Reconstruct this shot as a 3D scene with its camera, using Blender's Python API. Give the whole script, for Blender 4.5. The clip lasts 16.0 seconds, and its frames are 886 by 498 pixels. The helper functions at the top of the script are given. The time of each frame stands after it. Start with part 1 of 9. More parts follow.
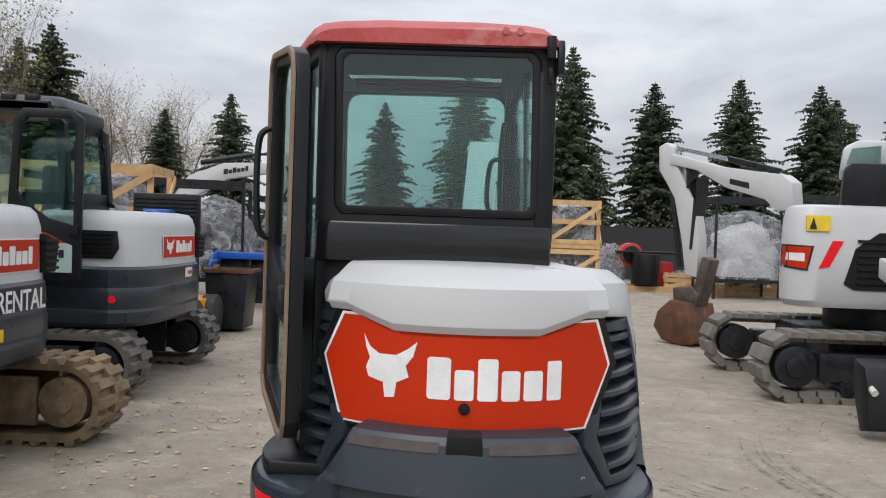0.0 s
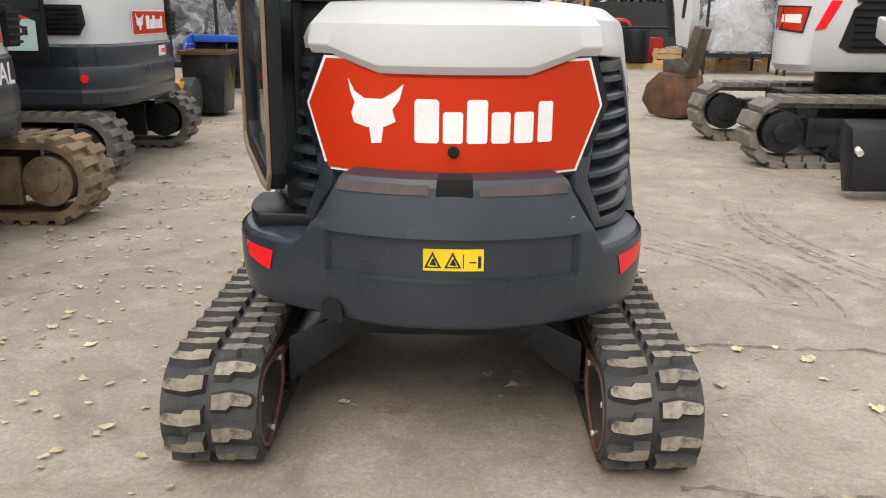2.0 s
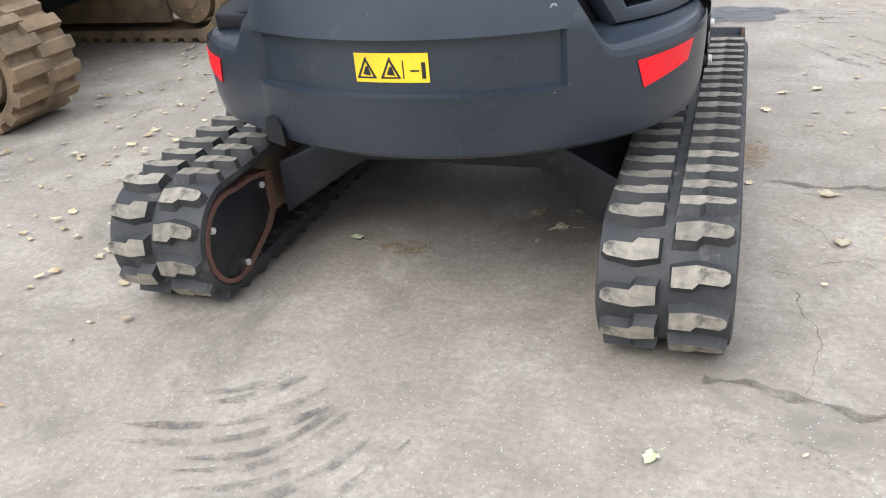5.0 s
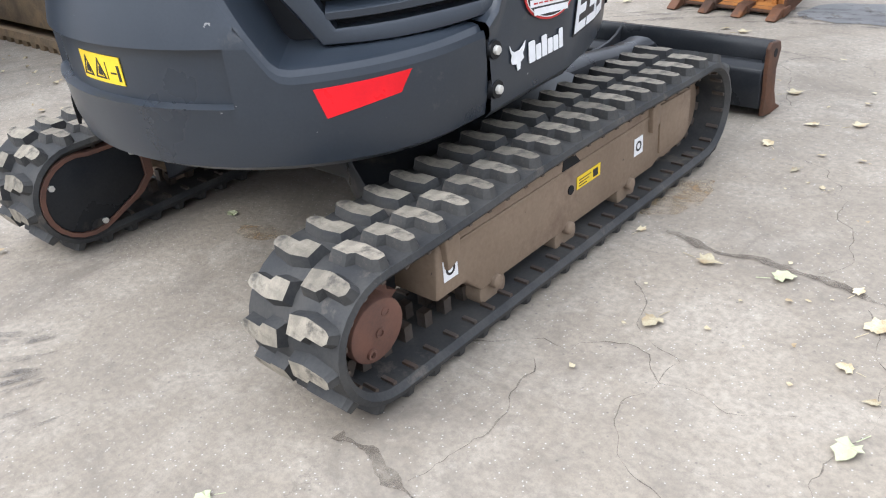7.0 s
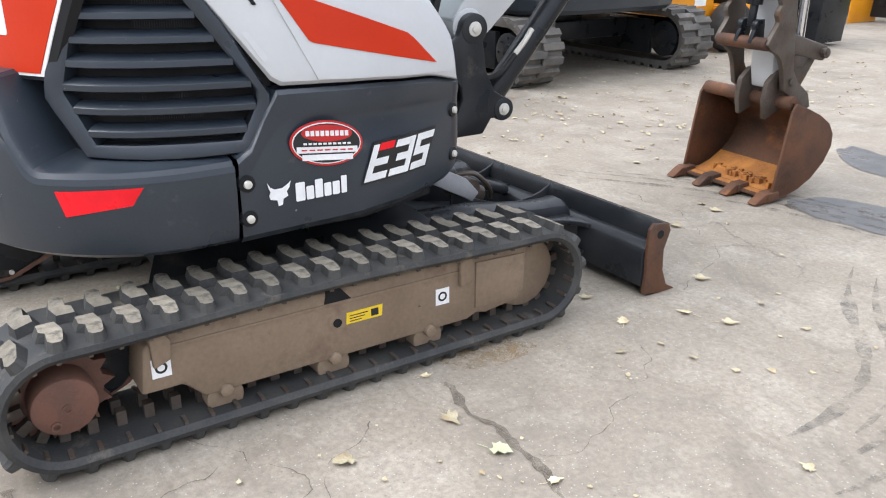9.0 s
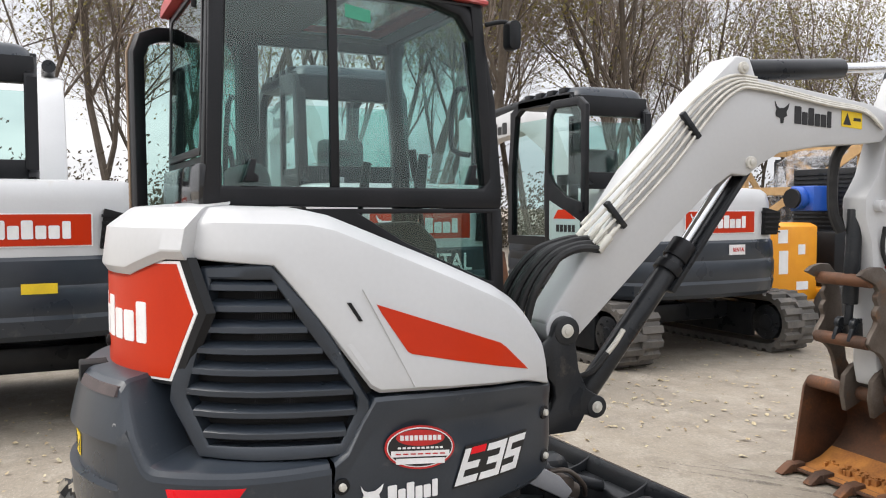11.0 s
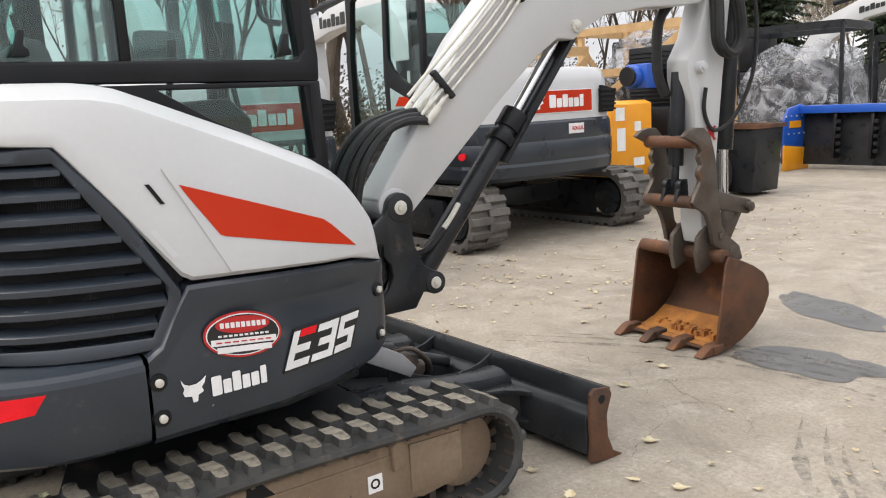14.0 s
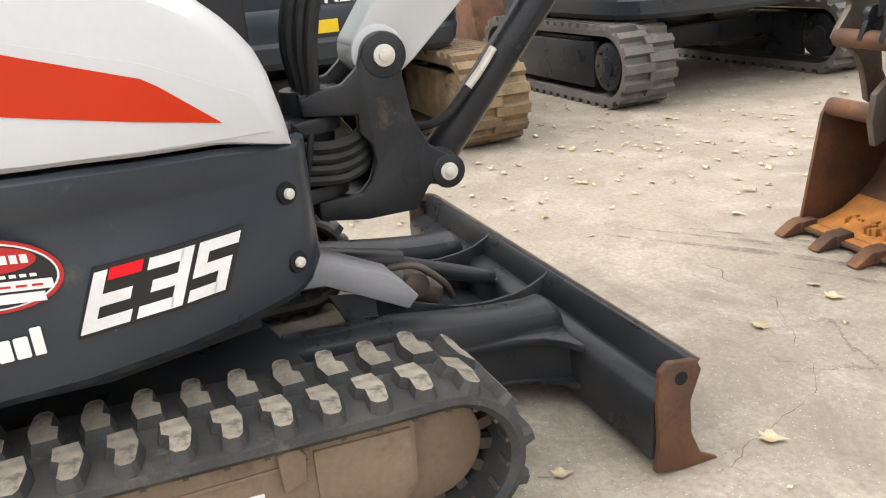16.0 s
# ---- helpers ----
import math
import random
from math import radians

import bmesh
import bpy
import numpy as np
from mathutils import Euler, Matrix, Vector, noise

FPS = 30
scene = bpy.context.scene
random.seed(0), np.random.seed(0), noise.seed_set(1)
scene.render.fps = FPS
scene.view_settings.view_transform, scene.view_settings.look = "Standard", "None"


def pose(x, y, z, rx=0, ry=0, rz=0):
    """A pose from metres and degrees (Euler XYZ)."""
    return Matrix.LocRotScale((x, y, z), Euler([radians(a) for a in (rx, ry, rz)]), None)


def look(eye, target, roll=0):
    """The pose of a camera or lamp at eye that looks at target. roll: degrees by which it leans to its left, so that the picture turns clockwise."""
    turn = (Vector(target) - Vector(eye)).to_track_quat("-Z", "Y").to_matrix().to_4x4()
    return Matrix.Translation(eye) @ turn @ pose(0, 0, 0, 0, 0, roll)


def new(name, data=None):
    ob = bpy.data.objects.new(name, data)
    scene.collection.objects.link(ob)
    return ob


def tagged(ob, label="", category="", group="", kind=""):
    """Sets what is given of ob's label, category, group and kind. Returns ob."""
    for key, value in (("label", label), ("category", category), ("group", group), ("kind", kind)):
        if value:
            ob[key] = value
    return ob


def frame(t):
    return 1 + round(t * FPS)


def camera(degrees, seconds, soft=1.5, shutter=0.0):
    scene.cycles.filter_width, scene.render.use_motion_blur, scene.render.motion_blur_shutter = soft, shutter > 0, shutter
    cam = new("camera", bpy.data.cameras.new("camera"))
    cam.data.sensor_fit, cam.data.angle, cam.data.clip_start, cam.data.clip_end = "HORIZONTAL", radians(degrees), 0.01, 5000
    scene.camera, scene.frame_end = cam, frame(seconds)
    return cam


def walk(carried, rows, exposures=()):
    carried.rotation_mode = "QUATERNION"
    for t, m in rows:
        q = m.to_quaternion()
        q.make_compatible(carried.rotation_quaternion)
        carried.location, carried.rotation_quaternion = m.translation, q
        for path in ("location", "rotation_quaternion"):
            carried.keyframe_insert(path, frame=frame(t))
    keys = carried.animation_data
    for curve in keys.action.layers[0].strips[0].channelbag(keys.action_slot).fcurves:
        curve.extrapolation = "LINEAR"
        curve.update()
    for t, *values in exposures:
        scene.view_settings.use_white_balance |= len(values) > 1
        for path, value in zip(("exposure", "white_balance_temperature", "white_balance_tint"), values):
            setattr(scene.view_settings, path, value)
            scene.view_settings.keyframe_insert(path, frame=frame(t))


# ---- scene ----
cam = camera(56.5, 16.0, soft=1.1)
PATH = [
    (0, (0.011, -0.073, 1.68), (-0.062, 1.925, 1.632), 2.0),
    (0.5, (0.006, -0.045, 1.627), (-0.071, 1.948, 1.487), 1.5),
    (1, (0.005, -0.045, 1.603), (-0.062, 1.935, 1.334), 1.0),
    (1.5, (0.009, -0.035, 1.57), (-0.039, 1.922, 1.159), 0.9),
    (2, (0.006, -0.018, 1.523), (-0.02, 1.904, 0.974), 0.7),
    (2.5, (-0.031, 0.021, 1.483), (-0.037, 1.904, 0.809), 0.5),
    (3, (-0.074, 0.042, 1.456), (-0.06, 1.883, 0.674), -0.0),
    (3.2, (-0.077, 0.043, 1.432), (-0.07, 1.875, 0.629), -1.0),
    (5.3, (0.989, 0.801, 1.291), (0.223, 2.389, 0.346), -5.4),
    (5.5, (1.107, 0.89, 1.299), (0.261, 2.429, 0.342), -5.4),
    (6, (1.41, 1.156, 1.315), (0.441, 2.611, 0.344), -5.3),
    (6.5, (1.772, 1.345, 1.32), (0.657, 2.687, 0.341), -6.7),
    (7, (2.025, 1.552, 1.319), (0.82, 2.81, 0.337), -5.7),
    (7.5, (2.317, 1.795, 1.323), (1.019, 2.972, 0.361), -4.3),
    (8, (2.568, 2.023, 1.325), (1.206, 3.14, 0.379), -2.7),
    (8.5, (2.725, 2.273, 1.337), (1.304, 3.371, 0.456), -0.2),
    (9, (2.935, 2.395, 1.396), (1.379, 3.424, 0.676), 0.1),
    (9.5, (2.986, 2.389, 1.481), (1.277, 3.291, 0.967), -0.5),
    (9.9, (2.997, 2.26, 1.538), (1.237, 3.139, 1.18), 0.5),
    (10, (2.991, 2.355, 1.532), (1.196, 3.173, 1.203), -0.6),
    (10.2, (3.027, 2.357, 1.532), (1.203, 3.141, 1.287), -0.9),
    (12.3, (3.058, 2.454, 1.593), (1.343, 3.483, 1.601), -1.3),
    (12.5, (3.076, 2.462, 1.589), (1.386, 3.531, 1.572), -1.5),
    (13, (3.087, 2.488, 1.558), (1.459, 3.644, 1.458), -1.8),
    (13.5, (3.064, 2.511, 1.5), (1.473, 3.703, 1.282), -2.4),
    (14, (2.988, 2.553, 1.436), (1.389, 3.703, 1.091), -3.1),
    (14.5, (2.798, 2.694, 1.334), (1.159, 3.742, 0.87), -4.2),
    (15, (2.632, 3.0, 1.275), (0.939, 3.902, 0.711), -5.5),
    (15.5, (2.499, 3.32, 1.281), (0.75, 4.035, 0.626), -5.2),
    (16, (2.275, 3.737, 1.264), (0.505, 4.379, 0.592), -5.3),
]
EXPOSURES = [(0, 0.06, 6400, 10), (1.5, 0.46, 6650, 10), (2.6, 0.56, 7000, 10), (3.2, 0.66, 6550, 10), (5.3, 0.94, 5980, 10), (8.5, 0.98, 5930, 10), (10.2, 0.82, 6750, 10), (12.5, 0.45, 6450, 10), (14, 0.70, 6750, 10), (16, 1.17, 6950, 10)]
walk(cam, [(t, look(eye, target, roll)) for t, eye, target, roll in PATH], EXPOSURES)

# ---- world and sun: a bright overcast noon in late autumn ----
SUN_ELEV, SUN_AZ = 48.0, 205.0
world = bpy.data.worlds.new("overcast_sky")
scene.world = world
world.use_nodes = True
wn, wl = world.node_tree.nodes, world.node_tree.links
wn.clear()
w_out = wn.new("ShaderNodeOutputWorld")
w_bg = wn.new("ShaderNodeBackground")
w_sky = wn.new("ShaderNodeTexSky")
w_sky.sky_type = "NISHITA"
w_sky.sun_disc = False
w_sky.sun_elevation, w_sky.sun_rotation = radians(SUN_ELEV), radians(SUN_AZ)
w_sky.air_density, w_sky.dust_density = 1.0, 4.0
w_co = wn.new("ShaderNodeTexCoord")
w_map = wn.new("ShaderNodeMapping")
w_map.inputs["Scale"].default_value = (1.0, 1.0, 3.2)
w_no = wn.new("ShaderNodeTexNoise")
w_no.inputs["Scale"].default_value, w_no.inputs["Detail"].default_value = 2.6, 7.0
w_no.inputs["Roughness"].default_value, w_no.inputs["Distortion"].default_value = 0.55, 0.4
w_ramp = wn.new("ShaderNodeValToRGB")
w_ramp.color_ramp.elements[0].position, w_ramp.color_ramp.elements[0].color = 0.34, (5.6, 5.8, 6.4, 1)
w_ramp.color_ramp.elements[1].position, w_ramp.color_ramp.elements[1].color = 0.68, (9.6, 9.7, 10.0, 1)
w_mix = wn.new("ShaderNodeMixRGB")
w_mix.inputs[0].default_value = 0.9
wl.new(w_co.outputs["Generated"], w_map.inputs[0])
wl.new(w_map.outputs[0], w_no.inputs["Vector"])
wl.new(w_no.outputs["Fac"], w_ramp.inputs[0])
wl.new(w_sky.outputs[0], w_mix.inputs[1])
wl.new(w_ramp.outputs[0], w_mix.inputs[2])
w_sep = wn.new("ShaderNodeSeparateXYZ")
wl.new(w_co.outputs["Generated"], w_sep.inputs[0])
w_cie = wn.new("ShaderNodeMapRange")
w_cie.inputs[1].default_value, w_cie.inputs[2].default_value, w_cie.inputs[3].default_value, w_cie.inputs[4].default_value = 0.0, 1.0, 0.85, 2.3
wl.new(w_sep.outputs[2], w_cie.inputs[0])
w_mul = wn.new("ShaderNodeVectorMath")
w_mul.operation = "SCALE"
wl.new(w_mix.outputs[0], w_mul.inputs[0])
wl.new(w_cie.outputs[0], w_mul.inputs["Scale"])
wl.new(w_mul.outputs[0], w_bg.inputs[0])
w_bg.inputs[1].default_value = 0.085
wl.new(w_bg.outputs[0], w_out.inputs[0])
sun_data = bpy.data.lights.new("sun", "SUN")
sun_data.energy, sun_data.angle, sun_data.color = 1.3, radians(40), (1.0, 0.97, 0.93)
sun = new("sun", sun_data)
sun.matrix_world = look((0, 0, 30), (math.sin(radians(SUN_AZ)) * -20, math.cos(radians(SUN_AZ)) * -20, 30 - 20 * math.tan(radians(SUN_ELEV))))


# ---- materials ----
def material(name, col, rough=0.5, metal=0.0, col2=None, scale=6.0, fine=90.0, bump=0.0, dirt=None, dirt_amount=0.0, dirt_scale=3.0, coat=0.0, rand=0.0, rough_var=0.12, specks=None):
    """Paint, metal, rubber or wood: two scales of colour variation, grain relief and patches of dirt."""
    m = bpy.data.materials.new(name)
    m.use_nodes = True
    n, l = m.node_tree.nodes, m.node_tree.links
    b = n["Principled BSDF"]
    tc = n.new("ShaderNodeTexCoord")
    big = n.new("ShaderNodeTexNoise")
    big.inputs["Scale"].default_value, big.inputs["Detail"].default_value = scale, 6.0
    small = n.new("ShaderNodeTexNoise")
    small.inputs["Scale"].default_value, small.inputs["Detail"].default_value = fine, 4.0
    l.new(tc.outputs["Object"], big.inputs["Vector"])
    l.new(tc.outputs["Object"], small.inputs["Vector"])
    mix = n.new("ShaderNodeMixRGB")
    mix.inputs[1].default_value = (*col, 1)
    mix.inputs[2].default_value = (*(col2 or [c * 0.82 for c in col]), 1)
    add = n.new("ShaderNodeMath")
    add.operation = "MULTIPLY_ADD"
    add.inputs[1].default_value, add.inputs[2].default_value = 0.35, -0.175
    l.new(small.outputs["Fac"], add.inputs[0])
    tot = n.new("ShaderNodeMath")
    tot.operation = "ADD"
    l.new(add.outputs[0], tot.inputs[0])
    l.new(big.outputs["Fac"], tot.inputs[1])
    ramp = n.new("ShaderNodeMapRange")
    ramp.inputs[1].default_value, ramp.inputs[2].default_value = 0.35, 0.7
    l.new(tot.outputs[0], ramp.inputs[0])
    l.new(ramp.outputs[0], mix.inputs[0])
    colour = mix.outputs[0]
    if rand:
        info = n.new("ShaderNodeObjectInfo")
        hsv = n.new("ShaderNodeHueSaturation")
        mr = n.new("ShaderNodeMapRange")
        mr.inputs[3].default_value, mr.inputs[4].default_value = 1 - rand, 1 + rand
        l.new(info.outputs["Random"], mr.inputs[0])
        l.new(mr.outputs[0], hsv.inputs["Value"])
        l.new(colour, hsv.inputs["Color"])
        colour = hsv.outputs[0]
    if dirt:
        dn = n.new("ShaderNodeTexNoise")
        dn.inputs["Scale"].default_value, dn.inputs["Detail"].default_value, dn.inputs["Roughness"].default_value = dirt_scale, 9.0, 0.68
        l.new(tc.outputs["Object"], dn.inputs["Vector"])
        dr = n.new("ShaderNodeMapRange")
        dr.inputs[1].default_value, dr.inputs[2].default_value, dr.inputs[4].default_value = 0.66 - 0.3 * dirt_amount, 0.80 - 0.22 * dirt_amount, 0.9
        l.new(dn.outputs["Fac"], dr.inputs[0])
        dm = n.new("ShaderNodeMixRGB")
        dm.inputs[2].default_value = (*dirt, 1)
        l.new(dr.outputs[0], dm.inputs[0])
        l.new(colour, dm.inputs[1])
        colour = dm.outputs[0]
    if specks:
        sn = n.new("ShaderNodeTexNoise")
        sn.inputs["Scale"].default_value, sn.inputs["Detail"].default_value, sn.inputs["Roughness"].default_value = 34.0, 3.0, 0.6
        l.new(tc.outputs["Object"], sn.inputs["Vector"])
        sm = n.new("ShaderNodeMapRange")
        sm.inputs[1].default_value, sm.inputs[2].default_value, sm.inputs[4].default_value = 0.735, 0.76, 0.8
        l.new(sn.outputs["Fac"], sm.inputs[0])
        sx = n.new("ShaderNodeMixRGB")
        sx.inputs[2].default_value = (*specks, 1)
        l.new(sm.outputs[0], sx.inputs[0])
        l.new(colour, sx.inputs[1])
        colour = sx.outputs[0]
    l.new(colour, b.inputs["Base Color"])
    rr = n.new("ShaderNodeMapRange")
    rr.inputs[3].default_value, rr.inputs[4].default_value = max(0.02, rough - rough_var), min(1.0, rough + rough_var)
    l.new(big.outputs["Fac"], rr.inputs[0])
    l.new(rr.outputs[0], b.inputs["Roughness"])
    b.inputs["Metallic"].default_value = metal
    b.inputs["Coat Weight"].default_value = coat
    if bump:
        bp = n.new("ShaderNodeBump")
        bp.inputs["Strength"].default_value, bp.inputs["Distance"].default_value = bump, 0.004
        l.new(tot.outputs[0], bp.inputs["Height"])
        l.new(bp.outputs[0], b.inputs["Normal"])
    return m


def glass_material(name, tint, rough=0.0):
    """Thin tinted pane: what lies behind shows through, and the sky mirrors in it."""
    m = bpy.data.materials.new(name)
    m.use_nodes = True
    n, l = m.node_tree.nodes, m.node_tree.links
    n.remove(n["Principled BSDF"])
    out = n["Material Output"]
    tr = n.new("ShaderNodeBsdfTransparent")
    tr.inputs[0].default_value = (*tint, 1)
    gl = n.new("ShaderNodeBsdfGlossy")
    gl.inputs["Roughness"].default_value = rough
    lw = n.new("ShaderNodeLayerWeight")
    lw.inputs[0].default_value = 0.5
    pw = n.new("ShaderNodeMath")
    pw.operation = "POWER"
    pw.inputs[1].default_value = 4.0
    l.new(lw.outputs["Facing"], pw.inputs[0])
    fr = n.new("ShaderNodeMath")
    fr.operation = "MULTIPLY_ADD"
    fr.inputs[1].default_value, fr.inputs[2].default_value = 0.45, 0.06
    l.new(pw.outputs[0], fr.inputs[0])
    mx = n.new("ShaderNodeMixShader")
    l.new(fr.outputs[0], mx.inputs[0])
    l.new(tr.outputs[0], mx.inputs[1])
    l.new(gl.outputs[0], mx.inputs[2])
    l.new(mx.outputs[0], out.inputs[0])
    return m


def film_material(name):
    """Wrinkled clear wrapping film, hazy white."""
    m = bpy.data.materials.new(name)
    m.use_nodes = True
    n, l = m.node_tree.nodes, m.node_tree.links
    b = n["Principled BSDF"]
    b.inputs["Base Color"].default_value = (0.46, 0.47, 0.50, 1)
    b.inputs["Roughness"].default_value = 0.22
    tc = n.new("ShaderNodeTexCoord")
    no = n.new("ShaderNodeTexNoise")
    no.inputs["Scale"].default_value, no.inputs["Detail"].default_value, no.inputs["Distortion"].default_value = 3.2, 8.0, 1.6
    l.new(tc.outputs["Object"], no.inputs["Vector"])
    bp = n.new("ShaderNodeBump")
    bp.inputs["Strength"].default_value, bp.inputs["Distance"].default_value = 1.0, 0.12
    l.new(no.outputs["Fac"], bp.inputs["Height"])
    l.new(bp.outputs[0], b.inputs["Normal"])
    mr = n.new("ShaderNodeMapRange")
    mr.inputs[1].default_value, mr.inputs[2].default_value, mr.inputs[3].default_value, mr.inputs[4].default_value = 0.38, 0.66, 0.10, 0.62
    l.new(no.outputs["Fac"], mr.inputs[0])
    l.new(mr.outputs[0], b.inputs["Alpha"])
    return m


def concrete_material():
    """Old yard concrete: mottled, gritty, with cracks, pale scuffs and dark rubber smears."""
    m = bpy.data.materials.new("yard_concrete")
    m.use_nodes = True
    n, l = m.node_tree.nodes, m.node_tree.links
    b = n["Principled BSDF"]
    tc = n.new("ShaderNodeTexCoord")

    def noise_node(scale, detail=6.0, rough=0.6, dist=0.0, vec=None):
        t = n.new("ShaderNodeTexNoise")
        t.inputs["Scale"].default_value, t.inputs["Detail"].default_value, t.inputs["Roughness"].default_value, t.inputs["Distortion"].default_value = scale, detail, rough, dist
        l.new(vec or tc.outputs["Object"], t.inputs["Vector"])
        return t

    def ramp(src, a, c, lo=0.0, hi=1.0):
        r = n.new("ShaderNodeMapRange")
        r.inputs[1].default_value, r.inputs[2].default_value, r.inputs[3].default_value, r.inputs[4].default_value = a, c, lo, hi
        l.new(src, r.inputs[0])
        return r.outputs[0]

    def blend(fac, base, colour):
        x = n.new("ShaderNodeMixRGB")
        l.new(fac, x.inputs[0])
        if isinstance(base, tuple):
            x.inputs[1].default_value = (*base, 1)
        else:
            l.new(base, x.inputs[1])
        x.inputs[2].default_value = (*colour, 1)
        return x.outputs[0]

    c = blend(ramp(noise_node(0.55).outputs["Fac"], 0.35, 0.68), (0.335, 0.287, 0.225), (0.25, 0.215, 0.17))
    c = blend(ramp(noise_node(2.4, 8, 0.65, 0.6).outputs["Fac"], 0.46, 0.70, 0, 0.75), c, (0.45, 0.40, 0.33))
    c = blend(ramp(noise_node(1.3, 9, 0.72, 1.2).outputs["Fac"], 0.51, 0.68, 0, 0.72), c, (0.155, 0.13, 0.103))
    c = blend(ramp(noise_node(46, 6, 0.75).outputs["Fac"], 0.40, 0.66, 0, 0.62), c, (0.165, 0.145, 0.12))
    streak = n.new("ShaderNodeMapping")
    streak.inputs["Rotation"].default_value, streak.inputs["Scale"].default_value = (0, 0, 0.9), (0.6, 5.0, 1.0)
    l.new(tc.outputs["Object"], streak.inputs[0])
    c = blend(ramp(noise_node(1.5, 8, 0.72, 0.8, streak.outputs[0]).outputs["Fac"], 0.57, 0.74, 0, 0.4), c, (0.13, 0.112, 0.092))
    c = blend(ramp(noise_node(7.0, 9, 0.7, 0.5).outputs["Fac"], 0.50, 0.72, 0, 0.5), c, (0.17, 0.148, 0.122))
    c = blend(ramp(noise_node(11.0, 7, 0.75, 0.3).outputs["Fac"], 0.60, 0.74, 0, 0.55), c, (0.50, 0.45, 0.38))
    grit = n.new("ShaderNodeTexVoronoi")
    grit.inputs["Scale"].default_value = 55
    l.new(tc.outputs["Object"], grit.inputs["Vector"])
    c = blend(ramp(grit.outputs["Distance"], 0.15, 0.08, 0, 0.75), c, (0.52, 0.50, 0.46))
    grit2 = n.new("ShaderNodeTexVoronoi")
    grit2.inputs["Scale"].default_value = 24
    l.new(tc.outputs["Object"], grit2.inputs["Vector"])
    c = blend(ramp(grit2.outputs["Distance"], 0.10, 0.05, 0, 0.6), c, (0.12, 0.11, 0.10))
    wob = noise_node(1.6, 8, 0.65)
    vm = n.new("ShaderNodeVectorMath")
    vm.operation = "MULTIPLY_ADD"
    vm.inputs[1].default_value = (0.75, 0.75, 0.0)
    l.new(wob.outputs["Color"], vm.inputs[0])
    l.new(tc.outputs["Object"], vm.inputs[2])
    cr = n.new("ShaderNodeTexVoronoi")
    cr.feature, cr.inputs["Scale"].default_value = "DISTANCE_TO_EDGE", 0.62
    l.new(vm.outputs[0], cr.inputs["Vector"])
    gate = ramp(noise_node(0.5, 3).outputs["Fac"], 0.52, 0.60)
    crack = n.new("ShaderNodeMath")
    crack.operation = "MULTIPLY"
    l.new(ramp(cr.outputs["Distance"], 0.0035, 0.0010, 0.0, 0.5), crack.inputs[0])
    l.new(gate, crack.inputs[1])
    c = blend(crack.outputs[0], c, (0.07, 0.062, 0.055))
    l.new(c, b.inputs["Base Color"])
    l.new(ramp(noise_node(3.0).outputs["Fac"], 0.3, 0.7, 0.72, 0.92), b.inputs["Roughness"])
    hsum = n.new("ShaderNodeMath")
    hsum.operation = "SUBTRACT"
    l.new(noise_node(46, 6, 0.7).outputs["Fac"], hsum.inputs[0])
    l.new(crack.outputs[0], hsum.inputs[1])
    bp = n.new("ShaderNodeBump")
    bp.inputs["Strength"].default_value, bp.inputs["Distance"].default_value = 0.5, 0.006
    l.new(hsum.outputs[0], bp.inputs["Height"])
    l.new(bp.outputs[0], b.inputs["Normal"])
    return m


M_GROUND = concrete_material()
M_WHITE = material("white_paint", (0.525, 0.53, 0.535), 0.36, 0, (0.49, 0.495, 0.50), 2.0, 60, 0.02, (0.46, 0.43, 0.38), 0.08, 2.2, 0.15)
M_DARK = material("dark_grey_paint", (0.019, 0.0255, 0.035), 0.30, 0, (0.029, 0.036, 0.046), 3.0, 140, 0.05, (0.10, 0.098, 0.092), 0.10, 5.0, specks=(0.30, 0.30, 0.29))
M_BLACK = material("black_plastic", (0.0075, 0.0085, 0.010), 0.40, 0, (0.013, 0.013, 0.015), 5, 160, 0.08)
# near-black: paints shade into grilles, holes and slots; also the tailgate lock
M_SHADE_BLACK = material("shade_black", (0.003, 0.003, 0.0035), 0.9)
M_GLOSS = material("gloss_black_panel", (0.008, 0.009, 0.010), 0.10, 0, (0.011, 0.011, 0.012), 3, 90, 0.0, None, 0, 3, 0.0, 0.0, 0.04)
M_STEEL_BLACK = material("black_steel_paint", (0.014, 0.016, 0.019), 0.30, 0.0, (0.028, 0.029, 0.031), 6, 120, 0.06, (0.10, 0.085, 0.07), 0.16, 5)
M_ORANGE = material("orange_decal", (0.50, 0.027, 0.002), 0.40, 0, (0.46, 0.024, 0.002), 3, 90)
M_REDREF = material("red_reflector", (0.80, 0.012, 0.02), 0.3, 0, (0.70, 0.01, 0.02), 20, 200)
M_ROOF = material("faded_red_roof", (0.36, 0.030, 0.028), 0.5, 0, (0.46, 0.085, 0.08), 3.5, 60, 0.05, (0.55, 0.30, 0.29), 0.38, 3.0)
M_YELLOW = material("yellow_label", (0.80, 0.56, 0.02), 0.45)
M_DECALW = material("white_decal", (0.82, 0.82, 0.82), 0.45)
M_DECALK = material("black_decal", (0.012, 0.012, 0.013), 0.45)
M_RUBBER = material("track_rubber", (0.033, 0.034, 0.035), 0.60, 0, (0.062, 0.060, 0.056), 9, 120, 0.3, (0.17, 0.145, 0.115), 0.26, 7)
M_LUG = material("worn_lug_top", (0.165, 0.148, 0.118), 0.80, 0, (0.27, 0.24, 0.19), 30, 220, 0.5, (0.045, 0.042, 0.04), 0.42, 20, rand=0.25)
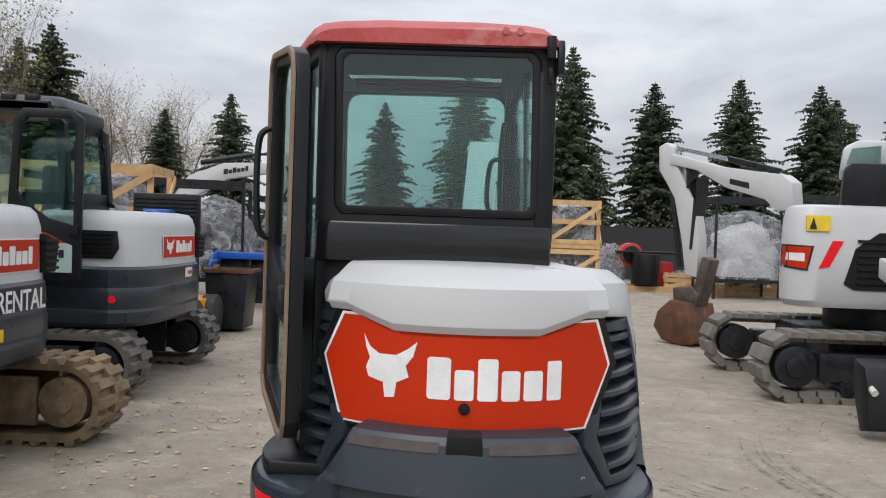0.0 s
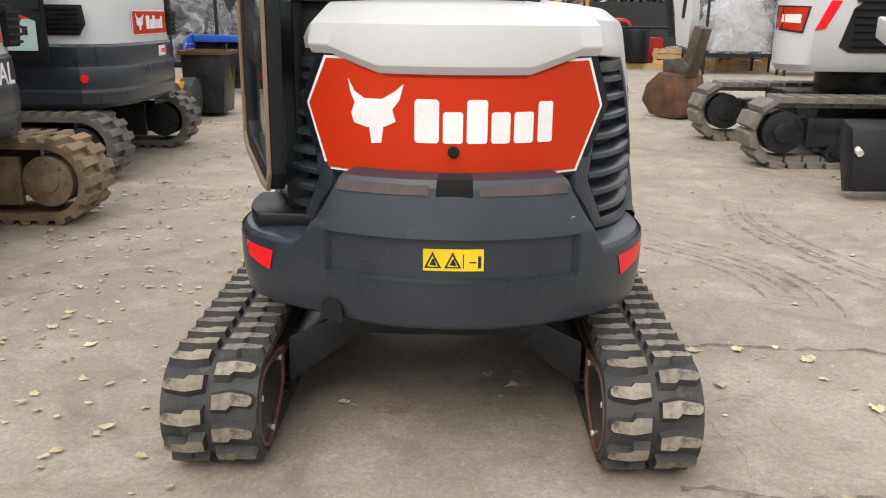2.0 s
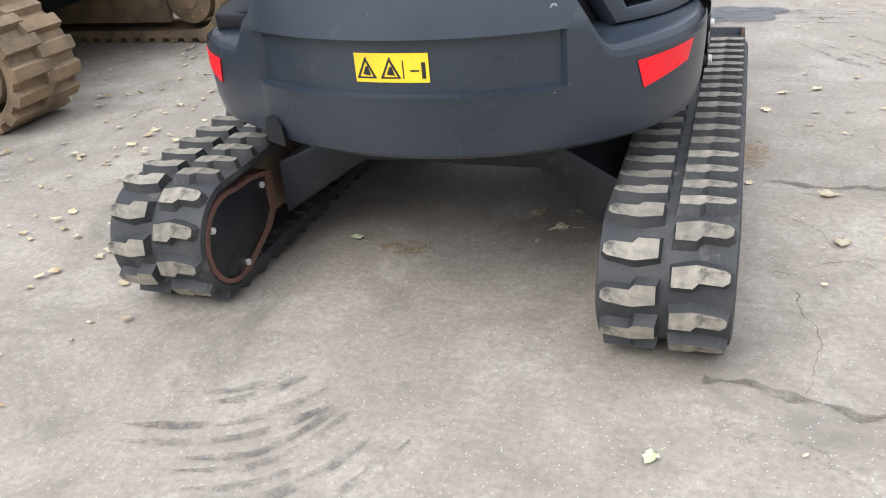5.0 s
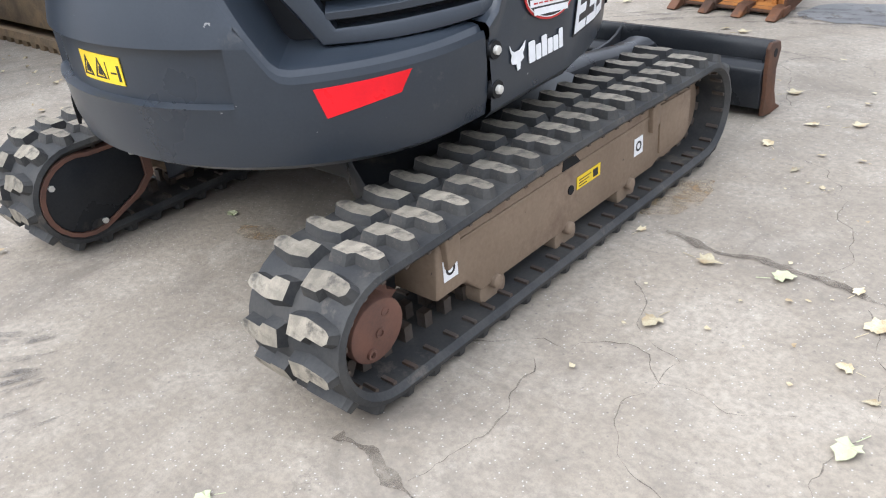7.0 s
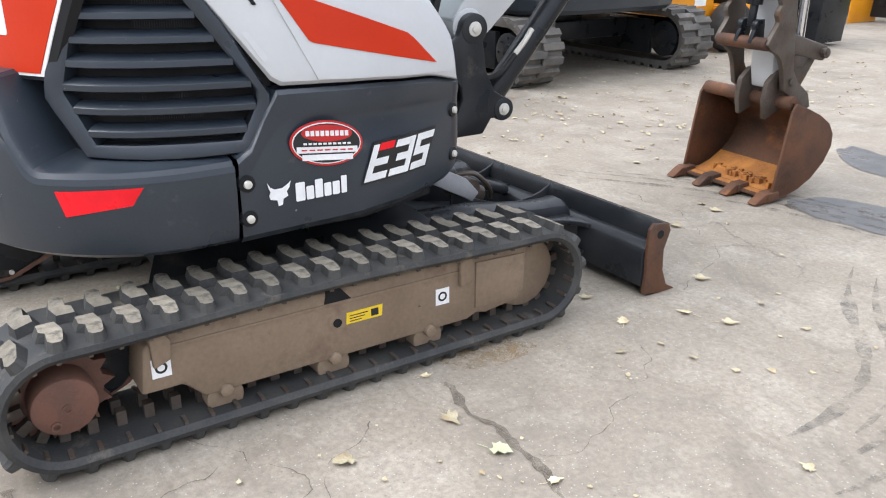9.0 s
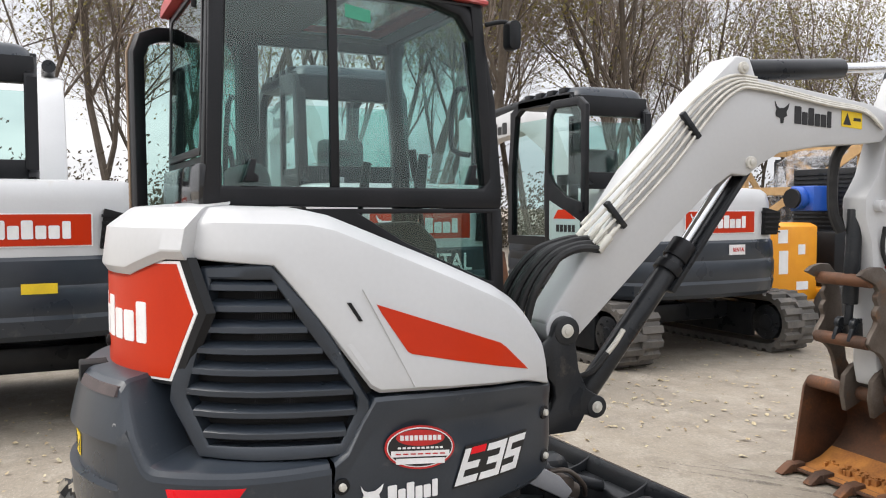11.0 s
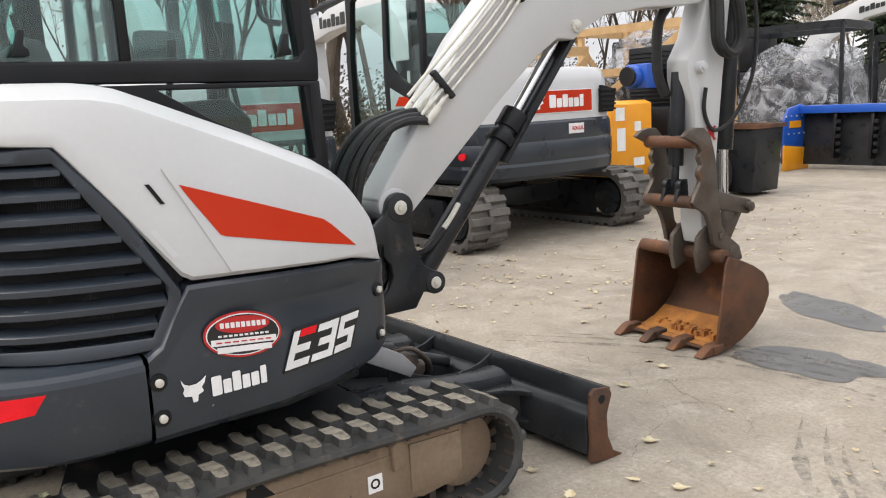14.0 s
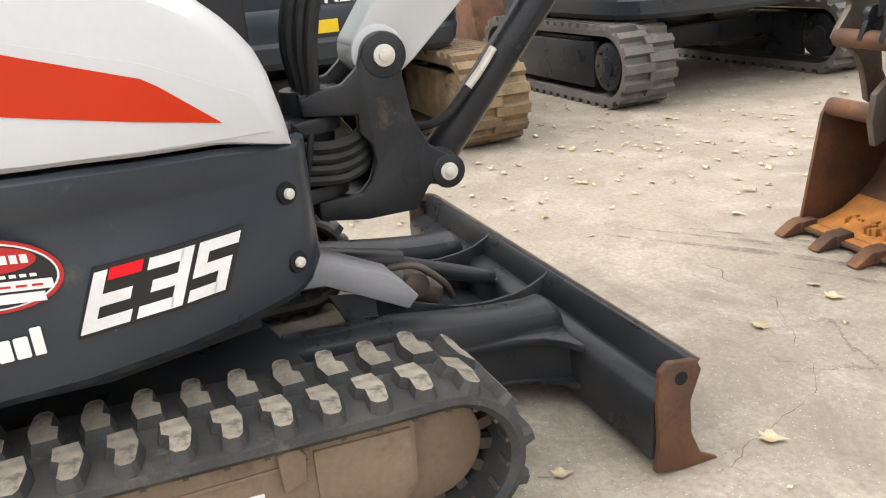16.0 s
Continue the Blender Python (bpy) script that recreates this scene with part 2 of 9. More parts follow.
M_MUDRUB = material("muddy_rubber", (0.26, 0.18, 0.10), 0.9, 0, (0.13, 0.095, 0.06), 7, 60, 0.8, (0.06, 0.058, 0.055), 0.30, 6)
M_FRAME = material("dusty_track_frame", (0.175, 0.124, 0.082), 0.75, 0, (0.245, 0.182, 0.125), 4, 70, 0.35, (0.11, 0.062, 0.042), 0.40, 4, specks=(0.06, 0.045, 0.035))
M_HUB = material("rusty_hub", (0.155, 0.072, 0.048), 0.75, 0, (0.105, 0.055, 0.04), 14, 130, 0.3)
M_RUST = material("rusty_steel", (0.135, 0.058, 0.028), 0.72, 0.2, (0.062, 0.034, 0.022), 5, 70, 0.4, (0.32, 0.12, 0.03), 0.3, 3.5)
M_RUSTO = material("orange_rust", (0.42, 0.17, 0.035), 0.85, 0.0, (0.22, 0.085, 0.025), 9, 80, 0.5)
M_WORN = material("worn_bare_steel", (0.12, 0.10, 0.085), 0.55, 0.5, (0.075, 0.055, 0.042), 8, 90, 0.3, (0.17, 0.085, 0.04), 0.25, 6)
M_CHROME = material("chrome_rod", (0.75, 0.76, 0.78), 0.12, 1.0)
M_ZINC = material("zinc_steel", (0.62, 0.60, 0.54), 0.36, 0.15, (0.50, 0.48, 0.43), 20, 150, 0.1)
M_HOSE = material("hydraulic_hose", (0.018, 0.018, 0.019), 0.55, 0, (0.03, 0.03, 0.03), 20, 220, 0.3)
M_GREY = material("grey_trim", (0.30, 0.30, 0.31), 0.5)
M_GLASS = glass_material("tinted_glass", (0.72, 0.85, 0.83))
M_GLASSL = glass_material("green_glass", (0.80, 0.92, 0.90))
M_WOOD = material("pine_wood", (0.56, 0.37, 0.18), 0.75, 0, (0.44, 0.27, 0.12), 5, 50, 0.3, (0.30, 0.20, 0.10), 0.12, 4, rand=0.15)
M_FILM = film_material("wrapping_film")
M_BLUE = material("blue_paint", (0.012, 0.085, 0.42), 0.4, 0, (0.01, 0.07, 0.36), 5, 80)
M_AMBER = material("orange_yellow_paint", (0.80, 0.33, 0.015), 0.4, 0, (0.72, 0.28, 0.012), 4, 80, 0.02, (0.4, 0.2, 0.05), 0.1)
M_RED = material("red_paint", (0.50, 0.018, 0.018), 0.4)
M_FENCE = material("black_fence_mesh", (0.018, 0.019, 0.021), 0.85, 0, (0.03, 0.03, 0.032), 2, 60, 0.2)
M_BARK = material("tree_bark", (0.085, 0.068, 0.054), 0.9, 0, (0.14, 0.115, 0.09), 4, 30, 0.4)
M_TWIG = material("bare_twigs", (0.19, 0.15, 0.125), 0.9, 0, (0.27, 0.22, 0.18), 3, 20)
M_NEEDLE = material("spruce_needles", (0.052, 0.078, 0.044), 0.8, 0, (0.092, 0.115, 0.062), 1.2, 14, rand=0.2)
M_LEAFY = material("olive_leaves", (0.20, 0.19, 0.055), 0.8, 0, (0.27, 0.21, 0.07), 1.0, 8)
M_LEAF = material("dry_fallen_leaf", (0.56, 0.50, 0.34), 0.8, 0, (0.36, 0.25, 0.13), 9, 120, 0.2, (0.22, 0.12, 0.05), 0.30, 2.5, rand=0.35)
M_LEAFG = material("pale_green_leaf", (0.42, 0.47, 0.27), 0.8, 0, (0.50, 0.50, 0.33), 22, 120, 0.2)
M_WET = material("damp_stain", (0.11, 0.105, 0.10), 0.35, 0, (0.075, 0.072, 0.07), 5, 80, 0.1)
M_SMEAR = material("rubber_scuff", (0.10, 0.092, 0.085), 0.85, 0, (0.16, 0.145, 0.13), 16, 90, 0.2)


def broken_edge(m, scale, lo, hi, most):
    """Lets a thin stain break up and fade."""
    n, l = m.node_tree.nodes, m.node_tree.links
    t, r, c = n.new("ShaderNodeTexNoise"), n.new("ShaderNodeMapRange"), n.new("ShaderNodeTexCoord")
    t.inputs["Scale"].default_value, t.inputs["Detail"].default_value, t.inputs["Roughness"].default_value = scale, 8.0, 0.75
    r.inputs[1].default_value, r.inputs[2].default_value, r.inputs[3].default_value, r.inputs[4].default_value = lo, hi, 0.0, most
    l.new(c.outputs["Object"], t.inputs["Vector"])
    l.new(t.outputs["Fac"], r.inputs[0])
    l.new(r.outputs[0], n["Principled BSDF"].inputs["Alpha"])


broken_edge(M_SMEAR, 9.0, 0.44, 0.66, 0.62)
broken_edge(M_WET, 4.0, 0.36, 0.46, 0.85)
M_SAND = material("sand_spill", (0.45, 0.34, 0.20), 0.95, 0, (0.33, 0.22, 0.12), 14, 120, 0.3)
broken_edge(M_SAND, 14.0, 0.42, 0.66, 0.8)
M_HEDGE = material("dark_hedge", (0.085, 0.075, 0.05), 0.9, 0, (0.15, 0.115, 0.08), 1.5, 9)
for dull in (M_ORANGE, M_REDREF, M_BLACK, M_HOSE, M_RUBBER, M_LUG, M_STEEL_BLACK):
    dull.node_tree.nodes["Principled BSDF"].inputs["Specular IOR Level"].default_value = 0.25
M_LINER = material("dark_headliner", (0.028, 0.03, 0.033), 0.85, 0, (0.04, 0.042, 0.045), 6, 120, 0.1)
M_SEAT = material("black_seat_vinyl", (0.03, 0.03, 0.032), 0.6, 0, (0.045, 0.045, 0.047), 8, 200, 0.2)


# ---- mesh helpers ----
def box(bm, x0, y0, z0, x1, y1, z1, m=None):
    vs = [bm.verts.new((x, y, z)) for z in (z0, z1) for x, y in ((x0, y0), (x1, y0), (x1, y1), (x0, y1))]
    fs = [(3, 2, 1, 0), (4, 5, 6, 7), (0, 1, 5, 4), (1, 2, 6, 5), (2, 3, 7, 6), (3, 0, 4, 7)]
    for f in fs:
        bm.faces.new([vs[i] for i in f])
    if m is not None:
        for v in vs:
            v.co = m @ v.co
    return vs


def prism(bm, pts, lo, hi, axis="x"):
    """A polygon given in the other two axes, drawn out along one axis; lo and hi are numbers or functions of the two coordinates."""
    def place(p, d):
        d = d(*p) if callable(d) else d
        return {"x": (d, p[0], p[1]), "y": (p[0], d, p[1]), "z": (p[0], p[1], d)}[axis]
    a = [bm.verts.new(place(p, lo)) for p in pts]
    b = [bm.verts.new(place(p, hi)) for p in pts]
    bm.faces.new(a[::-1])
    bm.faces.new(b)
    for i in range(len(pts)):
        j = (i + 1) % len(pts)
        bm.faces.new((a[i], a[j], b[j], b[i]))
    return a + b


def rod(bm, p, q, r, n=12, r2=None):
    p, q = Vector(p), Vector(q)
    d = (q - p).normalized()
    u = d.orthogonal().normalized()
    w = d.cross(u)
    rings = []
    for c, rad in ((p, r), (q, r if r2 is None else r2)):
        rings.append([bm.verts.new(c + (u * math.cos(k * math.tau / n) + w * math.sin(k * math.tau / n)) * rad) for k in range(n)])
    bm.faces.new(rings[0][::-1])
    bm.faces.new(rings[1])
    for k in range(n):
        bm.faces.new((rings[0][k], rings[0][(k + 1) % n], rings[1][(k + 1) % n], rings[1][k]))


def tube(bm, pts, r, n=8):
    """A round bar along smoothed points."""
    pts = [Vector(p) for p in pts]
    fine = []
    for i in range(len(pts) - 1):
        p0, p1, p2, p3 = pts[max(i - 1, 0)], pts[i], pts[i + 1], pts[min(i + 2, len(pts) - 1)]
        for k in range(5):
            t = k / 5
            fine.append(0.5 * (2 * p1 + (p2 - p0) * t + (2 * p0 - 5 * p1 + 4 * p2 - p3) * t * t + (3 * p1 - p0 - 3 * p2 + p3) * t ** 3))
    fine.append(pts[-1])
    u = (fine[1] - fine[0]).orthogonal().normalized()
    rings = []
    for i, c in enumerate(fine):
        d = (fine[min(i + 1, len(fine) - 1)] - fine[max(i - 1, 0)]).normalized()
        u = (u - d * u.dot(d)).normalized()
        w = d.cross(u)
        rings.append([bm.verts.new(c + (u * math.cos(k * math.tau / n) + w * math.sin(k * math.tau / n)) * r) for k in range(n)])
    for a, b in zip(rings, rings[1:]):
        for k in range(n):
            bm.faces.new((a[k], a[(k + 1) % n], b[(k + 1) % n], b[k]))
    bm.faces.new(rings[0][::-1])
    bm.faces.new(rings[-1])


def grid(bm, rows, closed=False):
    vs = [[bm.verts.new(p) for p in row] for row in rows]
    for a, b in zip(vs, vs[1:]):
        n = len(a)
        for k in range(n if closed else n - 1):
            bm.faces.new((a[k], a[(k + 1) % n], b[(k + 1) % n], b[k]))
    return vs


def arc(cx, cy, r, a0, a1, n):
    return [(cx + r * math.cos(radians(a0 + (a1 - a0) * k / n)), cy + r * math.sin(radians(a0 + (a1 - a0) * k / n))) for k in range(n + 1)]


def rounded(x0, y0, x1, y1, r, n=4):
    return arc(x1 - r, y1 - r, r, 0, 90, n) + arc(x0 + r, y1 - r, r, 90, 180, n) + arc(x0 + r, y0 + r, r, 180, 270, n) + arc(x1 - r, y0 + r, r, 270, 360, n)


def ring_prism(bm, outer, inner, lo, hi, axis="x"):
    """A frame between two outlines with the same number of points."""
    def place(p, d):
        d = d(*p) if callable(d) else d
        return {"x": (d, p[0], p[1]), "y": (p[0], d, p[1]), "z": (p[0], p[1], d)}[axis]
    loops = [[bm.verts.new(place(p, d)) for p in o] for o, d in ((outer, lo), (outer, hi), (inner, hi), (inner, lo))]
    n = len(outer)
    for a in range(4):
        x, y = loops[a], loops[(a + 1) % 4]
        for k in range(n):
            bm.faces.new((x[k], x[(k + 1) % n], y[(k + 1) % n], y[k]))


def slice_up(bm, axis, step):
    """Cuts a mesh along planes, so that it can bend."""
    i = "xyz".index(axis)
    lo, hi = min(v.co[i] for v in bm.verts), max(v.co[i] for v in bm.verts)
    no = [0, 0, 0]
    no[i] = 1
    k = lo + step
    while k < hi - 0.001:
        co = [0, 0, 0]
        co[i] = k
        bmesh.ops.bisect_plane(bm, geom=bm.verts[:] + bm.edges[:] + bm.faces[:], plane_co=co, plane_no=no)
        k += step


def part(name, bm, mat, parent, label="", bevel=0.0, smooth=40, seg=2):
    """Links a bmesh as one mesh object under a thing or a part."""
    bmesh.ops.recalc_face_normals(bm, faces=bm.faces)
    if bevel:
        es = [e for e in bm.edges if len(e.link_faces) == 2 and e.calc_face_angle(0) > radians(28)]
        bmesh.ops.bevel(bm, geom=es, offset=bevel, segments=seg, profile=0.5, affect="EDGES", clamp_overlap=True)
    me = bpy.data.meshes.new(name)
    bm.to_mesh(me)
    bm.free()
    if smooth:
        me.shade_smooth()
        me.set_sharp_from_angle(angle=radians(smooth))
    for m in mat if isinstance(mat, (list, tuple)) else [mat]:
        me.materials.append(m)
    ob = new(name, me)
    if parent is not None:
        ob.parent = parent
        if parent.type == "EMPTY" and "in_place" in parent:
            ob.matrix_parent_inverse = Matrix.Translation(-parent.location)
    if label:
        tagged(ob, label)
    return ob


def thing(name, label, category, at=None, group=""):
    """The empty that carries a thing. With at, its parts are built in the place's own coordinates."""
    e = new(name)
    e.empty_display_size = 0.2
    if at is not None:
        e.location = at
        e["in_place"] = 1
    return tagged(e, label, category, group)


def lettering(name, text, size, m, mat, parent, label, squeeze=1.0):
    """A word in the built-in font, laid flat and turned by m."""
    cu = bpy.data.curves.new(name, "FONT")
    cu.body, cu.size, cu.extrude, cu.align_x, cu.align_y = text, size, 0.0015, "CENTER", "CENTER"
    cu.offset = size * 0.012
    tmp = bpy.data.objects.new("tmp_" + name, cu)
    scene.collection.objects.link(tmp)
    bpy.context.view_layer.update()
    me = bpy.data.meshes.new_from_object(tmp.evaluated_get(bpy.context.evaluated_depsgraph_get()))
    bpy.data.objects.remove(tmp)
    me.transform(m @ Matrix.Diagonal((squeeze, 1, 1, 1)))
    me.materials.clear()
    me.materials.append(mat)
    ob = new(name, me)
    ob.parent = parent
    if parent.type == "EMPTY" and "in_place" in parent:
        ob.matrix_parent_inverse = Matrix.Translation(-parent.location)
    return tagged(ob, label)


# brand marks as plain shapes: a row of six upright blocks, and a blank two-pointed badge
MARK_BLOCKS = [(0.0, 0.16, 1.0), (0.185, 0.13, 0.72), (0.34, 0.135, 1.0), (0.50, 0.125, 0.72), (0.65, 0.13, 0.72), (0.81, 0.10, 0.95)]
BADGE = [[(0.0, 1.0), (0.12, 0.80), (0.30, 0.70), (0.26, 0.56), (0.12, 0.62), (0.04, 0.80)], [(1.0, 0.94), (0.84, 0.82), (0.62, 0.70), (0.66, 0.54), (0.80, 0.54), (0.93, 0.70)],
         [(0.12, 0.62), (0.30, 0.70), (0.62, 0.70), (0.80, 0.54), (0.86, 0.36), (0.66, 0.27), (0.34, 0.25), (0.10, 0.31), (0.05, 0.46)], [(0.38, 0.26), (0.64, 0.27), (0.60, 0.02), (0.42, 0.0)]]


def mark_polys(x, z, w, h):
    out = []
    for bx, bw, bh in MARK_BLOCKS:
        x0, x1, z1 = x + bx * w / 0.91, x + (bx + bw) * w / 0.91, z + h * bh
        c = min(x1 - x0, h) * 0.10
        out.append([(x0 + c, z), (x1 - c, z), (x1, z + c), (x1, z1 - c), (x1 - c, z1), (x0 + c, z1), (x0, z1 - c), (x0, z + c)])
    return out


def badge_polys(x, z, w, h):
    return [[(x + a * w, z + b * h) for a, b in piece] for piece in BADGE]


def mark_bm(polys, lo, hi, axis):
    bm = bmesh.new()
    for p in polys:
        prism(bm, p, lo, hi, axis)
    bmesh.ops.triangulate(bm, faces=[f for f in bm.faces if len(f.verts) > 4])
    return bm


# ---- ground ----
bm = bmesh.new()
S = 700
prism(bm, [(-S, -S), (S, -S), (S, S), (-S, S)], -0.3, 0.0, "z")
ground = part("ground", bm, M_GROUND, None, smooth=0)
tagged(ground, "grey-brown cracked concrete yard with grit and scuffs", "ground", kind="structure")

# ---- the compact excavator that the camera walks round ----
ex = thing("compact_excavator", "white and dark grey compact excavator with faded red cab roof", "excavator", (-0.06, 3.4, 0))
UX = -0.06


def lerp_table(table, v):
    if v <= table[0][0]:
        return table[0][1]
    for (a, p), (b, q) in zip(table, table[1:]):
        if v <= b:
            t = (v - a) / (b - a)
            return p + (q - p) * t
    return table[-1][1]


def rear_y(x):
    return 2.60 + 0.82 * x * x


CORNER = [(0.0, 2.62), (0.2, 2.652), (0.35, 2.72), (0.44, 2.775), (0.52, 2.845), (0.585, 2.935), (0.632, 3.05), (0.668, 3.18), (0.688, 3.30)]
SIDE = [(y, x) for x, y in CORNER[1:]] + [(3.57, 0.686), (3.75, 0.648), (3.9, 0.590), (4.02, 0.535), (4.05, 0.50), (4.065, 0.45)]


def lean(z):
    return 0.11 * max(0.0, z - 1.0)


def side_x(y, z=0.9):
    return lerp_table(SIDE, y) - lean(z)


# tracks
TRK_R, TRK_RC, TRK_FC = 0.178, (2.605, 0.208), (4.235, 0.208)
LOOP_TOP = TRK_FC[0] - TRK_RC[0]
LOOP_LEN = 2 * LOOP_TOP + math.tau * TRK_R


def loop_at(s, r=TRK_R):
    """Point, tangent and outward normal in the track's side plane, s metres along the belt."""
    s %= LOOP_LEN
    half = math.pi * TRK_R
    if s < LOOP_TOP:
        sag = 0.018 * math.sin(math.pi * s / LOOP_TOP) ** 2
        return (TRK_RC[0] + s, TRK_RC[1] + r + sag), (1, 0), (0, 1)
    s -= LOOP_TOP
    if s < half:
        a = math.pi / 2 - s / TRK_R
        return (TRK_FC[0] + r * math.cos(a), TRK_FC[1] + r * math.sin(a)), (math.sin(a), -math.cos(a)), (math.cos(a), math.sin(a))
    s -= half
    if s < LOOP_TOP:
        return (TRK_FC[0] - s, TRK_FC[1] - r), (-1, 0), (0, -1)
    s -= LOOP_TOP
    a = -math.pi / 2 - s / TRK_R
    return (TRK_RC[0] + r * math.cos(a), TRK_RC[1] + r * math.sin(a)), (math.sin(a), -math.cos(a)), (math.cos(a), math.sin(a))


# one tread lug: a stepped block with sloped flanks and a worn pale top
def lug_mesh(flip):
    bm = bmesh.new()
    f = -1 if flip else 1
    base = [(0.010, -0.040), (0.066, -0.040), (0.080, -0.020), (0.140, -0.024), (0.156, -0.010), (0.157, 0.016), (0.144, 0.028), (0.090, 0.038), (0.070, 0.040), (0.010, 0.026)]
    cx, cy = 0.080, 0.002
    lo = [bm.verts.new((f * x, y, -0.004)) for x, y in base]
    hi = [bm.verts.new((f * (cx + (x - cx) * 0.90), cy + (y - cy) * 0.72, 0.028)) for x, y in base]
    bm.faces.new(hi if not flip else hi[::-1]).material_index = 1
    for i in range(len(base)):
        j = (i + 1) % len(base)
        bm.faces.new((lo[i], lo[j], hi[j], hi[i]))
    bmesh.ops.recalc_face_normals(bm, faces=bm.faces)
    me = bpy.data.meshes.new("tread_lug")
    bm.to_mesh(me)
    bm.free()
    me.materials.append(M_RUBBER)
    me.materials.append(M_LUG)
    return me


LUG_A, LUG_B = lug_mesh(False), lug_mesh(True)
N_LUG = 44
for side in (1, -1):
    xc = UX + side * 0.735
    bm = bmesh.new()
    rows = []
    N = 120
    for k in range(N):
        s = LOOP_LEN * k / N
        (y, z), t, nn = loop_at(s)
        yi, zi = y - nn[0] * 0.032, z - nn[1] * 0.032
        yo, zo = y + nn[0] * 0.010, z + nn[1] * 0.010
        rows.append([(xc - 0.160, y, z), (xc - 0.14, yo - nn[0] * 0.008, zo - nn[1] * 0.008), (xc + 0.14, yo - nn[0] * 0.008, zo - nn[1] * 0.008), (xc + 0.160, y, z), (xc + 0.165, y - nn[0] * 0.016, z - nn[1] * 0.016), (xc + 0.150, yi, zi), (xc - 0.150, yi, zi), (xc - 0.165, y - nn[0] * 0.016, z - nn[1] * 0.016)])
    rows.append(rows[0])
    grid(bm, rows, closed=True)
    bmesh.ops.remove_doubles(bm, verts=bm.verts, dist=1e-5)
    track = part("rubber_track", bm, M_RUBBER, ex, "dusty black rubber track with pale worn lugs")
    # inner guide teeth
    bm = bmesh.new()
    for k in range(56):
        s = LOOP_LEN * k / 56
        (y, z), t, nn = loop_at(s, TRK_R - 0.032)
        m = Matrix(((1, 0, 0, xc), (0, t[0], -nn[0], y), (0, t[1], -nn[1], z), (0, 0, 0, 1)))
        for dx in (-0.125, 0.125):
            box(bm, dx - 0.022, -0.006, 0, dx + 0.022, 0.006, 0.008, m)
        box(bm, -0.05, -0.014, 0, -0.02, 0.014, 0.045, m)
        box(bm, 0.02, -0.014, 0, 0.05, 0.014, 0.045, m)
    tagged(part("guide_teeth", bm, M_WORN, track, "dusty inner guide teeth", smooth=0), kind="stuff")
    for k in range(N_LUG):
        for row in (0, 1):
            s = LOOP_LEN * (k + 0.5 * row) / N_LUG
            (y, z), t, nn = loop_at(s, TRK_R)
            ob = new("tread_lug", (LUG_A, LUG_B)[row])
            ob.parent = track
            flip = 1 if row == 0 else -1
            ob.matrix_basis = Matrix(((1, 0, 0, xc), (0, t[0], nn[0], y), (0, t[1], nn[1], z), (0, 0, 0, 1))) @ Matrix.Diagonal((1, flip, 1, 1))
    # side frame, rollers, hub and sprocket
    o, i = (0.145, -0.10) if side > 0 else (-0.145, 0.10)
    face = xc + side * 0.112
    bm = bmesh.new()
    prof = [(2.80, 0.17), (2.82, 0.315), (2.90, 0.352), (4.165, 0.352), (4.178, 0.335), (4.172, 0.165), (4.14, 0.135), (4.00, 0.118), (3.96, 0.128), (3.92, 0.112), (2.98, 0.112), (2.92, 0.17)]
    prism(bm, prof, face - side * 0.20, face)
    frame_o = part("track_frame", bm, M_FRAME, ex, "dust-brown steel track frame", bevel=0.012)
    bm = bmesh.new()
    prism(bm, [(2.84, 0.35), (2.86, 0.37), (4.10, 0.37), (4.16, 0.35)], face - side * 0.19, face - side * 0.05)
    part("frame_top", bm, M_FRAME, frame_o, bevel=0.005)
    for yy in (2.86, 3.90):
        bm = bmesh.new()
        prism(bm, [(yy - 0.02, 0.25), (yy - 0.025, 0.34), (yy + 0.01, 0.365), (yy + 0.035, 0.33), (yy + 0.03, 0.27)], face - side * 0.02, face + side * 0.018)
        part("tie_down_lug", bm, M_FRAME, frame_o, bevel=0.006)
    # no hole is cut: a near-black disc paints its shade
    bm = bmesh.new()
    prism(bm, arc(3.415, 0.235, 0.015, 0, 330, 11), face - side * 0.01, face + side * 0.003)
    part("grease_hole", bm, M_SHADE_BLACK, frame_o, "round grease hole, its shade painted as a dark disc")
    # cut-out drawn as a plate in shade colour
    bm = bmesh.new()
    prism(bm, [(3.37, 0.30), (3.47, 0.305), (3.43, 0.352), (3.38, 0.352)], face - side * 0.05, face + side * 0.002)
    part("roller_window", bm, M_SHADE_BLACK, frame_o, "cut-out at the carrier roller, its shade painted as a dark plate")
    bm = bmesh.new()
    prism(bm, [(3.95, 0.15), (4.13, 0.15), (4.160, 0.172), (4.164, 0.318), (3.95, 0.325)], face - side * 0.01, face + side * 0.007)
    part("front_cover", bm, M_FRAME, frame_o, "dusty front cover plate", bevel=0.004)
    bm = bmesh.new()
    prism(bm, [(2.84, 0.300), (3.94, 0.300), (3.94, 0.310), (2.84, 0.310)], face - side * 0.01, face + side * 0.005)
    part("weld_ridge", bm, M_FRAME, frame_o, bevel=0.002)
    for yy in (3.04, 3.40, 3.76):
        bm = bmesh.new()
        rod(bm, (face - side * 0.14, yy, 0.085), (face - side * 0.01, yy, 0.085), 0.058, 20)
        rod(bm, (face - side * 0.02, yy, 0.115), (face + side * 0.014, yy, 0.115), 0.022, 8)
        part("track_roller", bm, M_FRAME, ex, bevel=0.006)
    bm = bmesh.new()
    rod(bm, (face - side * 0.1, 3.40, 0.355), (face - side * 0.005, 3.40, 0.355), 0.035, 16)
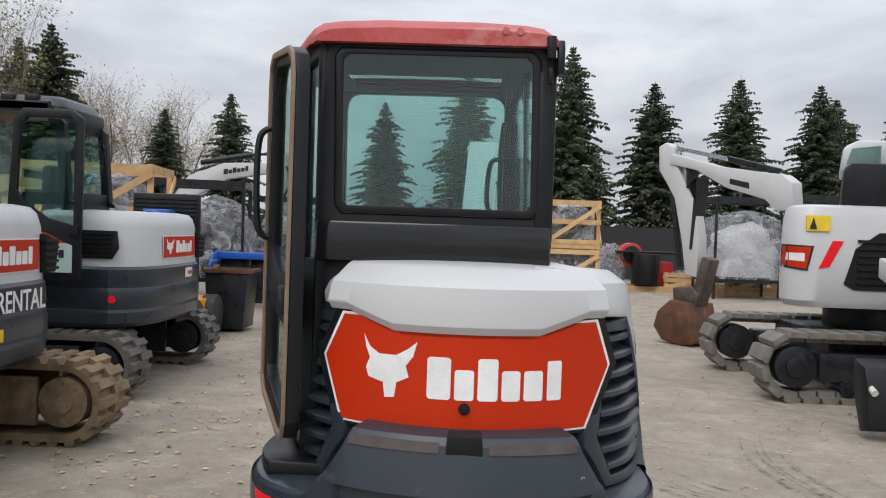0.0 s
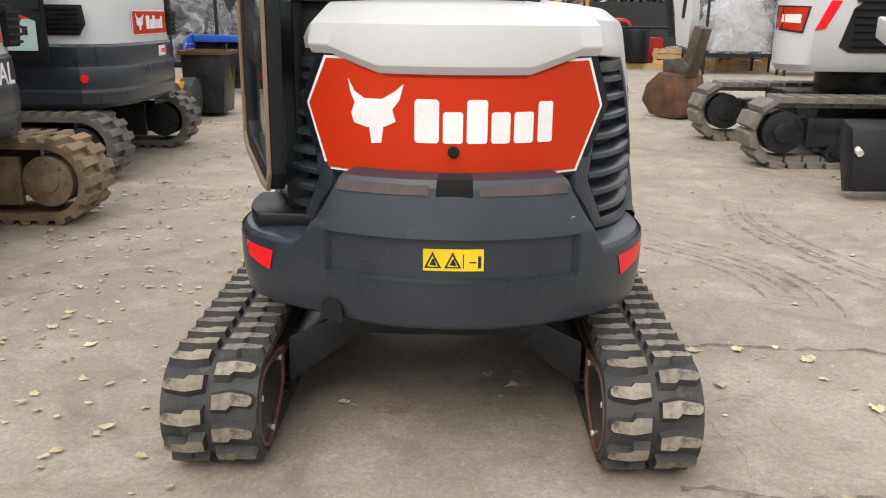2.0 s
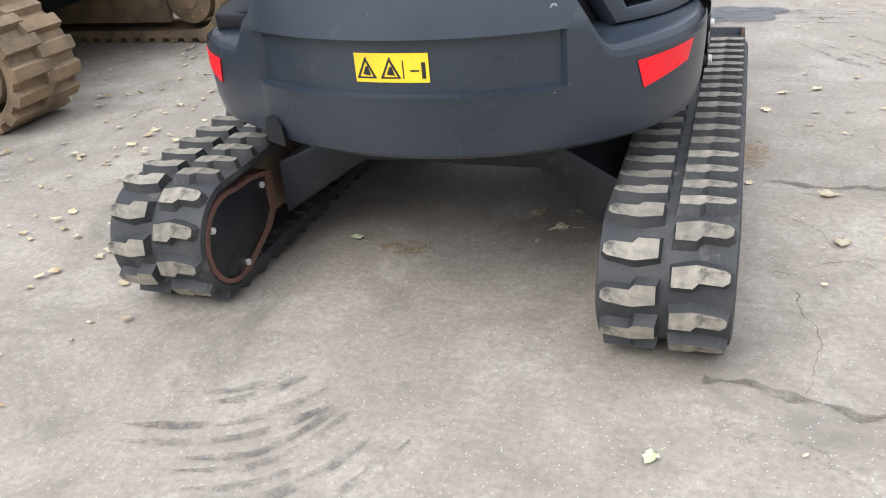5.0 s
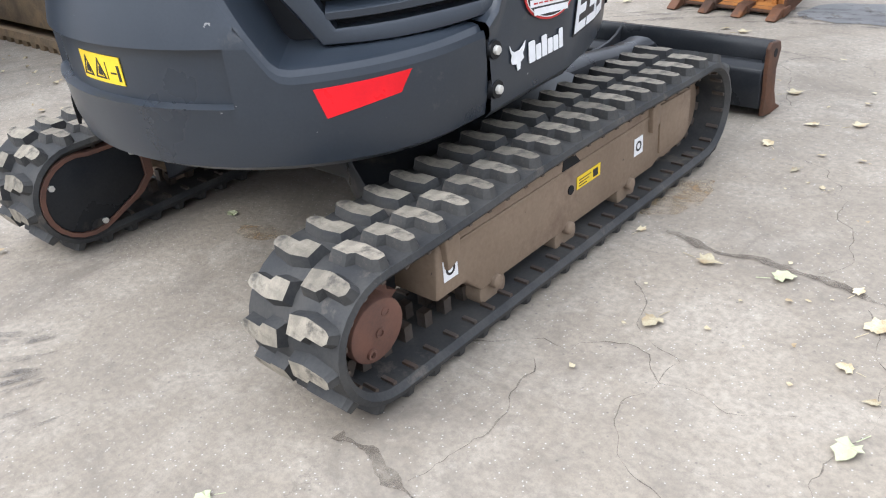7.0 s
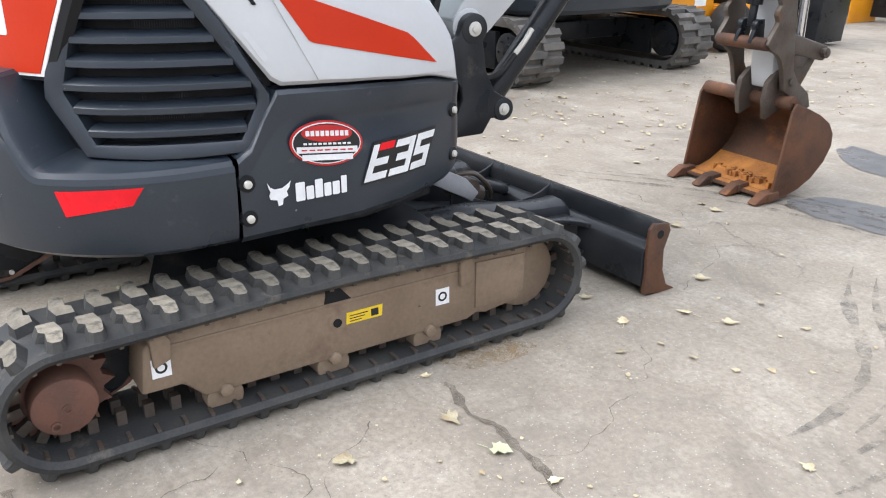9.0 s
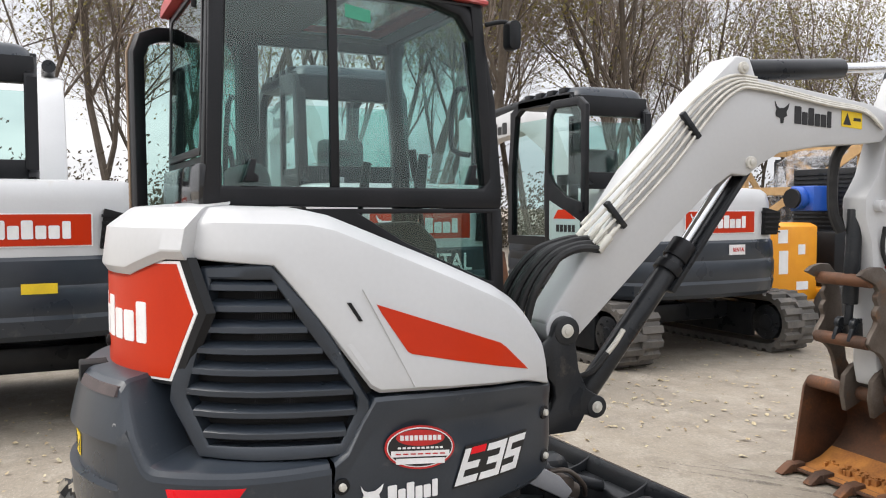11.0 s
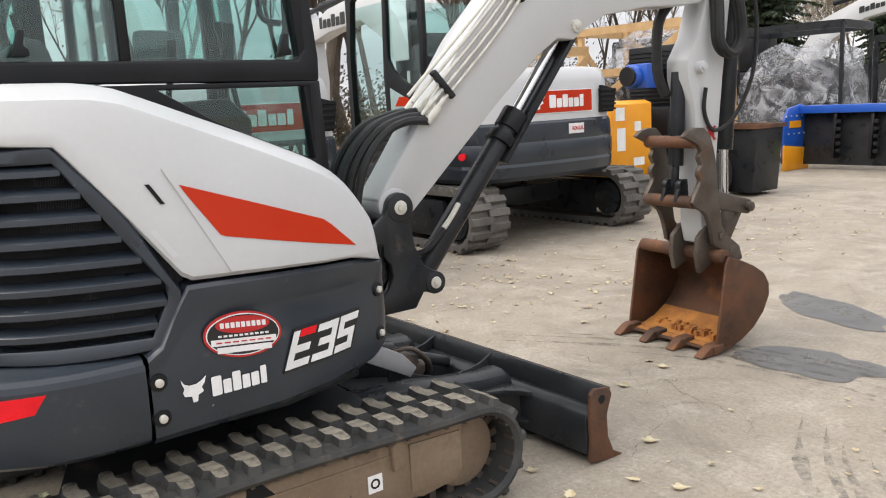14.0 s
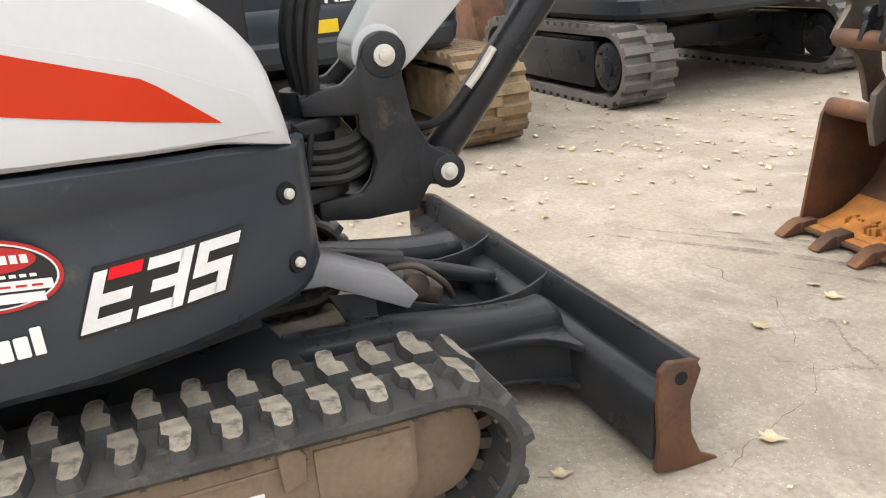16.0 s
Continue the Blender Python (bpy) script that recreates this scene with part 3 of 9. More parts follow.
    part("carrier_roller", bm, M_FRAME, ex)
    bm = bmesh.new()
    rod(bm, (face - side * 0.18, TRK_FC[0] - 0.02, TRK_FC[1]), (face - side * 0.055, TRK_FC[0] - 0.02, TRK_FC[1]), 0.138, 32)
    part("front_idler", bm, M_FRAME, ex, "dusty steel idler wheel", bevel=0.015)
    bm = bmesh.new()
    rod(bm, (face - side * 0.16, *TRK_RC), (face - side * 0.01, TRK_RC[0], TRK_RC[1] - 0.012), 0.088, 40)
    hub = part("drive_hub", bm, M_HUB, ex, "rust-brown round drive hub", bevel=0.008)
    for dy, dz in ((0.028, 0.045), (0.004, -0.005), (-0.03, -0.05)):
        bm = bmesh.new()
        ring_prism(bm, arc(TRK_RC[0] + dy, TRK_RC[1] - 0.012 + dz, 0.014, 0, 330, 11), arc(TRK_RC[0] + dy, TRK_RC[1] - 0.012 + dz, 0.009, 0, 330, 11), face - side * 0.02, face - side * 0.005)
        part("hub_plug", bm, M_HUB, hub)
    bm = bmesh.new()
    gear = []
    for k in range(42):
        a = math.tau * k / 42
        rr = 0.148 if k % 3 == 0 else 0.118
        gear.append((TRK_RC[0] + rr * math.cos(a), TRK_RC[1] + rr * math.sin(a)))
    prism(bm, gear, face - side * 0.13, face - side * 0.09)
    part("sprocket", bm, M_HUB, ex, "rusty toothed drive sprocket")
    # inner cover over the travel motor
    inner = xc - side * 0.155
    bm = bmesh.new()
    cover = arc(2.60, 0.205, 0.135, 70, 300, 14) + [(2.78, 0.14), (2.83, 0.19), (2.83, 0.31), (2.74, 0.33)]
    prism(bm, cover, inner + side * 0.12, inner - side * 0.005)
    cov = part("motor_cover", bm, M_STEEL_BLACK, ex, "black scuffed travel motor cover plate", bevel=0.008)
    bm = bmesh.new()
    ring_prism(bm, [(2.60 + (y - 2.60) * 1.13, 0.205 + (z - 0.205) * 1.10) for y, z in cover], cover, inner + side * 0.10, inner - side * 0.012)
    part("cover_rim", bm, M_HUB, cov, "rusty rim of the motor cover")
    for yy, zz in ((2.80, 0.29), (2.64, 0.09), (2.50, 0.27)):
        bm = bmesh.new()
        rod(bm, (inner, yy, zz), (inner - side * 0.014, yy, zz), 0.011, 6)
        part("bolt", bm, M_ZINC, cov)
    # sloped leg of the lower frame towards the middle
    bm = bmesh.new()
    rows = [[(inner - side * 0.02, 2.90, 0.14), (inner - side * 0.02, 4.05, 0.14), (inner - side * 0.02, 4.05, 0.33), (inner - side * 0.02, 2.90, 0.33)],
            [(UX + side * 0.30, 3.02, 0.30), (UX + side * 0.30, 3.95, 0.30), (UX + side * 0.30, 3.95, 0.42), (UX + side * 0.30, 3.02, 0.42)],
            [(UX, 3.02, 0.30), (UX, 3.95, 0.30), (UX, 3.95, 0.42), (UX, 3.02, 0.42)]]
    vs = grid(bm, rows, closed=True)
    bm.faces.new(vs[0])
    bm.faces.new(vs[-1][::-1])
    part("frame_leg", bm, M_STEEL_BLACK, ex, "black dusty lower frame leg", bevel=0.01)
    # labels on the outer faces
    if side > 0:
        bm = bmesh.new()
        prism(bm, [(3.445, 0.222), (3.575, 0.222), (3.578, 0.262), (3.447, 0.262)], face + 0.001, face + 0.0025)
        lab = part("warning_label", bm, M_YELLOW, frame_o, "worn yellow label with black print")
        bm = bmesh.new()
        for q in range(3):
            box(bm, face + 0.002, 3.457, 0.2290 + q * 0.0095, face + 0.0032, 3.500 + q * 0.012, 0.2320 + q * 0.0095)
        box(bm, face + 0.002, 3.535, 0.229, face + 0.0032, 3.562, 0.254)
        part("print_bar", bm, M_DECALK, lab, smooth=0)
        for yy, zz in ((3.785, 0.20), (2.835, 0.215)):
            bm = bmesh.new()
            prism(bm, [(yy, zz), (yy + 0.055, zz), (yy + 0.055, zz + 0.06), (yy, zz + 0.06)], face + 0.001, face + 0.0025)
            lab = part("pictogram_label", bm, M_DECALW, frame_o, "white square pictogram label")
            bm = bmesh.new()
            ring_prism(bm, arc(yy + 0.027, zz + 0.03, 0.018, 0, 330, 11), arc(yy + 0.027, zz + 0.03, 0.011, 0, 330, 11), face + 0.002, face + 0.0035)
            part("print_ring", bm, M_DECALK, lab)

# swing bearing and belly
bm = bmesh.new()
rod(bm, (UX, 3.42, 0.40), (UX, 3.42, 0.53), 0.36, 40)
part("swing_bearing", bm, M_STEEL_BLACK, ex, bevel=0.01)
bm = bmesh.new()
prism(bm, [(-0.63, 2.95), (-0.35, 2.66), (0.0, 2.56), (0.35, 2.66), (0.63, 2.95), (0.64, 3.6), (0.54, 3.92), (-0.6, 3.98), (-0.66, 3.6)], 0.515, 0.60, "z")
part("belly_plate", bm, M_BLACK, ex)
bm = bmesh.new()
rod(bm, (UX + 0.03, 2.72, 0.47), (UX + 0.03, 2.72, 0.52), 0.05, 16)
part("drain_plug", bm, M_BLACK, ex)

# counterweight: one curved casting, taller in the middle, with a recessed field and low corner shelves
def cw_plan(a):
    """Plan of the casting; a runs from -1 (left seam) over 0 (rear) to 1 (right seam). The left corner is fuller."""
    s = 1 if a >= 0 else -1
    t = abs(a)
    if t > 0.86:
        x, y = 0.712 - 0.002 * (t - 0.86) / 0.14, 3.05 + (3.155 - 3.05) * (t - 0.86) / 0.14
    else:
        th = t / 0.86 * math.pi / 2
        x, y = 0.712 * math.sin(th), 3.05 - 0.585 * math.cos(th)
    if s < 0:
        f = max(0.0, min(1.0, (x - 0.44) / 0.22))
        x += 0.085 * f * f * (3 - 2 * f)
    return s * x, y


CW_TOP = [(0.0, 1.026), (0.385, 1.026), (0.398, 1.016), (0.412, 0.982), (0.500, 0.806), (0.515, 0.790), (0.535, 0.784), (0.712, 0.786)]
bm = bmesh.new()
cw_x = [0.04 * k for k in range(10)] + [0.385, 0.392, 0.398, 0.404, 0.412, 0.420, 0.428, 0.445, 0.465, 0.485, 0.500, 0.507, 0.515, 0.525, 0.535, 0.56, 0.585, 0.61, 0.63, 0.65, 0.668, 0.682, 0.694, 0.703, 0.709]
cols = [0.86 * 2 / math.pi * math.asin(x / 0.712) for x in cw_x] + [0.86, 0.90, 0.95, 1.0]
cols = [-a for a in cols[:0:-1]] + cols
rows = []
for a in cols:
    x, y = cw_plan(a)
    ux = 0.712 * math.sin(min(abs(a), 0.86) / 0.86 * math.pi / 2)
    top = lerp_table(CW_TOP, ux)
    nrm = Vector((math.copysign(ux, a) / 0.712 ** 2, (y - 3.05) / 0.585 ** 2, 0)).normalized() if abs(a) < 0.86 else Vector((1 if a > 0 else -1, 0, 0))
    field = 0.022 if ux < 0.4185 else 0.0
    col = []
    for z, off in ((0.53, 0.075), (0.527, 0.045), (0.545, 0.018), (0.60, 0.005), (0.680, 0.0), (0.701, -0.005 if field else 0.0), (0.706, field), (0.77, field), (0.838, field), (0.842, 0.0)):
        col.append((x - nrm.x * off, y - nrm.y * off, min(z, top - 0.034)))
    zc = min(0.842, top - 0.034)
    for z, off in ((zc + (top - zc) * 0.5, 0.004), (top - 0.028, 0.008), (top - 0.006, 0.022), (top, 0.036)):
        o = off + 0.035 * max(0.0, z - 0.86) / 0.16
        col.append((x - nrm.x * o, y - nrm.y * o, max(z, zc + 0.002)))
    col.append((x - nrm.x * 0.24, y - nrm.y * 0.24, top + 0.018))
    rows.append(col)
vs = grid(bm, rows)
bm.faces.new(vs[-1])
bm.faces.new(vs[0][::-1])
cw = part("counterweight", bm, M_DARK, ex, "dark grey scuffed cast counterweight", smooth=24)
# flat black tread pad on the left corner shelf
bm = bmesh.new()
pad = [cw_plan(-0.62 - 0.38 * k / 12) for k in range(13)]
ring = [(x * 0.955, y + 0.022) for x, y in pad] + [(-0.50, 3.155), (-0.48, 2.80)]
prism(bm, ring, 0.782, 0.838, "z")
part("corner_tread", bm, M_BLACK, ex, "scuffed black tread pad on the corner", bevel=0.012)
# latch recess is a solid block, its inner shade put into the colour
bm = bmesh.new()
prism(bm, [(-0.055, 0.968), (0.066, 0.968), (0.060, 1.031), (-0.049, 1.031)], 2.4965, 2.62, "y")
part("latch_recess", bm, M_SHADE_BLACK, cw, "black latch recess", bevel=0.006)
CW_LINE = [cw_plan(q / 200) for q in range(-172, 173)]


def cw_y(x):
    return lerp_table(CW_LINE, x)


M_GRIP = material("brown_grip_strip", (0.055, 0.042, 0.042), 0.8, 0, (0.085, 0.066, 0.064), 12, 160, 0.4)
for x0, x1 in ((-0.375, -0.075), (0.085, 0.370)):
    bm = bmesh.new()
    prism(bm, [(x0, 0.976), (x1, 0.976), (x1 * 0.985, 1.006), (x0 * 0.985, 1.006)], 0.0, 1.0, "y")
    slice_up(bm, "x", 0.03)
    for v in bm.verts:
        v.co.y = cw_y(v.co.x) + 0.0405 + 0.45 * (v.co.z - 0.998) + (-0.004 if v.co.y < 0.5 else 0.03)
    part("grip_strip", bm, M_GRIP, cw, "worn brown grip strip")
for sgn in (1, -1):
    bm = bmesh.new()
    poly = [(0.570, 0.734), (0.689, 0.742), (0.678, 0.692), (0.585, 0.662)]
    vv = [(sgn * x if sgn > 0 else -x - 0.045, z) for x, z in poly]
    prism(bm, vv, 0.0, 1.0, "y")
    slice_up(bm, "x", 0.02)
    for v in bm.verts:
        v.co.y = cw_y(v.co.x) + (-0.004 if v.co.y < 0.5 else 0.02)
    part("reflector", bm, M_REDREF, ex, "bright red adhesive reflector")


def rear_patch(name, polys, mat, parent, label, base, off, thick=0.003):
    bm = mark_bm(polys, 0.0, 1.0, "y")
    slice_up(bm, "x", 0.03)
    for v in bm.verts:
        v.co.y = base(v.co.x) - off - (thick if v.co.y < 0.5 else 0)
    return part(name, bm, mat, parent, label, smooth=20)


# notch is a near-black patch painted as shade
rear_patch("drain_notch", [[(-0.440, 0.532), (-0.436, 0.585), (-0.425, 0.603), (-0.405, 0.612), (-0.378, 0.606), (-0.362, 0.588), (-0.358, 0.532)]], M_SHADE_BLACK, cw, "notch in the lower edge, its shade painted as a dark patch", cw_y, -0.006, 0.010)
lab = rear_patch("warning_label", [[(-0.091, 0.735), (0.102, 0.735), (0.102, 0.807), (-0.091, 0.807)]], M_YELLOW, ex, "yellow warning label with two black triangles", lambda x: cw_y(x) + 0.022, 0.001, 0.002)
tri = []
for cx in (-0.060, 0.004):
    tri += [[(cx - 0.027, 0.745), (cx - 0.021, 0.745), (cx + 0.003, 0.795), (cx - 0.001, 0.798)], [(cx + 0.027, 0.745), (cx - 0.001, 0.798), (cx - 0.004, 0.792), (cx + 0.020, 0.745)], [(cx - 0.027, 0.745), (cx + 0.027, 0.745), (cx + 0.025, 0.749), (cx - 0.025, 0.749)], [(cx - 0.01, 0.755), (cx + 0.012, 0.752), (cx + 0.004, 0.775), (cx - 0.001, 0.775)]]
tri += [[(0.084, 0.745), (0.094, 0.745), (0.094, 0.785), (0.084, 0.785)], [(0.055, 0.762), (0.078, 0.762), (0.078, 0.766), (0.055, 0.766)], [(0.036, 0.745), (0.039, 0.745), (0.039, 0.79), (0.036, 0.79)]]
rear_patch("label_print", tri, M_DECALK, lab, "black warning print", lambda x: cw_y(x) + 0.022, 0.003, 0.001)

# engine bay shell: dark surround behind the tailgate and the corner grilles
def corner_point(u, z, off, sgn):
    """A point of the wrapped corner; u is its plan y."""
    for (x0, y0), (x1, y1) in zip(CORNER, CORNER[1:]):
        if u <= y1 or (x1, y1) == CORNER[-1]:
            t = (u - y0) / (y1 - y0)
            x = x0 + (x1 - x0) * t
            n = Vector((y1 - y0, -(x1 - x0), 0)).normalized()
            break
    o = off - lean(z)
    return (sgn * (x + n.x * o), u + n.y * o, z)


bm = bmesh.new()
us = [y for x, y in CORNER]
rows = [[corner_point(u, z, -0.05, -1) for z in (0.80, 1.0, 1.2, 1.42)] for u in us[:0:-1]] + [[corner_point(u, z, -0.05, 1) for z in (0.80, 1.0, 1.2, 1.42)] for u in us]
grid(bm, rows)
part("engine_bay_shell", bm, M_BLACK, ex, "matt black engine bay surround")

# tailgate with the orange panel
HEX = [(-0.43, 1.012), (0.415, 1.018), (0.50, 1.233), (0.447, 1.390), (0.395, 1.388), (0.235, 1.335), (-0.235, 1.335), (-0.375, 1.388), (-0.43, 1.388), (-0.50, 1.230)]
ty = lambda x: rear_y(x)
gate = rear_patch("tailgate", [[(x * 1.05, 1.20 + (z - 1.20) * 1.06) for x, z in HEX]], M_BLACK, ex, "black tailgate", ty, -0.03, 0.028)
rear_patch("panel_border", [HEX], M_DECALW, gate, "white border line", ty, -0.002, 0.003)
rear_patch("orange_panel", [[(x * 0.982, 1.20 + (z - 1.20) * 0.955) for x, z in HEX]], M_ORANGE, gate, "glossy orange decal panel", ty, 0.001, 0.003)
for pl in mark_polys(-0.125, 1.125, 0.445, 0.138):
    rear_patch("brand_block", [pl], M_DECALW, gate, "white letter-sized block", ty, 0.004, 0.002)
rear_patch("badge", badge_polys(-0.345, 1.115, 0.185, 0.205), M_DECALW, gate, "white two-pointed badge", ty, 0.004, 0.002)
bm = bmesh.new()
rod(bm, (0.0, 2.60, 1.098), (0.0, 2.588, 1.098), 0.019, 20)
rod(bm, (0.0, 2.59, 1.098), (0.0, 2.583, 1.098), 0.011, 16)
part("tailgate_lock", bm, M_SHADE_BLACK, gate, "round black lock")

# corner grilles: frame, near-black sheet that paints the shade inside, and louvres that wrap the corner
def grille_span(z):
    """Near and far plan y of the opening at a height."""
    return lerp_table([(0.835, 2.840), (0.98, 2.785), (1.20, 2.822), (1.34, 2.832)], z), lerp_table([(0.835, 3.195), (0.96, 3.256), (1.33, 3.005), (1.34, 2.998)], z)


for sgn in (1, -1):
    bm = bmesh.new()
    zs = [0.835 + (1.336 - 0.835) * k / 14 for k in range(15)]
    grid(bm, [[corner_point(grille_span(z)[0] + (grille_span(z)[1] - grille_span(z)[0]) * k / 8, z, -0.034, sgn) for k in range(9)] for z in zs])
    gr = part("grille", bm, M_SHADE_BLACK, ex, "black louvred corner grille", smooth=0)
    bm = bmesh.new()
    loop = [(grille_span(z)[0], z) for z in zs] + [(grille_span(1.336)[0] + (grille_span(1.336)[1] - grille_span(1.336)[0]) * k / 5, 1.336) for k in range(1, 5)] + [(grille_span(z)[1], z) for z in zs[::-1]] + [(grille_span(0.835)[1] + (grille_span(0.835)[0] - grille_span(0.835)[1]) * k / 6, 0.835) for k in range(1, 6)]
    rows = []
    cu, cz = 3.01, 1.10
    for u, z in loop + loop[:1]:
        d = Vector((u - cu, z - cz)).normalized() * 0.046
        rows.append([corner_point(u, z, -0.034, sgn), corner_point(u, z, 0.014, sgn), corner_point(u + d.x * 0.18, z + d.y * 0.18, 0.020, sgn), corner_point(u + d.x * 0.85, z + d.y * 0.85, 0.020, sgn), corner_point(u + d.x, z + d.y, 0.008, sgn), corner_point(u + d.x * 1.15, z + d.y, -0.03, sgn)])
    grid(bm, rows)
    part("grille_frame", bm, M_DARK, gr, "dark plastic grille surround")
    for k in range(8):
        z = 0.868 + k * 0.0635
        u0, u1 = grille_span(z)
        bm = bmesh.new()
        rows = []
        for q in range(9):
            u = u0 + (u1 - u0) * q / 8
            rows.append([corner_point(u, z - 0.010, -0.030, sgn), corner_point(u, z - 0.013, 0.008, sgn), corner_point(u, z - 0.010, 0.016, sgn), corner_point(u, z + 0.006, 0.016, sgn), corner_point(u, z + 0.013, 0.008, sgn), corner_point(u, z + 0.024, -0.030, sgn)])
        vs = grid(bm, rows)
        part("louvre", bm, M_DARK, gr)
    # radiator fins seen between the louvres
    bm = bmesh.new()
    for q in range(26):
        u = 2.95 + q * 0.006
        p, r = corner_point(u, 0.90, -0.030, sgn), corner_point(u, 1.32, -0.030, sgn)
        rod(bm, p, r, 0.0012, 4)
    tagged(part("radiator_core", bm, M_STEEL_BLACK, gr, smooth=0), kind="stuff")

# white hood over the engine
def hood_bottom(x):
    return lerp_table([(0.0, 1.338), (0.238, 1.338), (0.40, 1.394), (0.56, 1.394)], abs(x))


bm = bmesh.new()
rows = []
hx = sorted(set([round(-0.47 + 0.94 * k / 36, 4) for k in range(37)] + [-0.238, 0.238, -0.40, 0.40]))
for x in hx:
    y = rear_y(x)
    n = Vector((1.64 * x, -1, 0)).normalized()
    zb = hood_bottom(x)
    prof = [(-0.04, zb + 0.002), (0.002, zb), (0.006, zb + 0.002), (0.022, zb + 0.026), (0.023, zb + 0.032), (0.006, 1.490), (-0.003, 1.498), (-0.070, 1.549), (-0.085, 1.556), (-0.20, 1.566)]
    rows.append([(x + n.x * o, y + n.y * o, z) for o, z in prof] + [(max(-0.5, min(0.30, x * 0.65)), 2.95, 1.573)])
vs = grid(bm, rows)
bm.faces.new(vs[0][::-1])
bm.faces.new(vs[-1])
hood = part("engine_hood", bm, M_WHITE, ex, "white moulded engine hood", smooth=24)
# left shoulder of the hood
bm = bmesh.new()
rows = []
for k in range(9):
    u = 2.79 + 0.30 * k / 8
    rows.append([corner_point(u, z, o, -1) for z, o in ((1.400, -0.02), (1.404, 0.010), (1.44, 0.018), (1.48, 0.008), (1.494, -0.002), (1.545, -0.055), (1.556, -0.075))] + [(-0.50, max(u, 2.93), 1.562)])
vs = grid(bm, rows)
part("hood_shoulder", bm, M_WHITE, hood, "white hood shoulder", smooth=30)

# white side cowl on the right, sloping to the nose
COWL_TOP = [(2.78, 1.558), (3.12, 1.548), (3.20, 1.530), (3.30, 1.488), (3.60, 1.366), (3.80, 1.284), (3.90, 1.228), (3.96, 1.176), (4.005, 1.12), (4.035, 1.05), (4.048, 0.985)]
COWL_BOT = [(2.78, 1.40), (2.80, 1.395), (3.02, 1.375), (3.16, 1.18), (3.30, 0.980), (3.60, 0.968), (3.90, 0.945), (4.06, 0.905)]
bm = bmesh.new()
rows = []
ys = sorted(set([round(2.778 + k * 0.03, 4) for k in range(42)] + [3.985, 4.015, 4.03, 4.042, 4.05]))
for y in [v for v in ys if v < 4.051]:
    zt, zb = lerp_table(COWL_TOP, y), lerp_table(COWL_BOT, y)
    zb = min(zb, zt - 0.02)
    row = []
    for f in (0.0, 0.03, 0.10, 0.4, 0.7, 1.0):
        z = zb + (zt - 0.065 - zb) * f if zt - 0.065 > zb else zb + (zt - zb) * f * 0.4
        row.append((side_x(y, z) + (0.002, 0.016, 0.020, 0.018, 0.014, 0.008)[(0.0, 0.03, 0.10, 0.4, 0.7, 1.0).index(f)], y, z))
    x1 = row[-1][0]
    row += [(x1 - 0.006, y, zt - 0.048), (x1 - 0.058, y, zt - 0.010), (x1 - 0.075, y, zt - 0.002), (max(0.24, x1 - 0.20), y, zt + 0.006), (0.22, y, zt + 0.008)]
    rows.append(row)
vs = grid(bm, rows)
bm.faces.new(vs[-1])
bm.faces.new(vs[0][::-1])
cowl = part("side_cowl", bm, M_WHITE, ex, "white side cowl sloping to the nose", smooth=30)


def side_patch(name, polys, mat, parent, label, off, thick=0.003):
    bm = mark_bm(polys, 0.0, 1.0, "x")
    slice_up(bm, "y", 0.04)
    slice_up(bm, "z", 0.05)
    for v in bm.verts:
        v.co.x = side_x(v.co.y, v.co.z) + off + (thick if v.co.x > 0.5 else 0)
    return part(name, bm, mat, parent, label, smooth=20)


side_patch("flash_panel", [[(3.272, 1.300), (3.45, 1.222), (3.78, 1.122), (3.97, 1.030), (4.010, 0.950), (3.62, 0.978), (3.43, 0.990)]], M_WHITE, cowl, "", 0.0145, 0.008)
side_patch("orange_flash", [[(3.312, 1.254), (3.330, 1.222), (3.411, 1.101), (3.425, 1.094), (3.906, 0.990), (3.800, 1.078), (3.770, 1.098)]], M_ORANGE, cowl, "orange wedge-shaped decal", 0.0215)
# slot depth is painted: a thin patch as dark as shade
side_patch("tie_slot", [[(3.222, 1.262), (3.234, 1.262), (3.268, 1.205), (3.256, 1.205)]], M_SHADE_BLACK, cowl, "black slot", 0.019, 0.003)
side_patch("cowl_dimple", [[(3.216, 1.135), (3.234, 1.135), (3.286, 1.06), (3.270, 1.05)]], M_WHITE, cowl, "", 0.018, 0.0025)

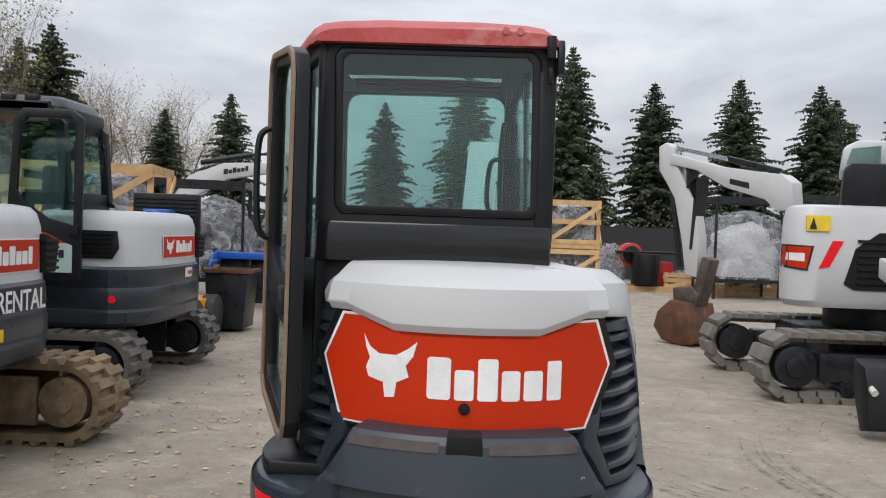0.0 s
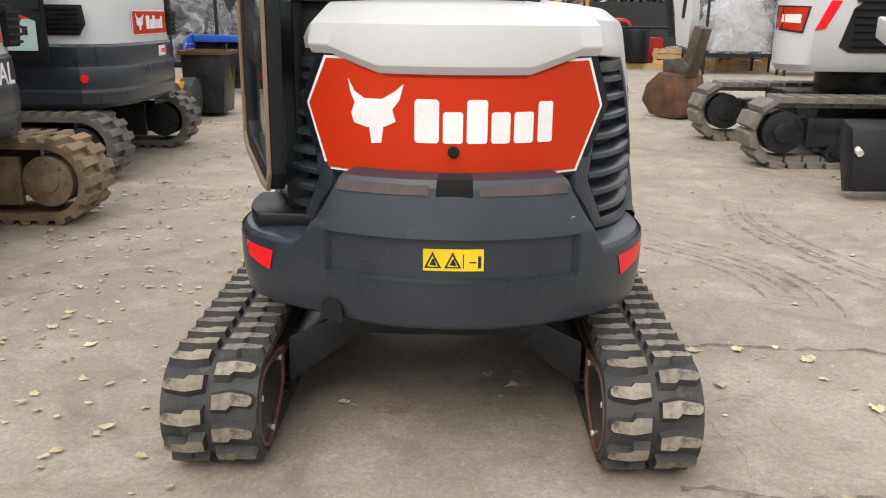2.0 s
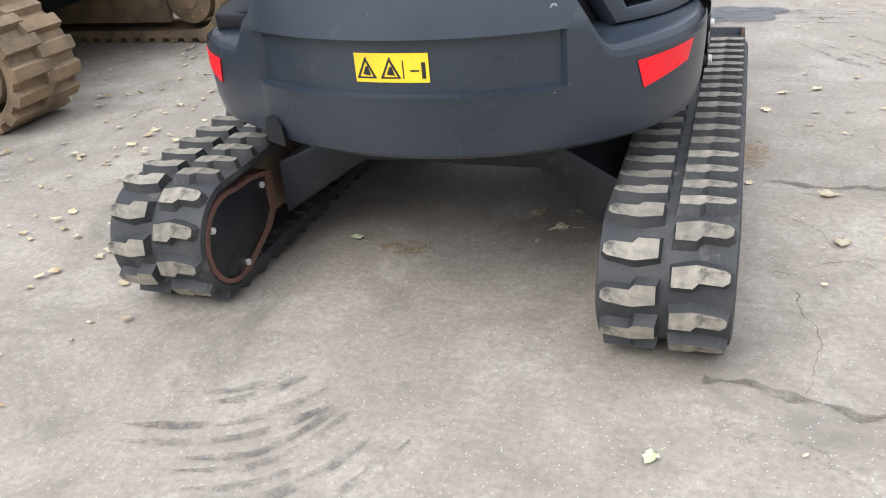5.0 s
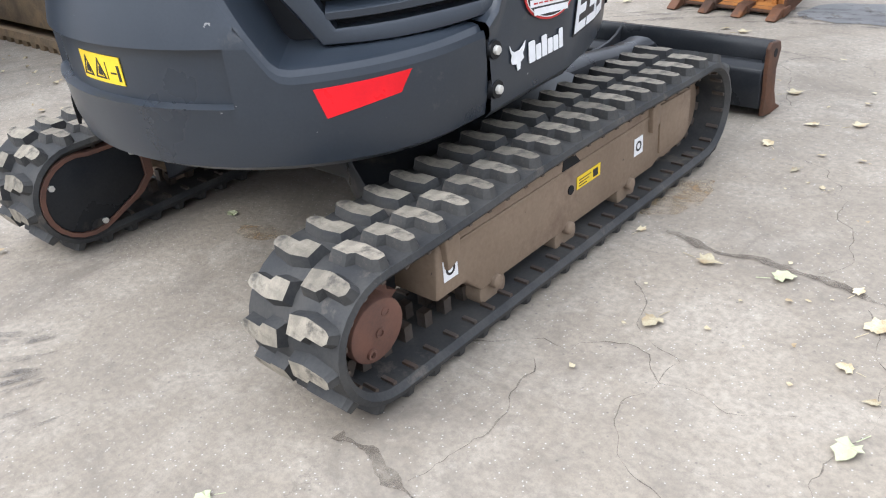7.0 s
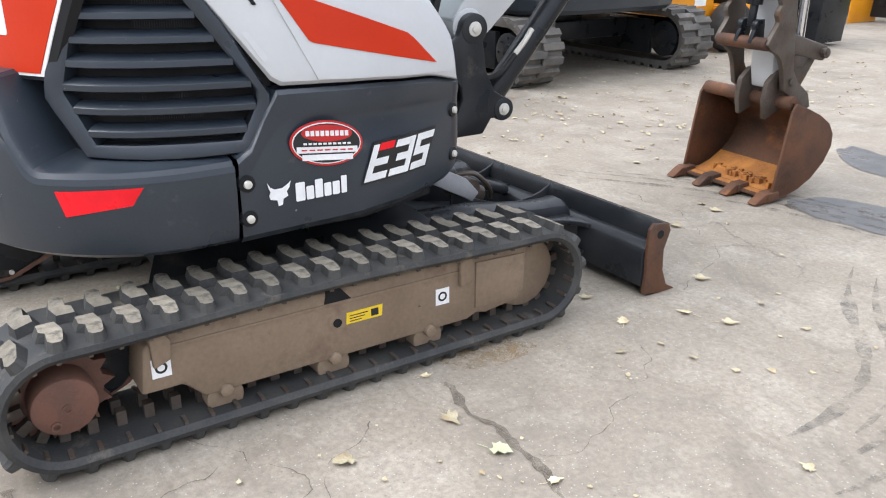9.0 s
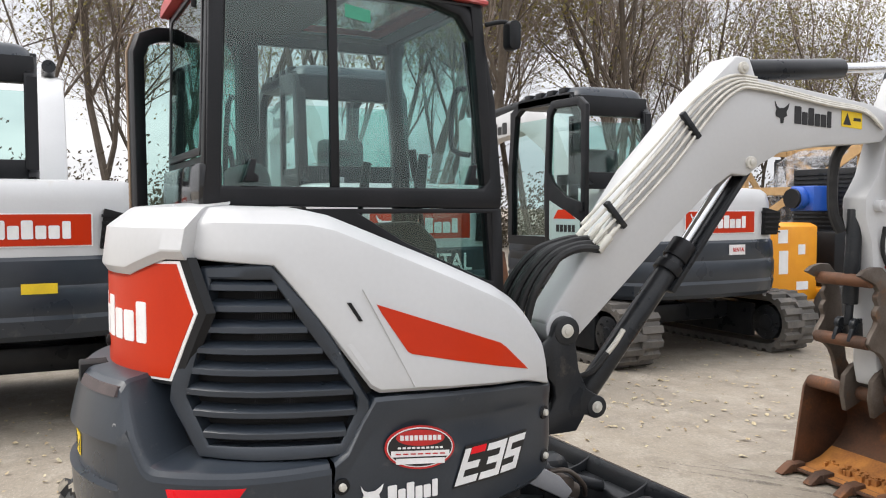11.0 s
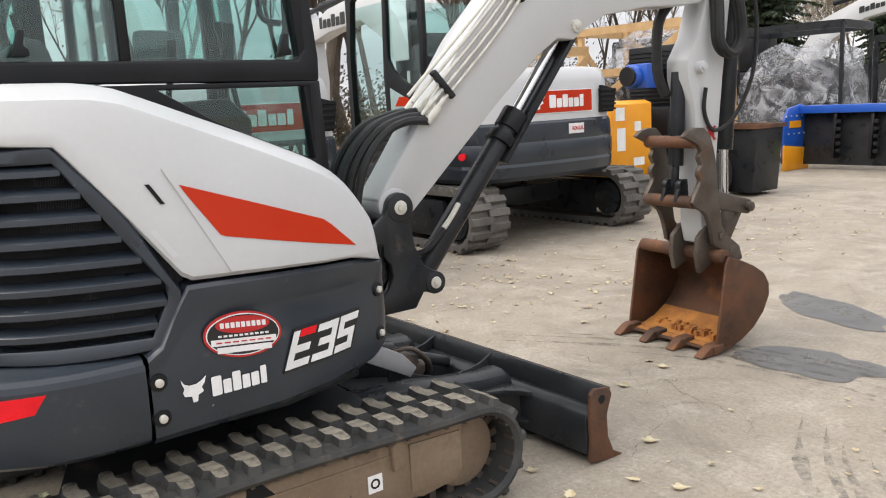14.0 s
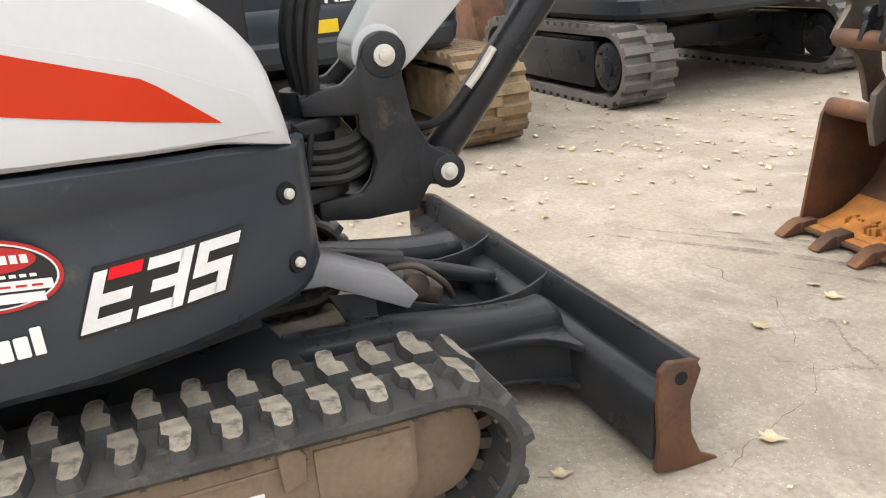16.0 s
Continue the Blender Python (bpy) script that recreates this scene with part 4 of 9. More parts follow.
# dark lower side skirts that wrap round to the front
SKIRT = [(3.16, 0.712), (3.3, 0.705), (3.57, 0.692), (3.75, 0.648), (3.9, 0.590), (4.02, 0.532), (4.06, 0.505), (4.085, 0.47)]
for sgn in (1, -1):
    bm = bmesh.new()
    rows = []
    for y in [3.163 + 0.045 * k for k in range(19)] + [4.0, 4.02, 4.04, 4.06, 4.073, 4.085]:
        x = lerp_table(SKIRT, y) if sgn > 0 else max(lerp_table(SKIRT, y), 0.66)
        zb = lerp_table([(3.16, 0.53), (3.5, 0.533), (3.75, 0.538), (3.9, 0.546), (4.0, 0.556), (4.05, 0.572), (4.085, 0.60)], y)
        zt = lerp_table([(3.16, 0.785), (3.20, 0.80), (3.285, 0.962), (3.30, 0.970), (3.60, 0.958), (3.90, 0.935), (4.085, 0.905)], y)
        fold = 0.014 * min(1.0, max(0.0, (y - 3.30) / 0.15)) * min(1.0, max(0.0, (4.0 - y) / 0.1))
        rows.append([(sgn * (x - 0.10), y, zb), (sgn * (x - 0.03), y, zb - 0.003), (sgn * (x - 0.006), y, zb + 0.02), (sgn * (x + 0.004), y, zb + 0.10), (sgn * (x + 0.002), y, zb + (zt - zb) * 0.62), (sgn * (x - fold), y, zb + (zt - zb) * 0.74), (sgn * (x - fold * 0.6), y, zb + (zt - zb) * 0.80), (sgn * (x + 0.006), y, zb + (zt - zb) * 0.88), (sgn * (x + 0.006), y, zt - 0.012), (sgn * (x - 0.004), y, zt), (sgn * (x - 0.07), y, zt + 0.004)])
    for dx, y in ((0.045, 4.096), (0.20, 4.100)):
        x = (0.47 if sgn > 0 else 0.66) - dx
        rows.append([(sgn * (x - 0.1 * (i == 0)), y, max(p[2], 0.615)) for i, p in enumerate(rows[-1])])
    vs = grid(bm, rows)
    bm.faces.new(vs[-1])
    sk = part("side_skirt", bm, M_DARK, ex, "dark grey steel side skirt", smooth=30)
    for yy, zz in ((3.185, 0.712), (3.185, 0.607), (4.020, 0.806), (4.022, 0.647)):
        x = sgn * (lerp_table(SKIRT, yy) if sgn > 0 else 0.66)
        n = Vector((1, 0, 0)) if yy < 3.5 or sgn < 0 else Vector((0.88, 0.47, 0))
        c = Vector((x, yy, zz))
        bm = bmesh.new()
        rod(bm, c - n * 0.012, c + n * 0.0075, 0.030, 20, 0.024)
        rc = part("bolt_recess", bm, M_BLACK, sk, "round moulded bolt seat")
        bm = bmesh.new()
        rod(bm, c, c + n * 0.018, 0.013, 8)
        part("bolt", bm, M_ZINC, sk, bevel=0.003)


def skirt_patch(name, polys, mat, parent, label, off, thick=0.002):
    bm = mark_bm(polys, 0.0, 1.0, "x")
    slice_up(bm, "y", 0.015)
    for v in bm.verts:
        v.co.x = lerp_table(SKIRT, v.co.y) + 0.006 + off + (thick if v.co.x > 0.5 else 0)
    return part(name, bm, mat, parent, label, smooth=20)


oval = [(3.448 + 0.124 * math.cos(a), 0.797 + 0.070 * math.sin(a) - 0.014 * math.cos(a)) for a in [math.tau * k / 36 for k in range(36)]]
o1 = skirt_patch("dealer_sticker", [oval], M_RED, ex, "oval red, white and black sticker with unreadable print", 0.001)
sc = lambda f, g=None: [(3.448 + (y - 3.448) * f, 0.797 + (z - 0.797) * (g or f)) for y, z in oval]
tilt = lambda y0, y1, z0, z1: [(y0, z0 - (y0 - 3.448) * 0.115), (y1, z0 - (y1 - 3.448) * 0.115), (y1, z1 - (y1 - 3.448) * 0.115), (y0, z1 - (y0 - 3.448) * 0.115)]
skirt_patch("sticker_ring", [sc(0.94, 0.91)], M_DECALW, o1, "", 0.0022)
skirt_patch("sticker_field", [sc(0.91, 0.86)], M_DECALK, o1, "", 0.0034)
cap = [(3.448 + 0.086 * math.cos(a), 0.828 + 0.026 * math.sin(a) - 0.010 * math.cos(a)) for a in [math.tau * k / 24 for k in range(24)]]
skirt_patch("sticker_cap", [cap], M_RED, o1, "red upper oval of the sticker", 0.0046)
for k in range(9):
    skirt_patch("cap_print", [tilt(3.376 + 0.0165 * k, 3.388 + 0.0165 * k, 0.820, 0.836)], M_DECALW, o1, "", 0.0058)
for k in range(10):
    skirt_patch("line_print", [tilt(3.368 + 0.0165 * k, 3.379 + 0.0165 * k, 0.793, 0.799)], M_DECALW, o1, "", 0.0046)
skirt_patch("sticker_band", [tilt(3.345, 3.551, 0.768, 0.787)], M_DECALW, o1, "", 0.0046)
skirt_patch("sticker_band", [tilt(3.362, 3.534, 0.745, 0.763)], M_DECALW, o1, "", 0.0046)
for k in range(7):
    skirt_patch("band_print", [tilt(3.36 + 0.026 * k, 3.378 + 0.026 * k, 0.775, 0.779)], M_RED, o1, "", 0.0058)


# model number in slanted strokes, each sign on a black edging
def slant(pts):
    return [(3.572 + a + 0.42 * b, 0.650 + b) for a, b in pts]


def stroke(a0, b0, a1, b1, grow=0.0):
    return slant([((a + g * grow) * NUM, (b + h * grow) * NUM) for a, b, g, h in ((a0, b0, -1, -1), (a1, b0, 1, -1), (a1, b1, 1, 1), (a0, b1, -1, 1))])


NUM = 0.94
SIGNS = {"letter_e": [(0, 0, 0.095, 0.024), (0, 0.024, 0.026, 0.120), (0.026, 0.048, 0.085, 0.072)],
         "digit_three": [(0.108, 0, 0.180, 0.024), (0.176, 0.0, 0.202, 0.120), (0.125, 0.048, 0.176, 0.072), (0.108, 0.096, 0.180, 0.120)],
         "digit_five": [(0.213, 0, 0.275, 0.024), (0.271, 0.0, 0.297, 0.072), (0.239, 0.048, 0.271, 0.072), (0.213, 0.048, 0.239, 0.120), (0.239, 0.096, 0.305, 0.120)]}
num = skirt_patch("model_number", [stroke(-0.004, -0.008, 0.309, 0.130)], M_DECALK, ex, "white slanted number E35 on black edging", 0.0006)
for sign, bars in SIGNS.items():
    skirt_patch(sign, [stroke(*q) for q in bars], M_DECALW, num, "white slanted sign", 0.003)
skirt_patch("red_stroke", [stroke(0.030, 0.098, 0.096, 0.122)], M_REDREF, num, "red stroke", 0.003)
for pl in mark_polys(3.335, 0.632, 0.175, 0.058):
    skirt_patch("brand_block", [pl], M_DECALW, ex, "small white letter-sized block", 0.001)
skirt_patch("badge", badge_polys(3.245, 0.63, 0.075, 0.075), M_DECALW, ex, "small white two-pointed badge", 0.001)

# cab
def cab_rx(y):
    return 0.285 - 0.075 * (y - 2.9) / 1.15


LX = -0.70
CAB_SIDE = [(2.862, 1.56), (2.885, 2.20), (2.935, 2.33), (3.05, 2.365), (3.70, 2.375), (3.88, 2.33), (3.955, 2.23), (4.005, 1.98), (4.035, 1.60), (4.045, 1.20), (3.98, 1.21), (3.50, 1.41), (3.16, 1.535)]
WIN_UP = [(2.925, 1.625), (2.955, 2.24), (2.99, 2.31), (3.08, 2.325), (3.70, 2.325), (3.85, 2.285), (3.915, 2.19), (3.965, 1.95), (3.975, 1.66), (3.945, 1.625)]
bm = bmesh.new()
# right side frame: outer band between the outline and the upper window
outer = [(2.862, 1.56), (2.888, 2.24), (2.935, 2.335), (3.06, 2.365), (3.72, 2.372), (3.89, 2.325), (3.958, 2.22), (4.008, 1.97), (4.035, 1.63), (4.03, 1.545)]
ring_prism(bm, outer, WIN_UP, lambda y, z: cab_rx(y) - 0.06 - 0.03 * (z - 1.6), lambda y, z: cab_rx(y) - 0.03 * (z - 1.6))
part("right_side_frame", bm, M_BLACK, ex, "black painted cab side frame", bevel=0.012)
bm = bmesh.new()
lo_out = [(3.16, 1.548), (4.03, 1.548), (4.045, 1.195), (3.99, 1.20), (3.55, 1.385)]
lo_in = [(3.42, 1.530), (3.985, 1.530), (3.992, 1.262), (3.965, 1.265), (3.60, 1.425)]
ring_prism(bm, lo_out, lo_in, lambda y, z: cab_rx(y) - 0.05, lambda y, z: cab_rx(y) + 0.001)
part("lower_window_frame", bm, M_BLACK, ex, "black frame of the lower side window", bevel=0.006)
bm = bmesh.new()
prism(bm, WIN_UP, lambda y, z: cab_rx(y) - 0.034 - 0.03 * (z - 1.6), lambda y, z: cab_rx(y) - 0.030 - 0.03 * (z - 1.6))
g1 = part("side_window", bm, M_GLASS, ex, "green-tinted sliding side window", smooth=0)
bm = bmesh.new()
prism(bm, lo_in, lambda y, z: cab_rx(y) - 0.03, lambda y, z: cab_rx(y) - 0.026)
g2 = part("lower_side_window", bm, M_GLASS, ex, "green-tinted lower side window", smooth=0)
bm = bmesh.new()
prism(bm, [(3.318, 1.625), (3.352, 1.625), (3.352, 2.325), (3.318, 2.325)], lambda y, z: cab_rx(y) - 0.04 - 0.03 * (z - 1.6), lambda y, z: cab_rx(y) - 0.02 - 0.03 * (z - 1.6))
part("window_mullion", bm, M_BLACK, g1, "black upright bar", bevel=0.003)
for yy in (3.03, 3.90):
    bm = bmesh.new()
    prism(bm, [(yy - 0.03, 1.64), (yy + 0.02, 1.64), (yy + 0.02, 1.66), (yy + 0.005, 1.67), (yy + 0.015, 1.715), (yy - 0.005, 1.715), (yy - 0.02, 1.665)], lambda y, z: cab_rx(y) - 0.03, lambda y, z: cab_rx(y) + 0.006)
    part("window_latch", bm, M_BLACK, g1, bevel=0.003)
bm = bmesh.new()
prism(bm, [(3.385, 2.235), (3.485, 2.222), (3.485, 2.268), (3.385, 2.282)], lambda y, z: cab_rx(y) - 0.031 - 0.03 * (z - 1.6), lambda y, z: cab_rx(y) - 0.028 - 0.03 * (z - 1.6))
ex_lab = part("exit_label", bm, material("exit_green", (0.05, 0.35, 0.22), 0.4), g1, "green and white emergency exit pictogram", smooth=0)
# rear face
RF = [(-0.555, 1.56), (0.283, 1.56), (0.29, 1.66), (0.288, 2.30), (0.27, 2.345), (-0.53, 2.345), (-0.565, 2.30), (-0.56, 1.66)]
rwo = [(-0.47, 1.728), (0.215, 1.728), (0.235, 1.76), (0.228, 2.29), (0.20, 2.32), (-0.485, 2.32), (-0.505, 2.29), (-0.49, 1.76)]
rwi = [(-0.445, 1.755), (0.195, 1.755), (0.208, 1.775), (0.20, 2.275), (0.18, 2.298), (-0.46, 2.298), (-0.478, 2.275), (-0.465, 1.775)]
rear_plane = lambda x, z: 2.872 + 0.03 * (z - 1.56)
bm = bmesh.new()
ring_prism(bm, RF, rwo, rear_plane, lambda x, z: rear_plane(x, z) + 0.05, "y")
part("rear_frame", bm, M_BLACK, ex, "black painted cab rear frame", bevel=0.008)
bm = bmesh.new()
prism(bm, rwo, lambda x, z: rear_plane(x, z) - 0.006, lambda x, z: rear_plane(x, z) - 0.001, "y")
gr = part("rear_window", bm, M_GLASS, ex, "tinted rear window with a dark printed edge", smooth=0)
bm = bmesh.new()
ring_prism(bm, rwo, rwi, lambda x, z: rear_plane(x, z) - 0.010, lambda x, z: rear_plane(x, z) + 0.004, "y")
part("window_seal", bm, M_BLACK, gr, "black rubber window seal", bevel=0.003)
bm = bmesh.new()
prism(bm, [(-0.555, 1.555), (0.283, 1.555), (0.283, 1.70), (-0.555, 1.70)], lambda x, z: 2.855 - 0.03 * (1.70 - z), 2.93, "y")
part("rear_panel", bm, M_GLOSS, ex, "black lower rear panel", bevel=0.01)
# left side: slanting rear quarter with glass, then the doorway pillars
QL = Matrix.Translation((-0.556, 2.885, 0)) @ Matrix.Rotation(math.atan2(0.144, 0.335), 4, "Z")
bm = bmesh.new()
ring_prism(bm, [(0.0, 1.0), (0.365, 1.0), (0.365, 2.36), (0.0, 2.36)], [(0.035, 1.52), (0.33, 1.46), (0.33, 2.29), (0.05, 2.29)], 0.0, 0.05)
bmesh.ops.transform(bm, matrix=QL, verts=bm.verts)
qf = part("quarter_frame", bm, M_BLACK, ex, "black slanting rear quarter of the cab", bevel=0.008)
bm = bmesh.new()
prism(bm, [(0.035, 1.52), (0.33, 1.46), (0.33, 2.29), (0.05, 2.29)], 0.02, 0.025)
bmesh.ops.transform(bm, matrix=QL, verts=bm.verts)
part("quarter_window", bm, M_GLASSL, qf, "green-tinted quarter window", smooth=0)
bm = bmesh.new()
for y0, y1 in ((3.22, 3.29), (3.93, 3.99)):
    prism(bm, [(y0, 1.0), (y1, 1.0), (y1 - 0.01, 2.35), (y0 + 0.01, 2.35)], LX, LX + 0.05)
box(bm, LX, 3.22, 2.28, LX + 0.05, 3.99, 2.36)
part("left_side_frame", bm, M_BLACK, ex, "black cab pillars beside the open doorway", bevel=0.01)
# front: frame and windscreen
bm = bmesh.new()
FR = [(LX, 1.2), (0.21, 1.2), (0.205, 2.30), (0.200, 2.35), (0.18, 2.365), (0.15, 2.37), (LX + 0.08, 2.37), (LX + 0.05, 2.365), (LX + 0.02, 2.35), (LX, 2.30)]
FI = [(LX + 0.075, 1.27), (0.145, 1.27), (0.143, 2.24), (0.135, 2.285), (0.115, 2.31), (0.085, 2.32), (LX + 0.135, 2.32), (LX + 0.105, 2.31), (LX + 0.085, 2.285), (LX + 0.077, 2.24)]
fy = lambda x, z: 4.04 - 0.085 * max(0, z - 1.6) / 0.65
ring_prism(bm, FR, FI, lambda x, z: fy(x, z) - 0.05, fy, "y")
part("front_frame", bm, M_BLACK, ex, "black windscreen frame", bevel=0.008)
bm = bmesh.new()
prism(bm, FI, lambda x, z: fy(x, z) - 0.03, lambda x, z: fy(x, z) - 0.026, "y")
part("windscreen", bm, M_GLASSL, ex, "clear windscreen", smooth=0)
# roof
bm = bmesh.new()
rows = []
for k in range(21):
    y = 2.855 + (3.965 - 2.855) * k / 20
    e = min(1.0, (k + 0.25) / 2.2, (20.25 - k) / 4.0)
    dz = 0.055 * (1 - e) ** 1.5
    x1, x0 = cab_rx(y) + 0.004, lerp_table([(2.855, -0.572), (3.24, LX - 0.03), (4.0, LX - 0.03)], y)
    base = 2.345 if 1 < k < 17 else (2.335 if k <= 1 else 2.345 - 0.002 * (k - 16) ** 1.2)
    top = base + lerp_table([(2.86, 0.095), (3.15, 0.085), (3.42, 0.034), (3.84, 0.032), (3.97, 0.045)], y) - dz * (1.0 if k < 10 else 0.25)
    xs = [(0, 0.0), (0.0, 0.35), (0.015, 0.62), (0.05, 0.85), (0.12, 0.96), (0.5, 1.0)]
    left = [(x0 + o, base + (top - base) * f) for o, f in xs[:5]]
    right = [(x1 - o * 0.9, base + (top - base) * f) for o, f in xs[:5]][::-1]
    mid = [(x0 + (x1 - x0) * f, top + 0.004) for f in (0.3, 0.5, 0.7)]
    rows.append([(x, y, z) for x, z in left + mid + right])
vs = grid(bm, rows, closed=True)
bm.faces.new(vs[0][::-1])
bm.faces.new(vs[-1])
gone = [f for f in bm.faces if 3.45 < f.calc_center_median().y < 3.81 and -0.56 < f.calc_center_median().x < 0.11]
bmesh.ops.delete(bm, geom=gone, context="FACES")
roof = part("cab_roof", bm, M_ROOF, ex, "faded chalky red cab roof", smooth=35)
bm = bmesh.new()
box(bm, -0.58, 3.44, 2.372, 0.13, 3.83, 2.376)
part("roof_hatch", bm, M_GLASSL, roof, "tinted roof hatch glass", smooth=0)
bm = bmesh.new()
for x in (0.10, 0.15):
    rod(bm, (x, 2.862, 2.385), (x, 2.848, 2.385), 0.014, 10)
part("roof_plug", bm, M_ROOF, roof)
bm = bmesh.new()
rod(bm, (0.262, 2.85, 2.29), (0.262, 2.85, 2.37), 0.018, 8)
rod(bm, (0.262, 2.85, 2.20), (0.262, 2.85, 2.26), 0.010, 8)
part("rear_light", bm, M_BLACK, ex, "small black work light", bevel=0.004)
bm = bmesh.new()
prism(bm, [(2.845, 2.24), (2.90, 2.24), (2.90, 2.36), (2.86, 2.36), (2.845, 2.33)], 0.285, 0.31)
part("corner_bracket", bm, M_BLACK, ex, bevel=0.006)
# roof hatch glass seen from inside, inner lining
bm = bmesh.new()
ring_prism(bm, [(-0.55, 2.92), (0.25, 2.92), (0.20, 3.95), (-0.68, 3.95), (-0.68, 3.25)], [(-0.55, 3.44), (0.11, 3.44), (0.105, 3.82), (-0.55, 3.82), (-0.55, 3.60)], 2.3245, 2.3325, "z")
part("roof_lining", bm, M_LINER, ex, "dark headliner round the roof hatch", smooth=0)
# lower cab body
bm = bmesh.new()
prism(bm, [(2.90, 0.6), (4.03, 0.6), (4.04, 1.21), (3.98, 1.22), (3.5, 1.42), (3.16, 1.54), (2.90, 1.56)], 0.18, 0.235)
prism(bm, [(3.0, 0.90), (4.03, 0.90), (4.03, 1.0), (3.0, 1.0)], -0.66, 0.18)
prism(bm, [(2.90, 0.6), (2.94, 0.6), (2.94, 1.56), (2.90, 1.56)], -0.60, 0.18)
box(bm, -0.62, 3.97, 0.62, 0.22, 4.03, 1.22)
part("cab_base", bm, M_BLACK, ex, "black cab floor and lower walls", bevel=0.006)

# seat, consoles and levers inside
bm = bmesh.new()
box(bm, -0.42, 3.18, 1.12, 0.0, 3.62, 1.26)
seat = part("seat", bm, M_SEAT, ex, "black vinyl operator seat", bevel=0.04, seg=3)
bm = bmesh.new()
prism(bm, [(3.12, 1.22), (3.26, 1.22), (3.16, 1.72), (3.06, 1.72)], -0.42, 0.0)
part("backrest", bm, M_SEAT, seat, bevel=0.045, seg=3)
bm = bmesh.new()
for x in (-0.34, -0.08):
    rod(bm, (x, 3.10, 1.70), (x, 3.08, 1.80), 0.012)
part("backrest_post", bm, M_STEEL_BLACK, seat)
for sx in (-0.52, 0.10):
    bm = bmesh.new()
    prism(bm, [(3.20, 1.0), (3.75, 1.0), (3.78, 1.42), (3.70, 1.50), (3.30, 1.48), (3.20, 1.40)], sx - 0.05, sx + 0.06)
    con = part("control_console", bm, M_BLACK, ex, "black armrest console", bevel=0.02)
    bm = bmesh.new()
    tube(bm, [(sx, 3.70, 1.48), (sx + 0.005, 3.71, 1.56), (sx, 3.73, 1.63)], 0.014)
    rod(bm, (sx, 3.725, 1.62), (sx - 0.005, 3.745, 1.76), 0.024, 12, 0.020)
    part("joystick", bm, M_BLACK, con, bevel=0.004)
for x in (-0.30, -0.20):
    bm = bmesh.new()
    tube(bm, [(x, 3.90, 1.0), (x, 3.90, 1.3), (x, 3.86, 1.55), (x, 3.84, 1.70)], 0.012)
    rod(bm, (x, 3.845, 1.68), (x, 3.825, 1.80), 0.019, 10)
    part("travel_lever", bm, M_BLACK, ex, "black travel lever", bevel=0.003)
bm = bmesh.new()
tube(bm, [(0.14, 3.94, 1.66), (0.13, 3.95, 1.9), (0.13, 3.92, 2.1), (0.14, 3.90, 2.2)], 0.012)
tube(bm, [(0.14, 3.90, 2.02), (0.08, 3.89, 2.0), (0.07, 3.88, 1.80), (0.13, 3.93, 1.76)], 0.012)
part("grab_handle", bm, M_BLACK, ex, "black inner grab handle")
# mirror on the front pillar
bm = bmesh.new()
tube(bm, [(0.20, 3.96, 2.26), (0.24, 4.03, 2.27), (0.26, 4.05, 2.22)], 0.010)
prism(bm, rounded(4.02, 2.16, 4.07, 2.27, 0.02), 0.235, 0.29)
part("wing_mirror", bm, M_BLACK, ex, bevel=0.005)

# cab door, swung right back against the rear corner
door_m = Matrix.Translation((-0.80, 3.26, 0)) @ Matrix.Rotation(math.atan2(-0.21, -0.52), 4, "Z")
DO = [(0.0, 1.05), (0.06, 1.0), (0.42, 0.925), (0.52, 0.93), (0.555, 0.99), (0.565, 2.19), (0.535, 2.27), (0.46, 2.305), (0.08, 2.345), (0.02, 2.31), (0.0, 2.22)]
DI = [(0.05, 1.11), (0.09, 1.07), (0.42, 0.995), (0.48, 1.0), (0.505, 1.03), (0.515, 2.17), (0.49, 2.225), (0.43, 2.25), (0.11, 2.29), (0.07, 2.26), (0.05, 2.20)]
door_root = thing("cab_door", "black framed cab door swung open with green glass", "door", (-0.80, 3.26, 0))


def door_part(name, build, mat, label="", bevel=0.006, parent=None):
    bm = bmesh.new()
    build(bm)
    bmesh.ops.transform(bm, matrix=door_m, verts=bm.verts)
    return part(name, bm, mat, parent or door_root, label, bevel=bevel)


door_part("door_frame", lambda b: ring_prism(b, DO, DI, -0.025, 0.025), M_BLACK, "black steel door frame")
door_part("door_seal", lambda b: ring_prism(b, [(0.2825 + (y - 0.2825) * 1.01, 1.6 + (z - 1.6) * 1.005) for y, z in DO], [(0.2825 + (y - 0.2825) * 0.95, 1.6 + (z - 1.6) * 0.97) for y, z in DO], 0.026, 0.040), M_FRAME, "worn brown door seal", 0.003)
door_part("door_panel", lambda b: prism(b, [(0.04, 1.36), (0.51, 1.30), (0.51, 1.52), (0.30, 1.50), (0.05, 1.60)], -0.02, 0.02), M_BLACK)
door_part("door_window", lambda b: prism(b, [(0.05, 1.58), (0.51, 1.50), (0.515, 2.17), (0.49, 2.23), (0.11, 2.29), (0.05, 2.20)], -0.004, 0.004), M_GLASSL, "green-tinted door window", 0)
door_part("lower_door_window", lambda b: prism(b, [(0.05, 1.11), (0.09, 1.07), (0.42, 0.995), (0.505, 1.03), (0.51, 1.31), (0.05, 1.37)], -0.004, 0.004), M_GLASSL, "green-tinted lower door window", 0)
door_part("grab_bar", lambda b: tube(b, [(0.03, 0.07, 1.62), (0.075, 0.07, 1.66), (0.085, 0.06, 1.85), (0.075, 0.05, 2.02), (0.03, 0.06, 2.06)], 0.013), M_BLACK, "black grab bar", 0)
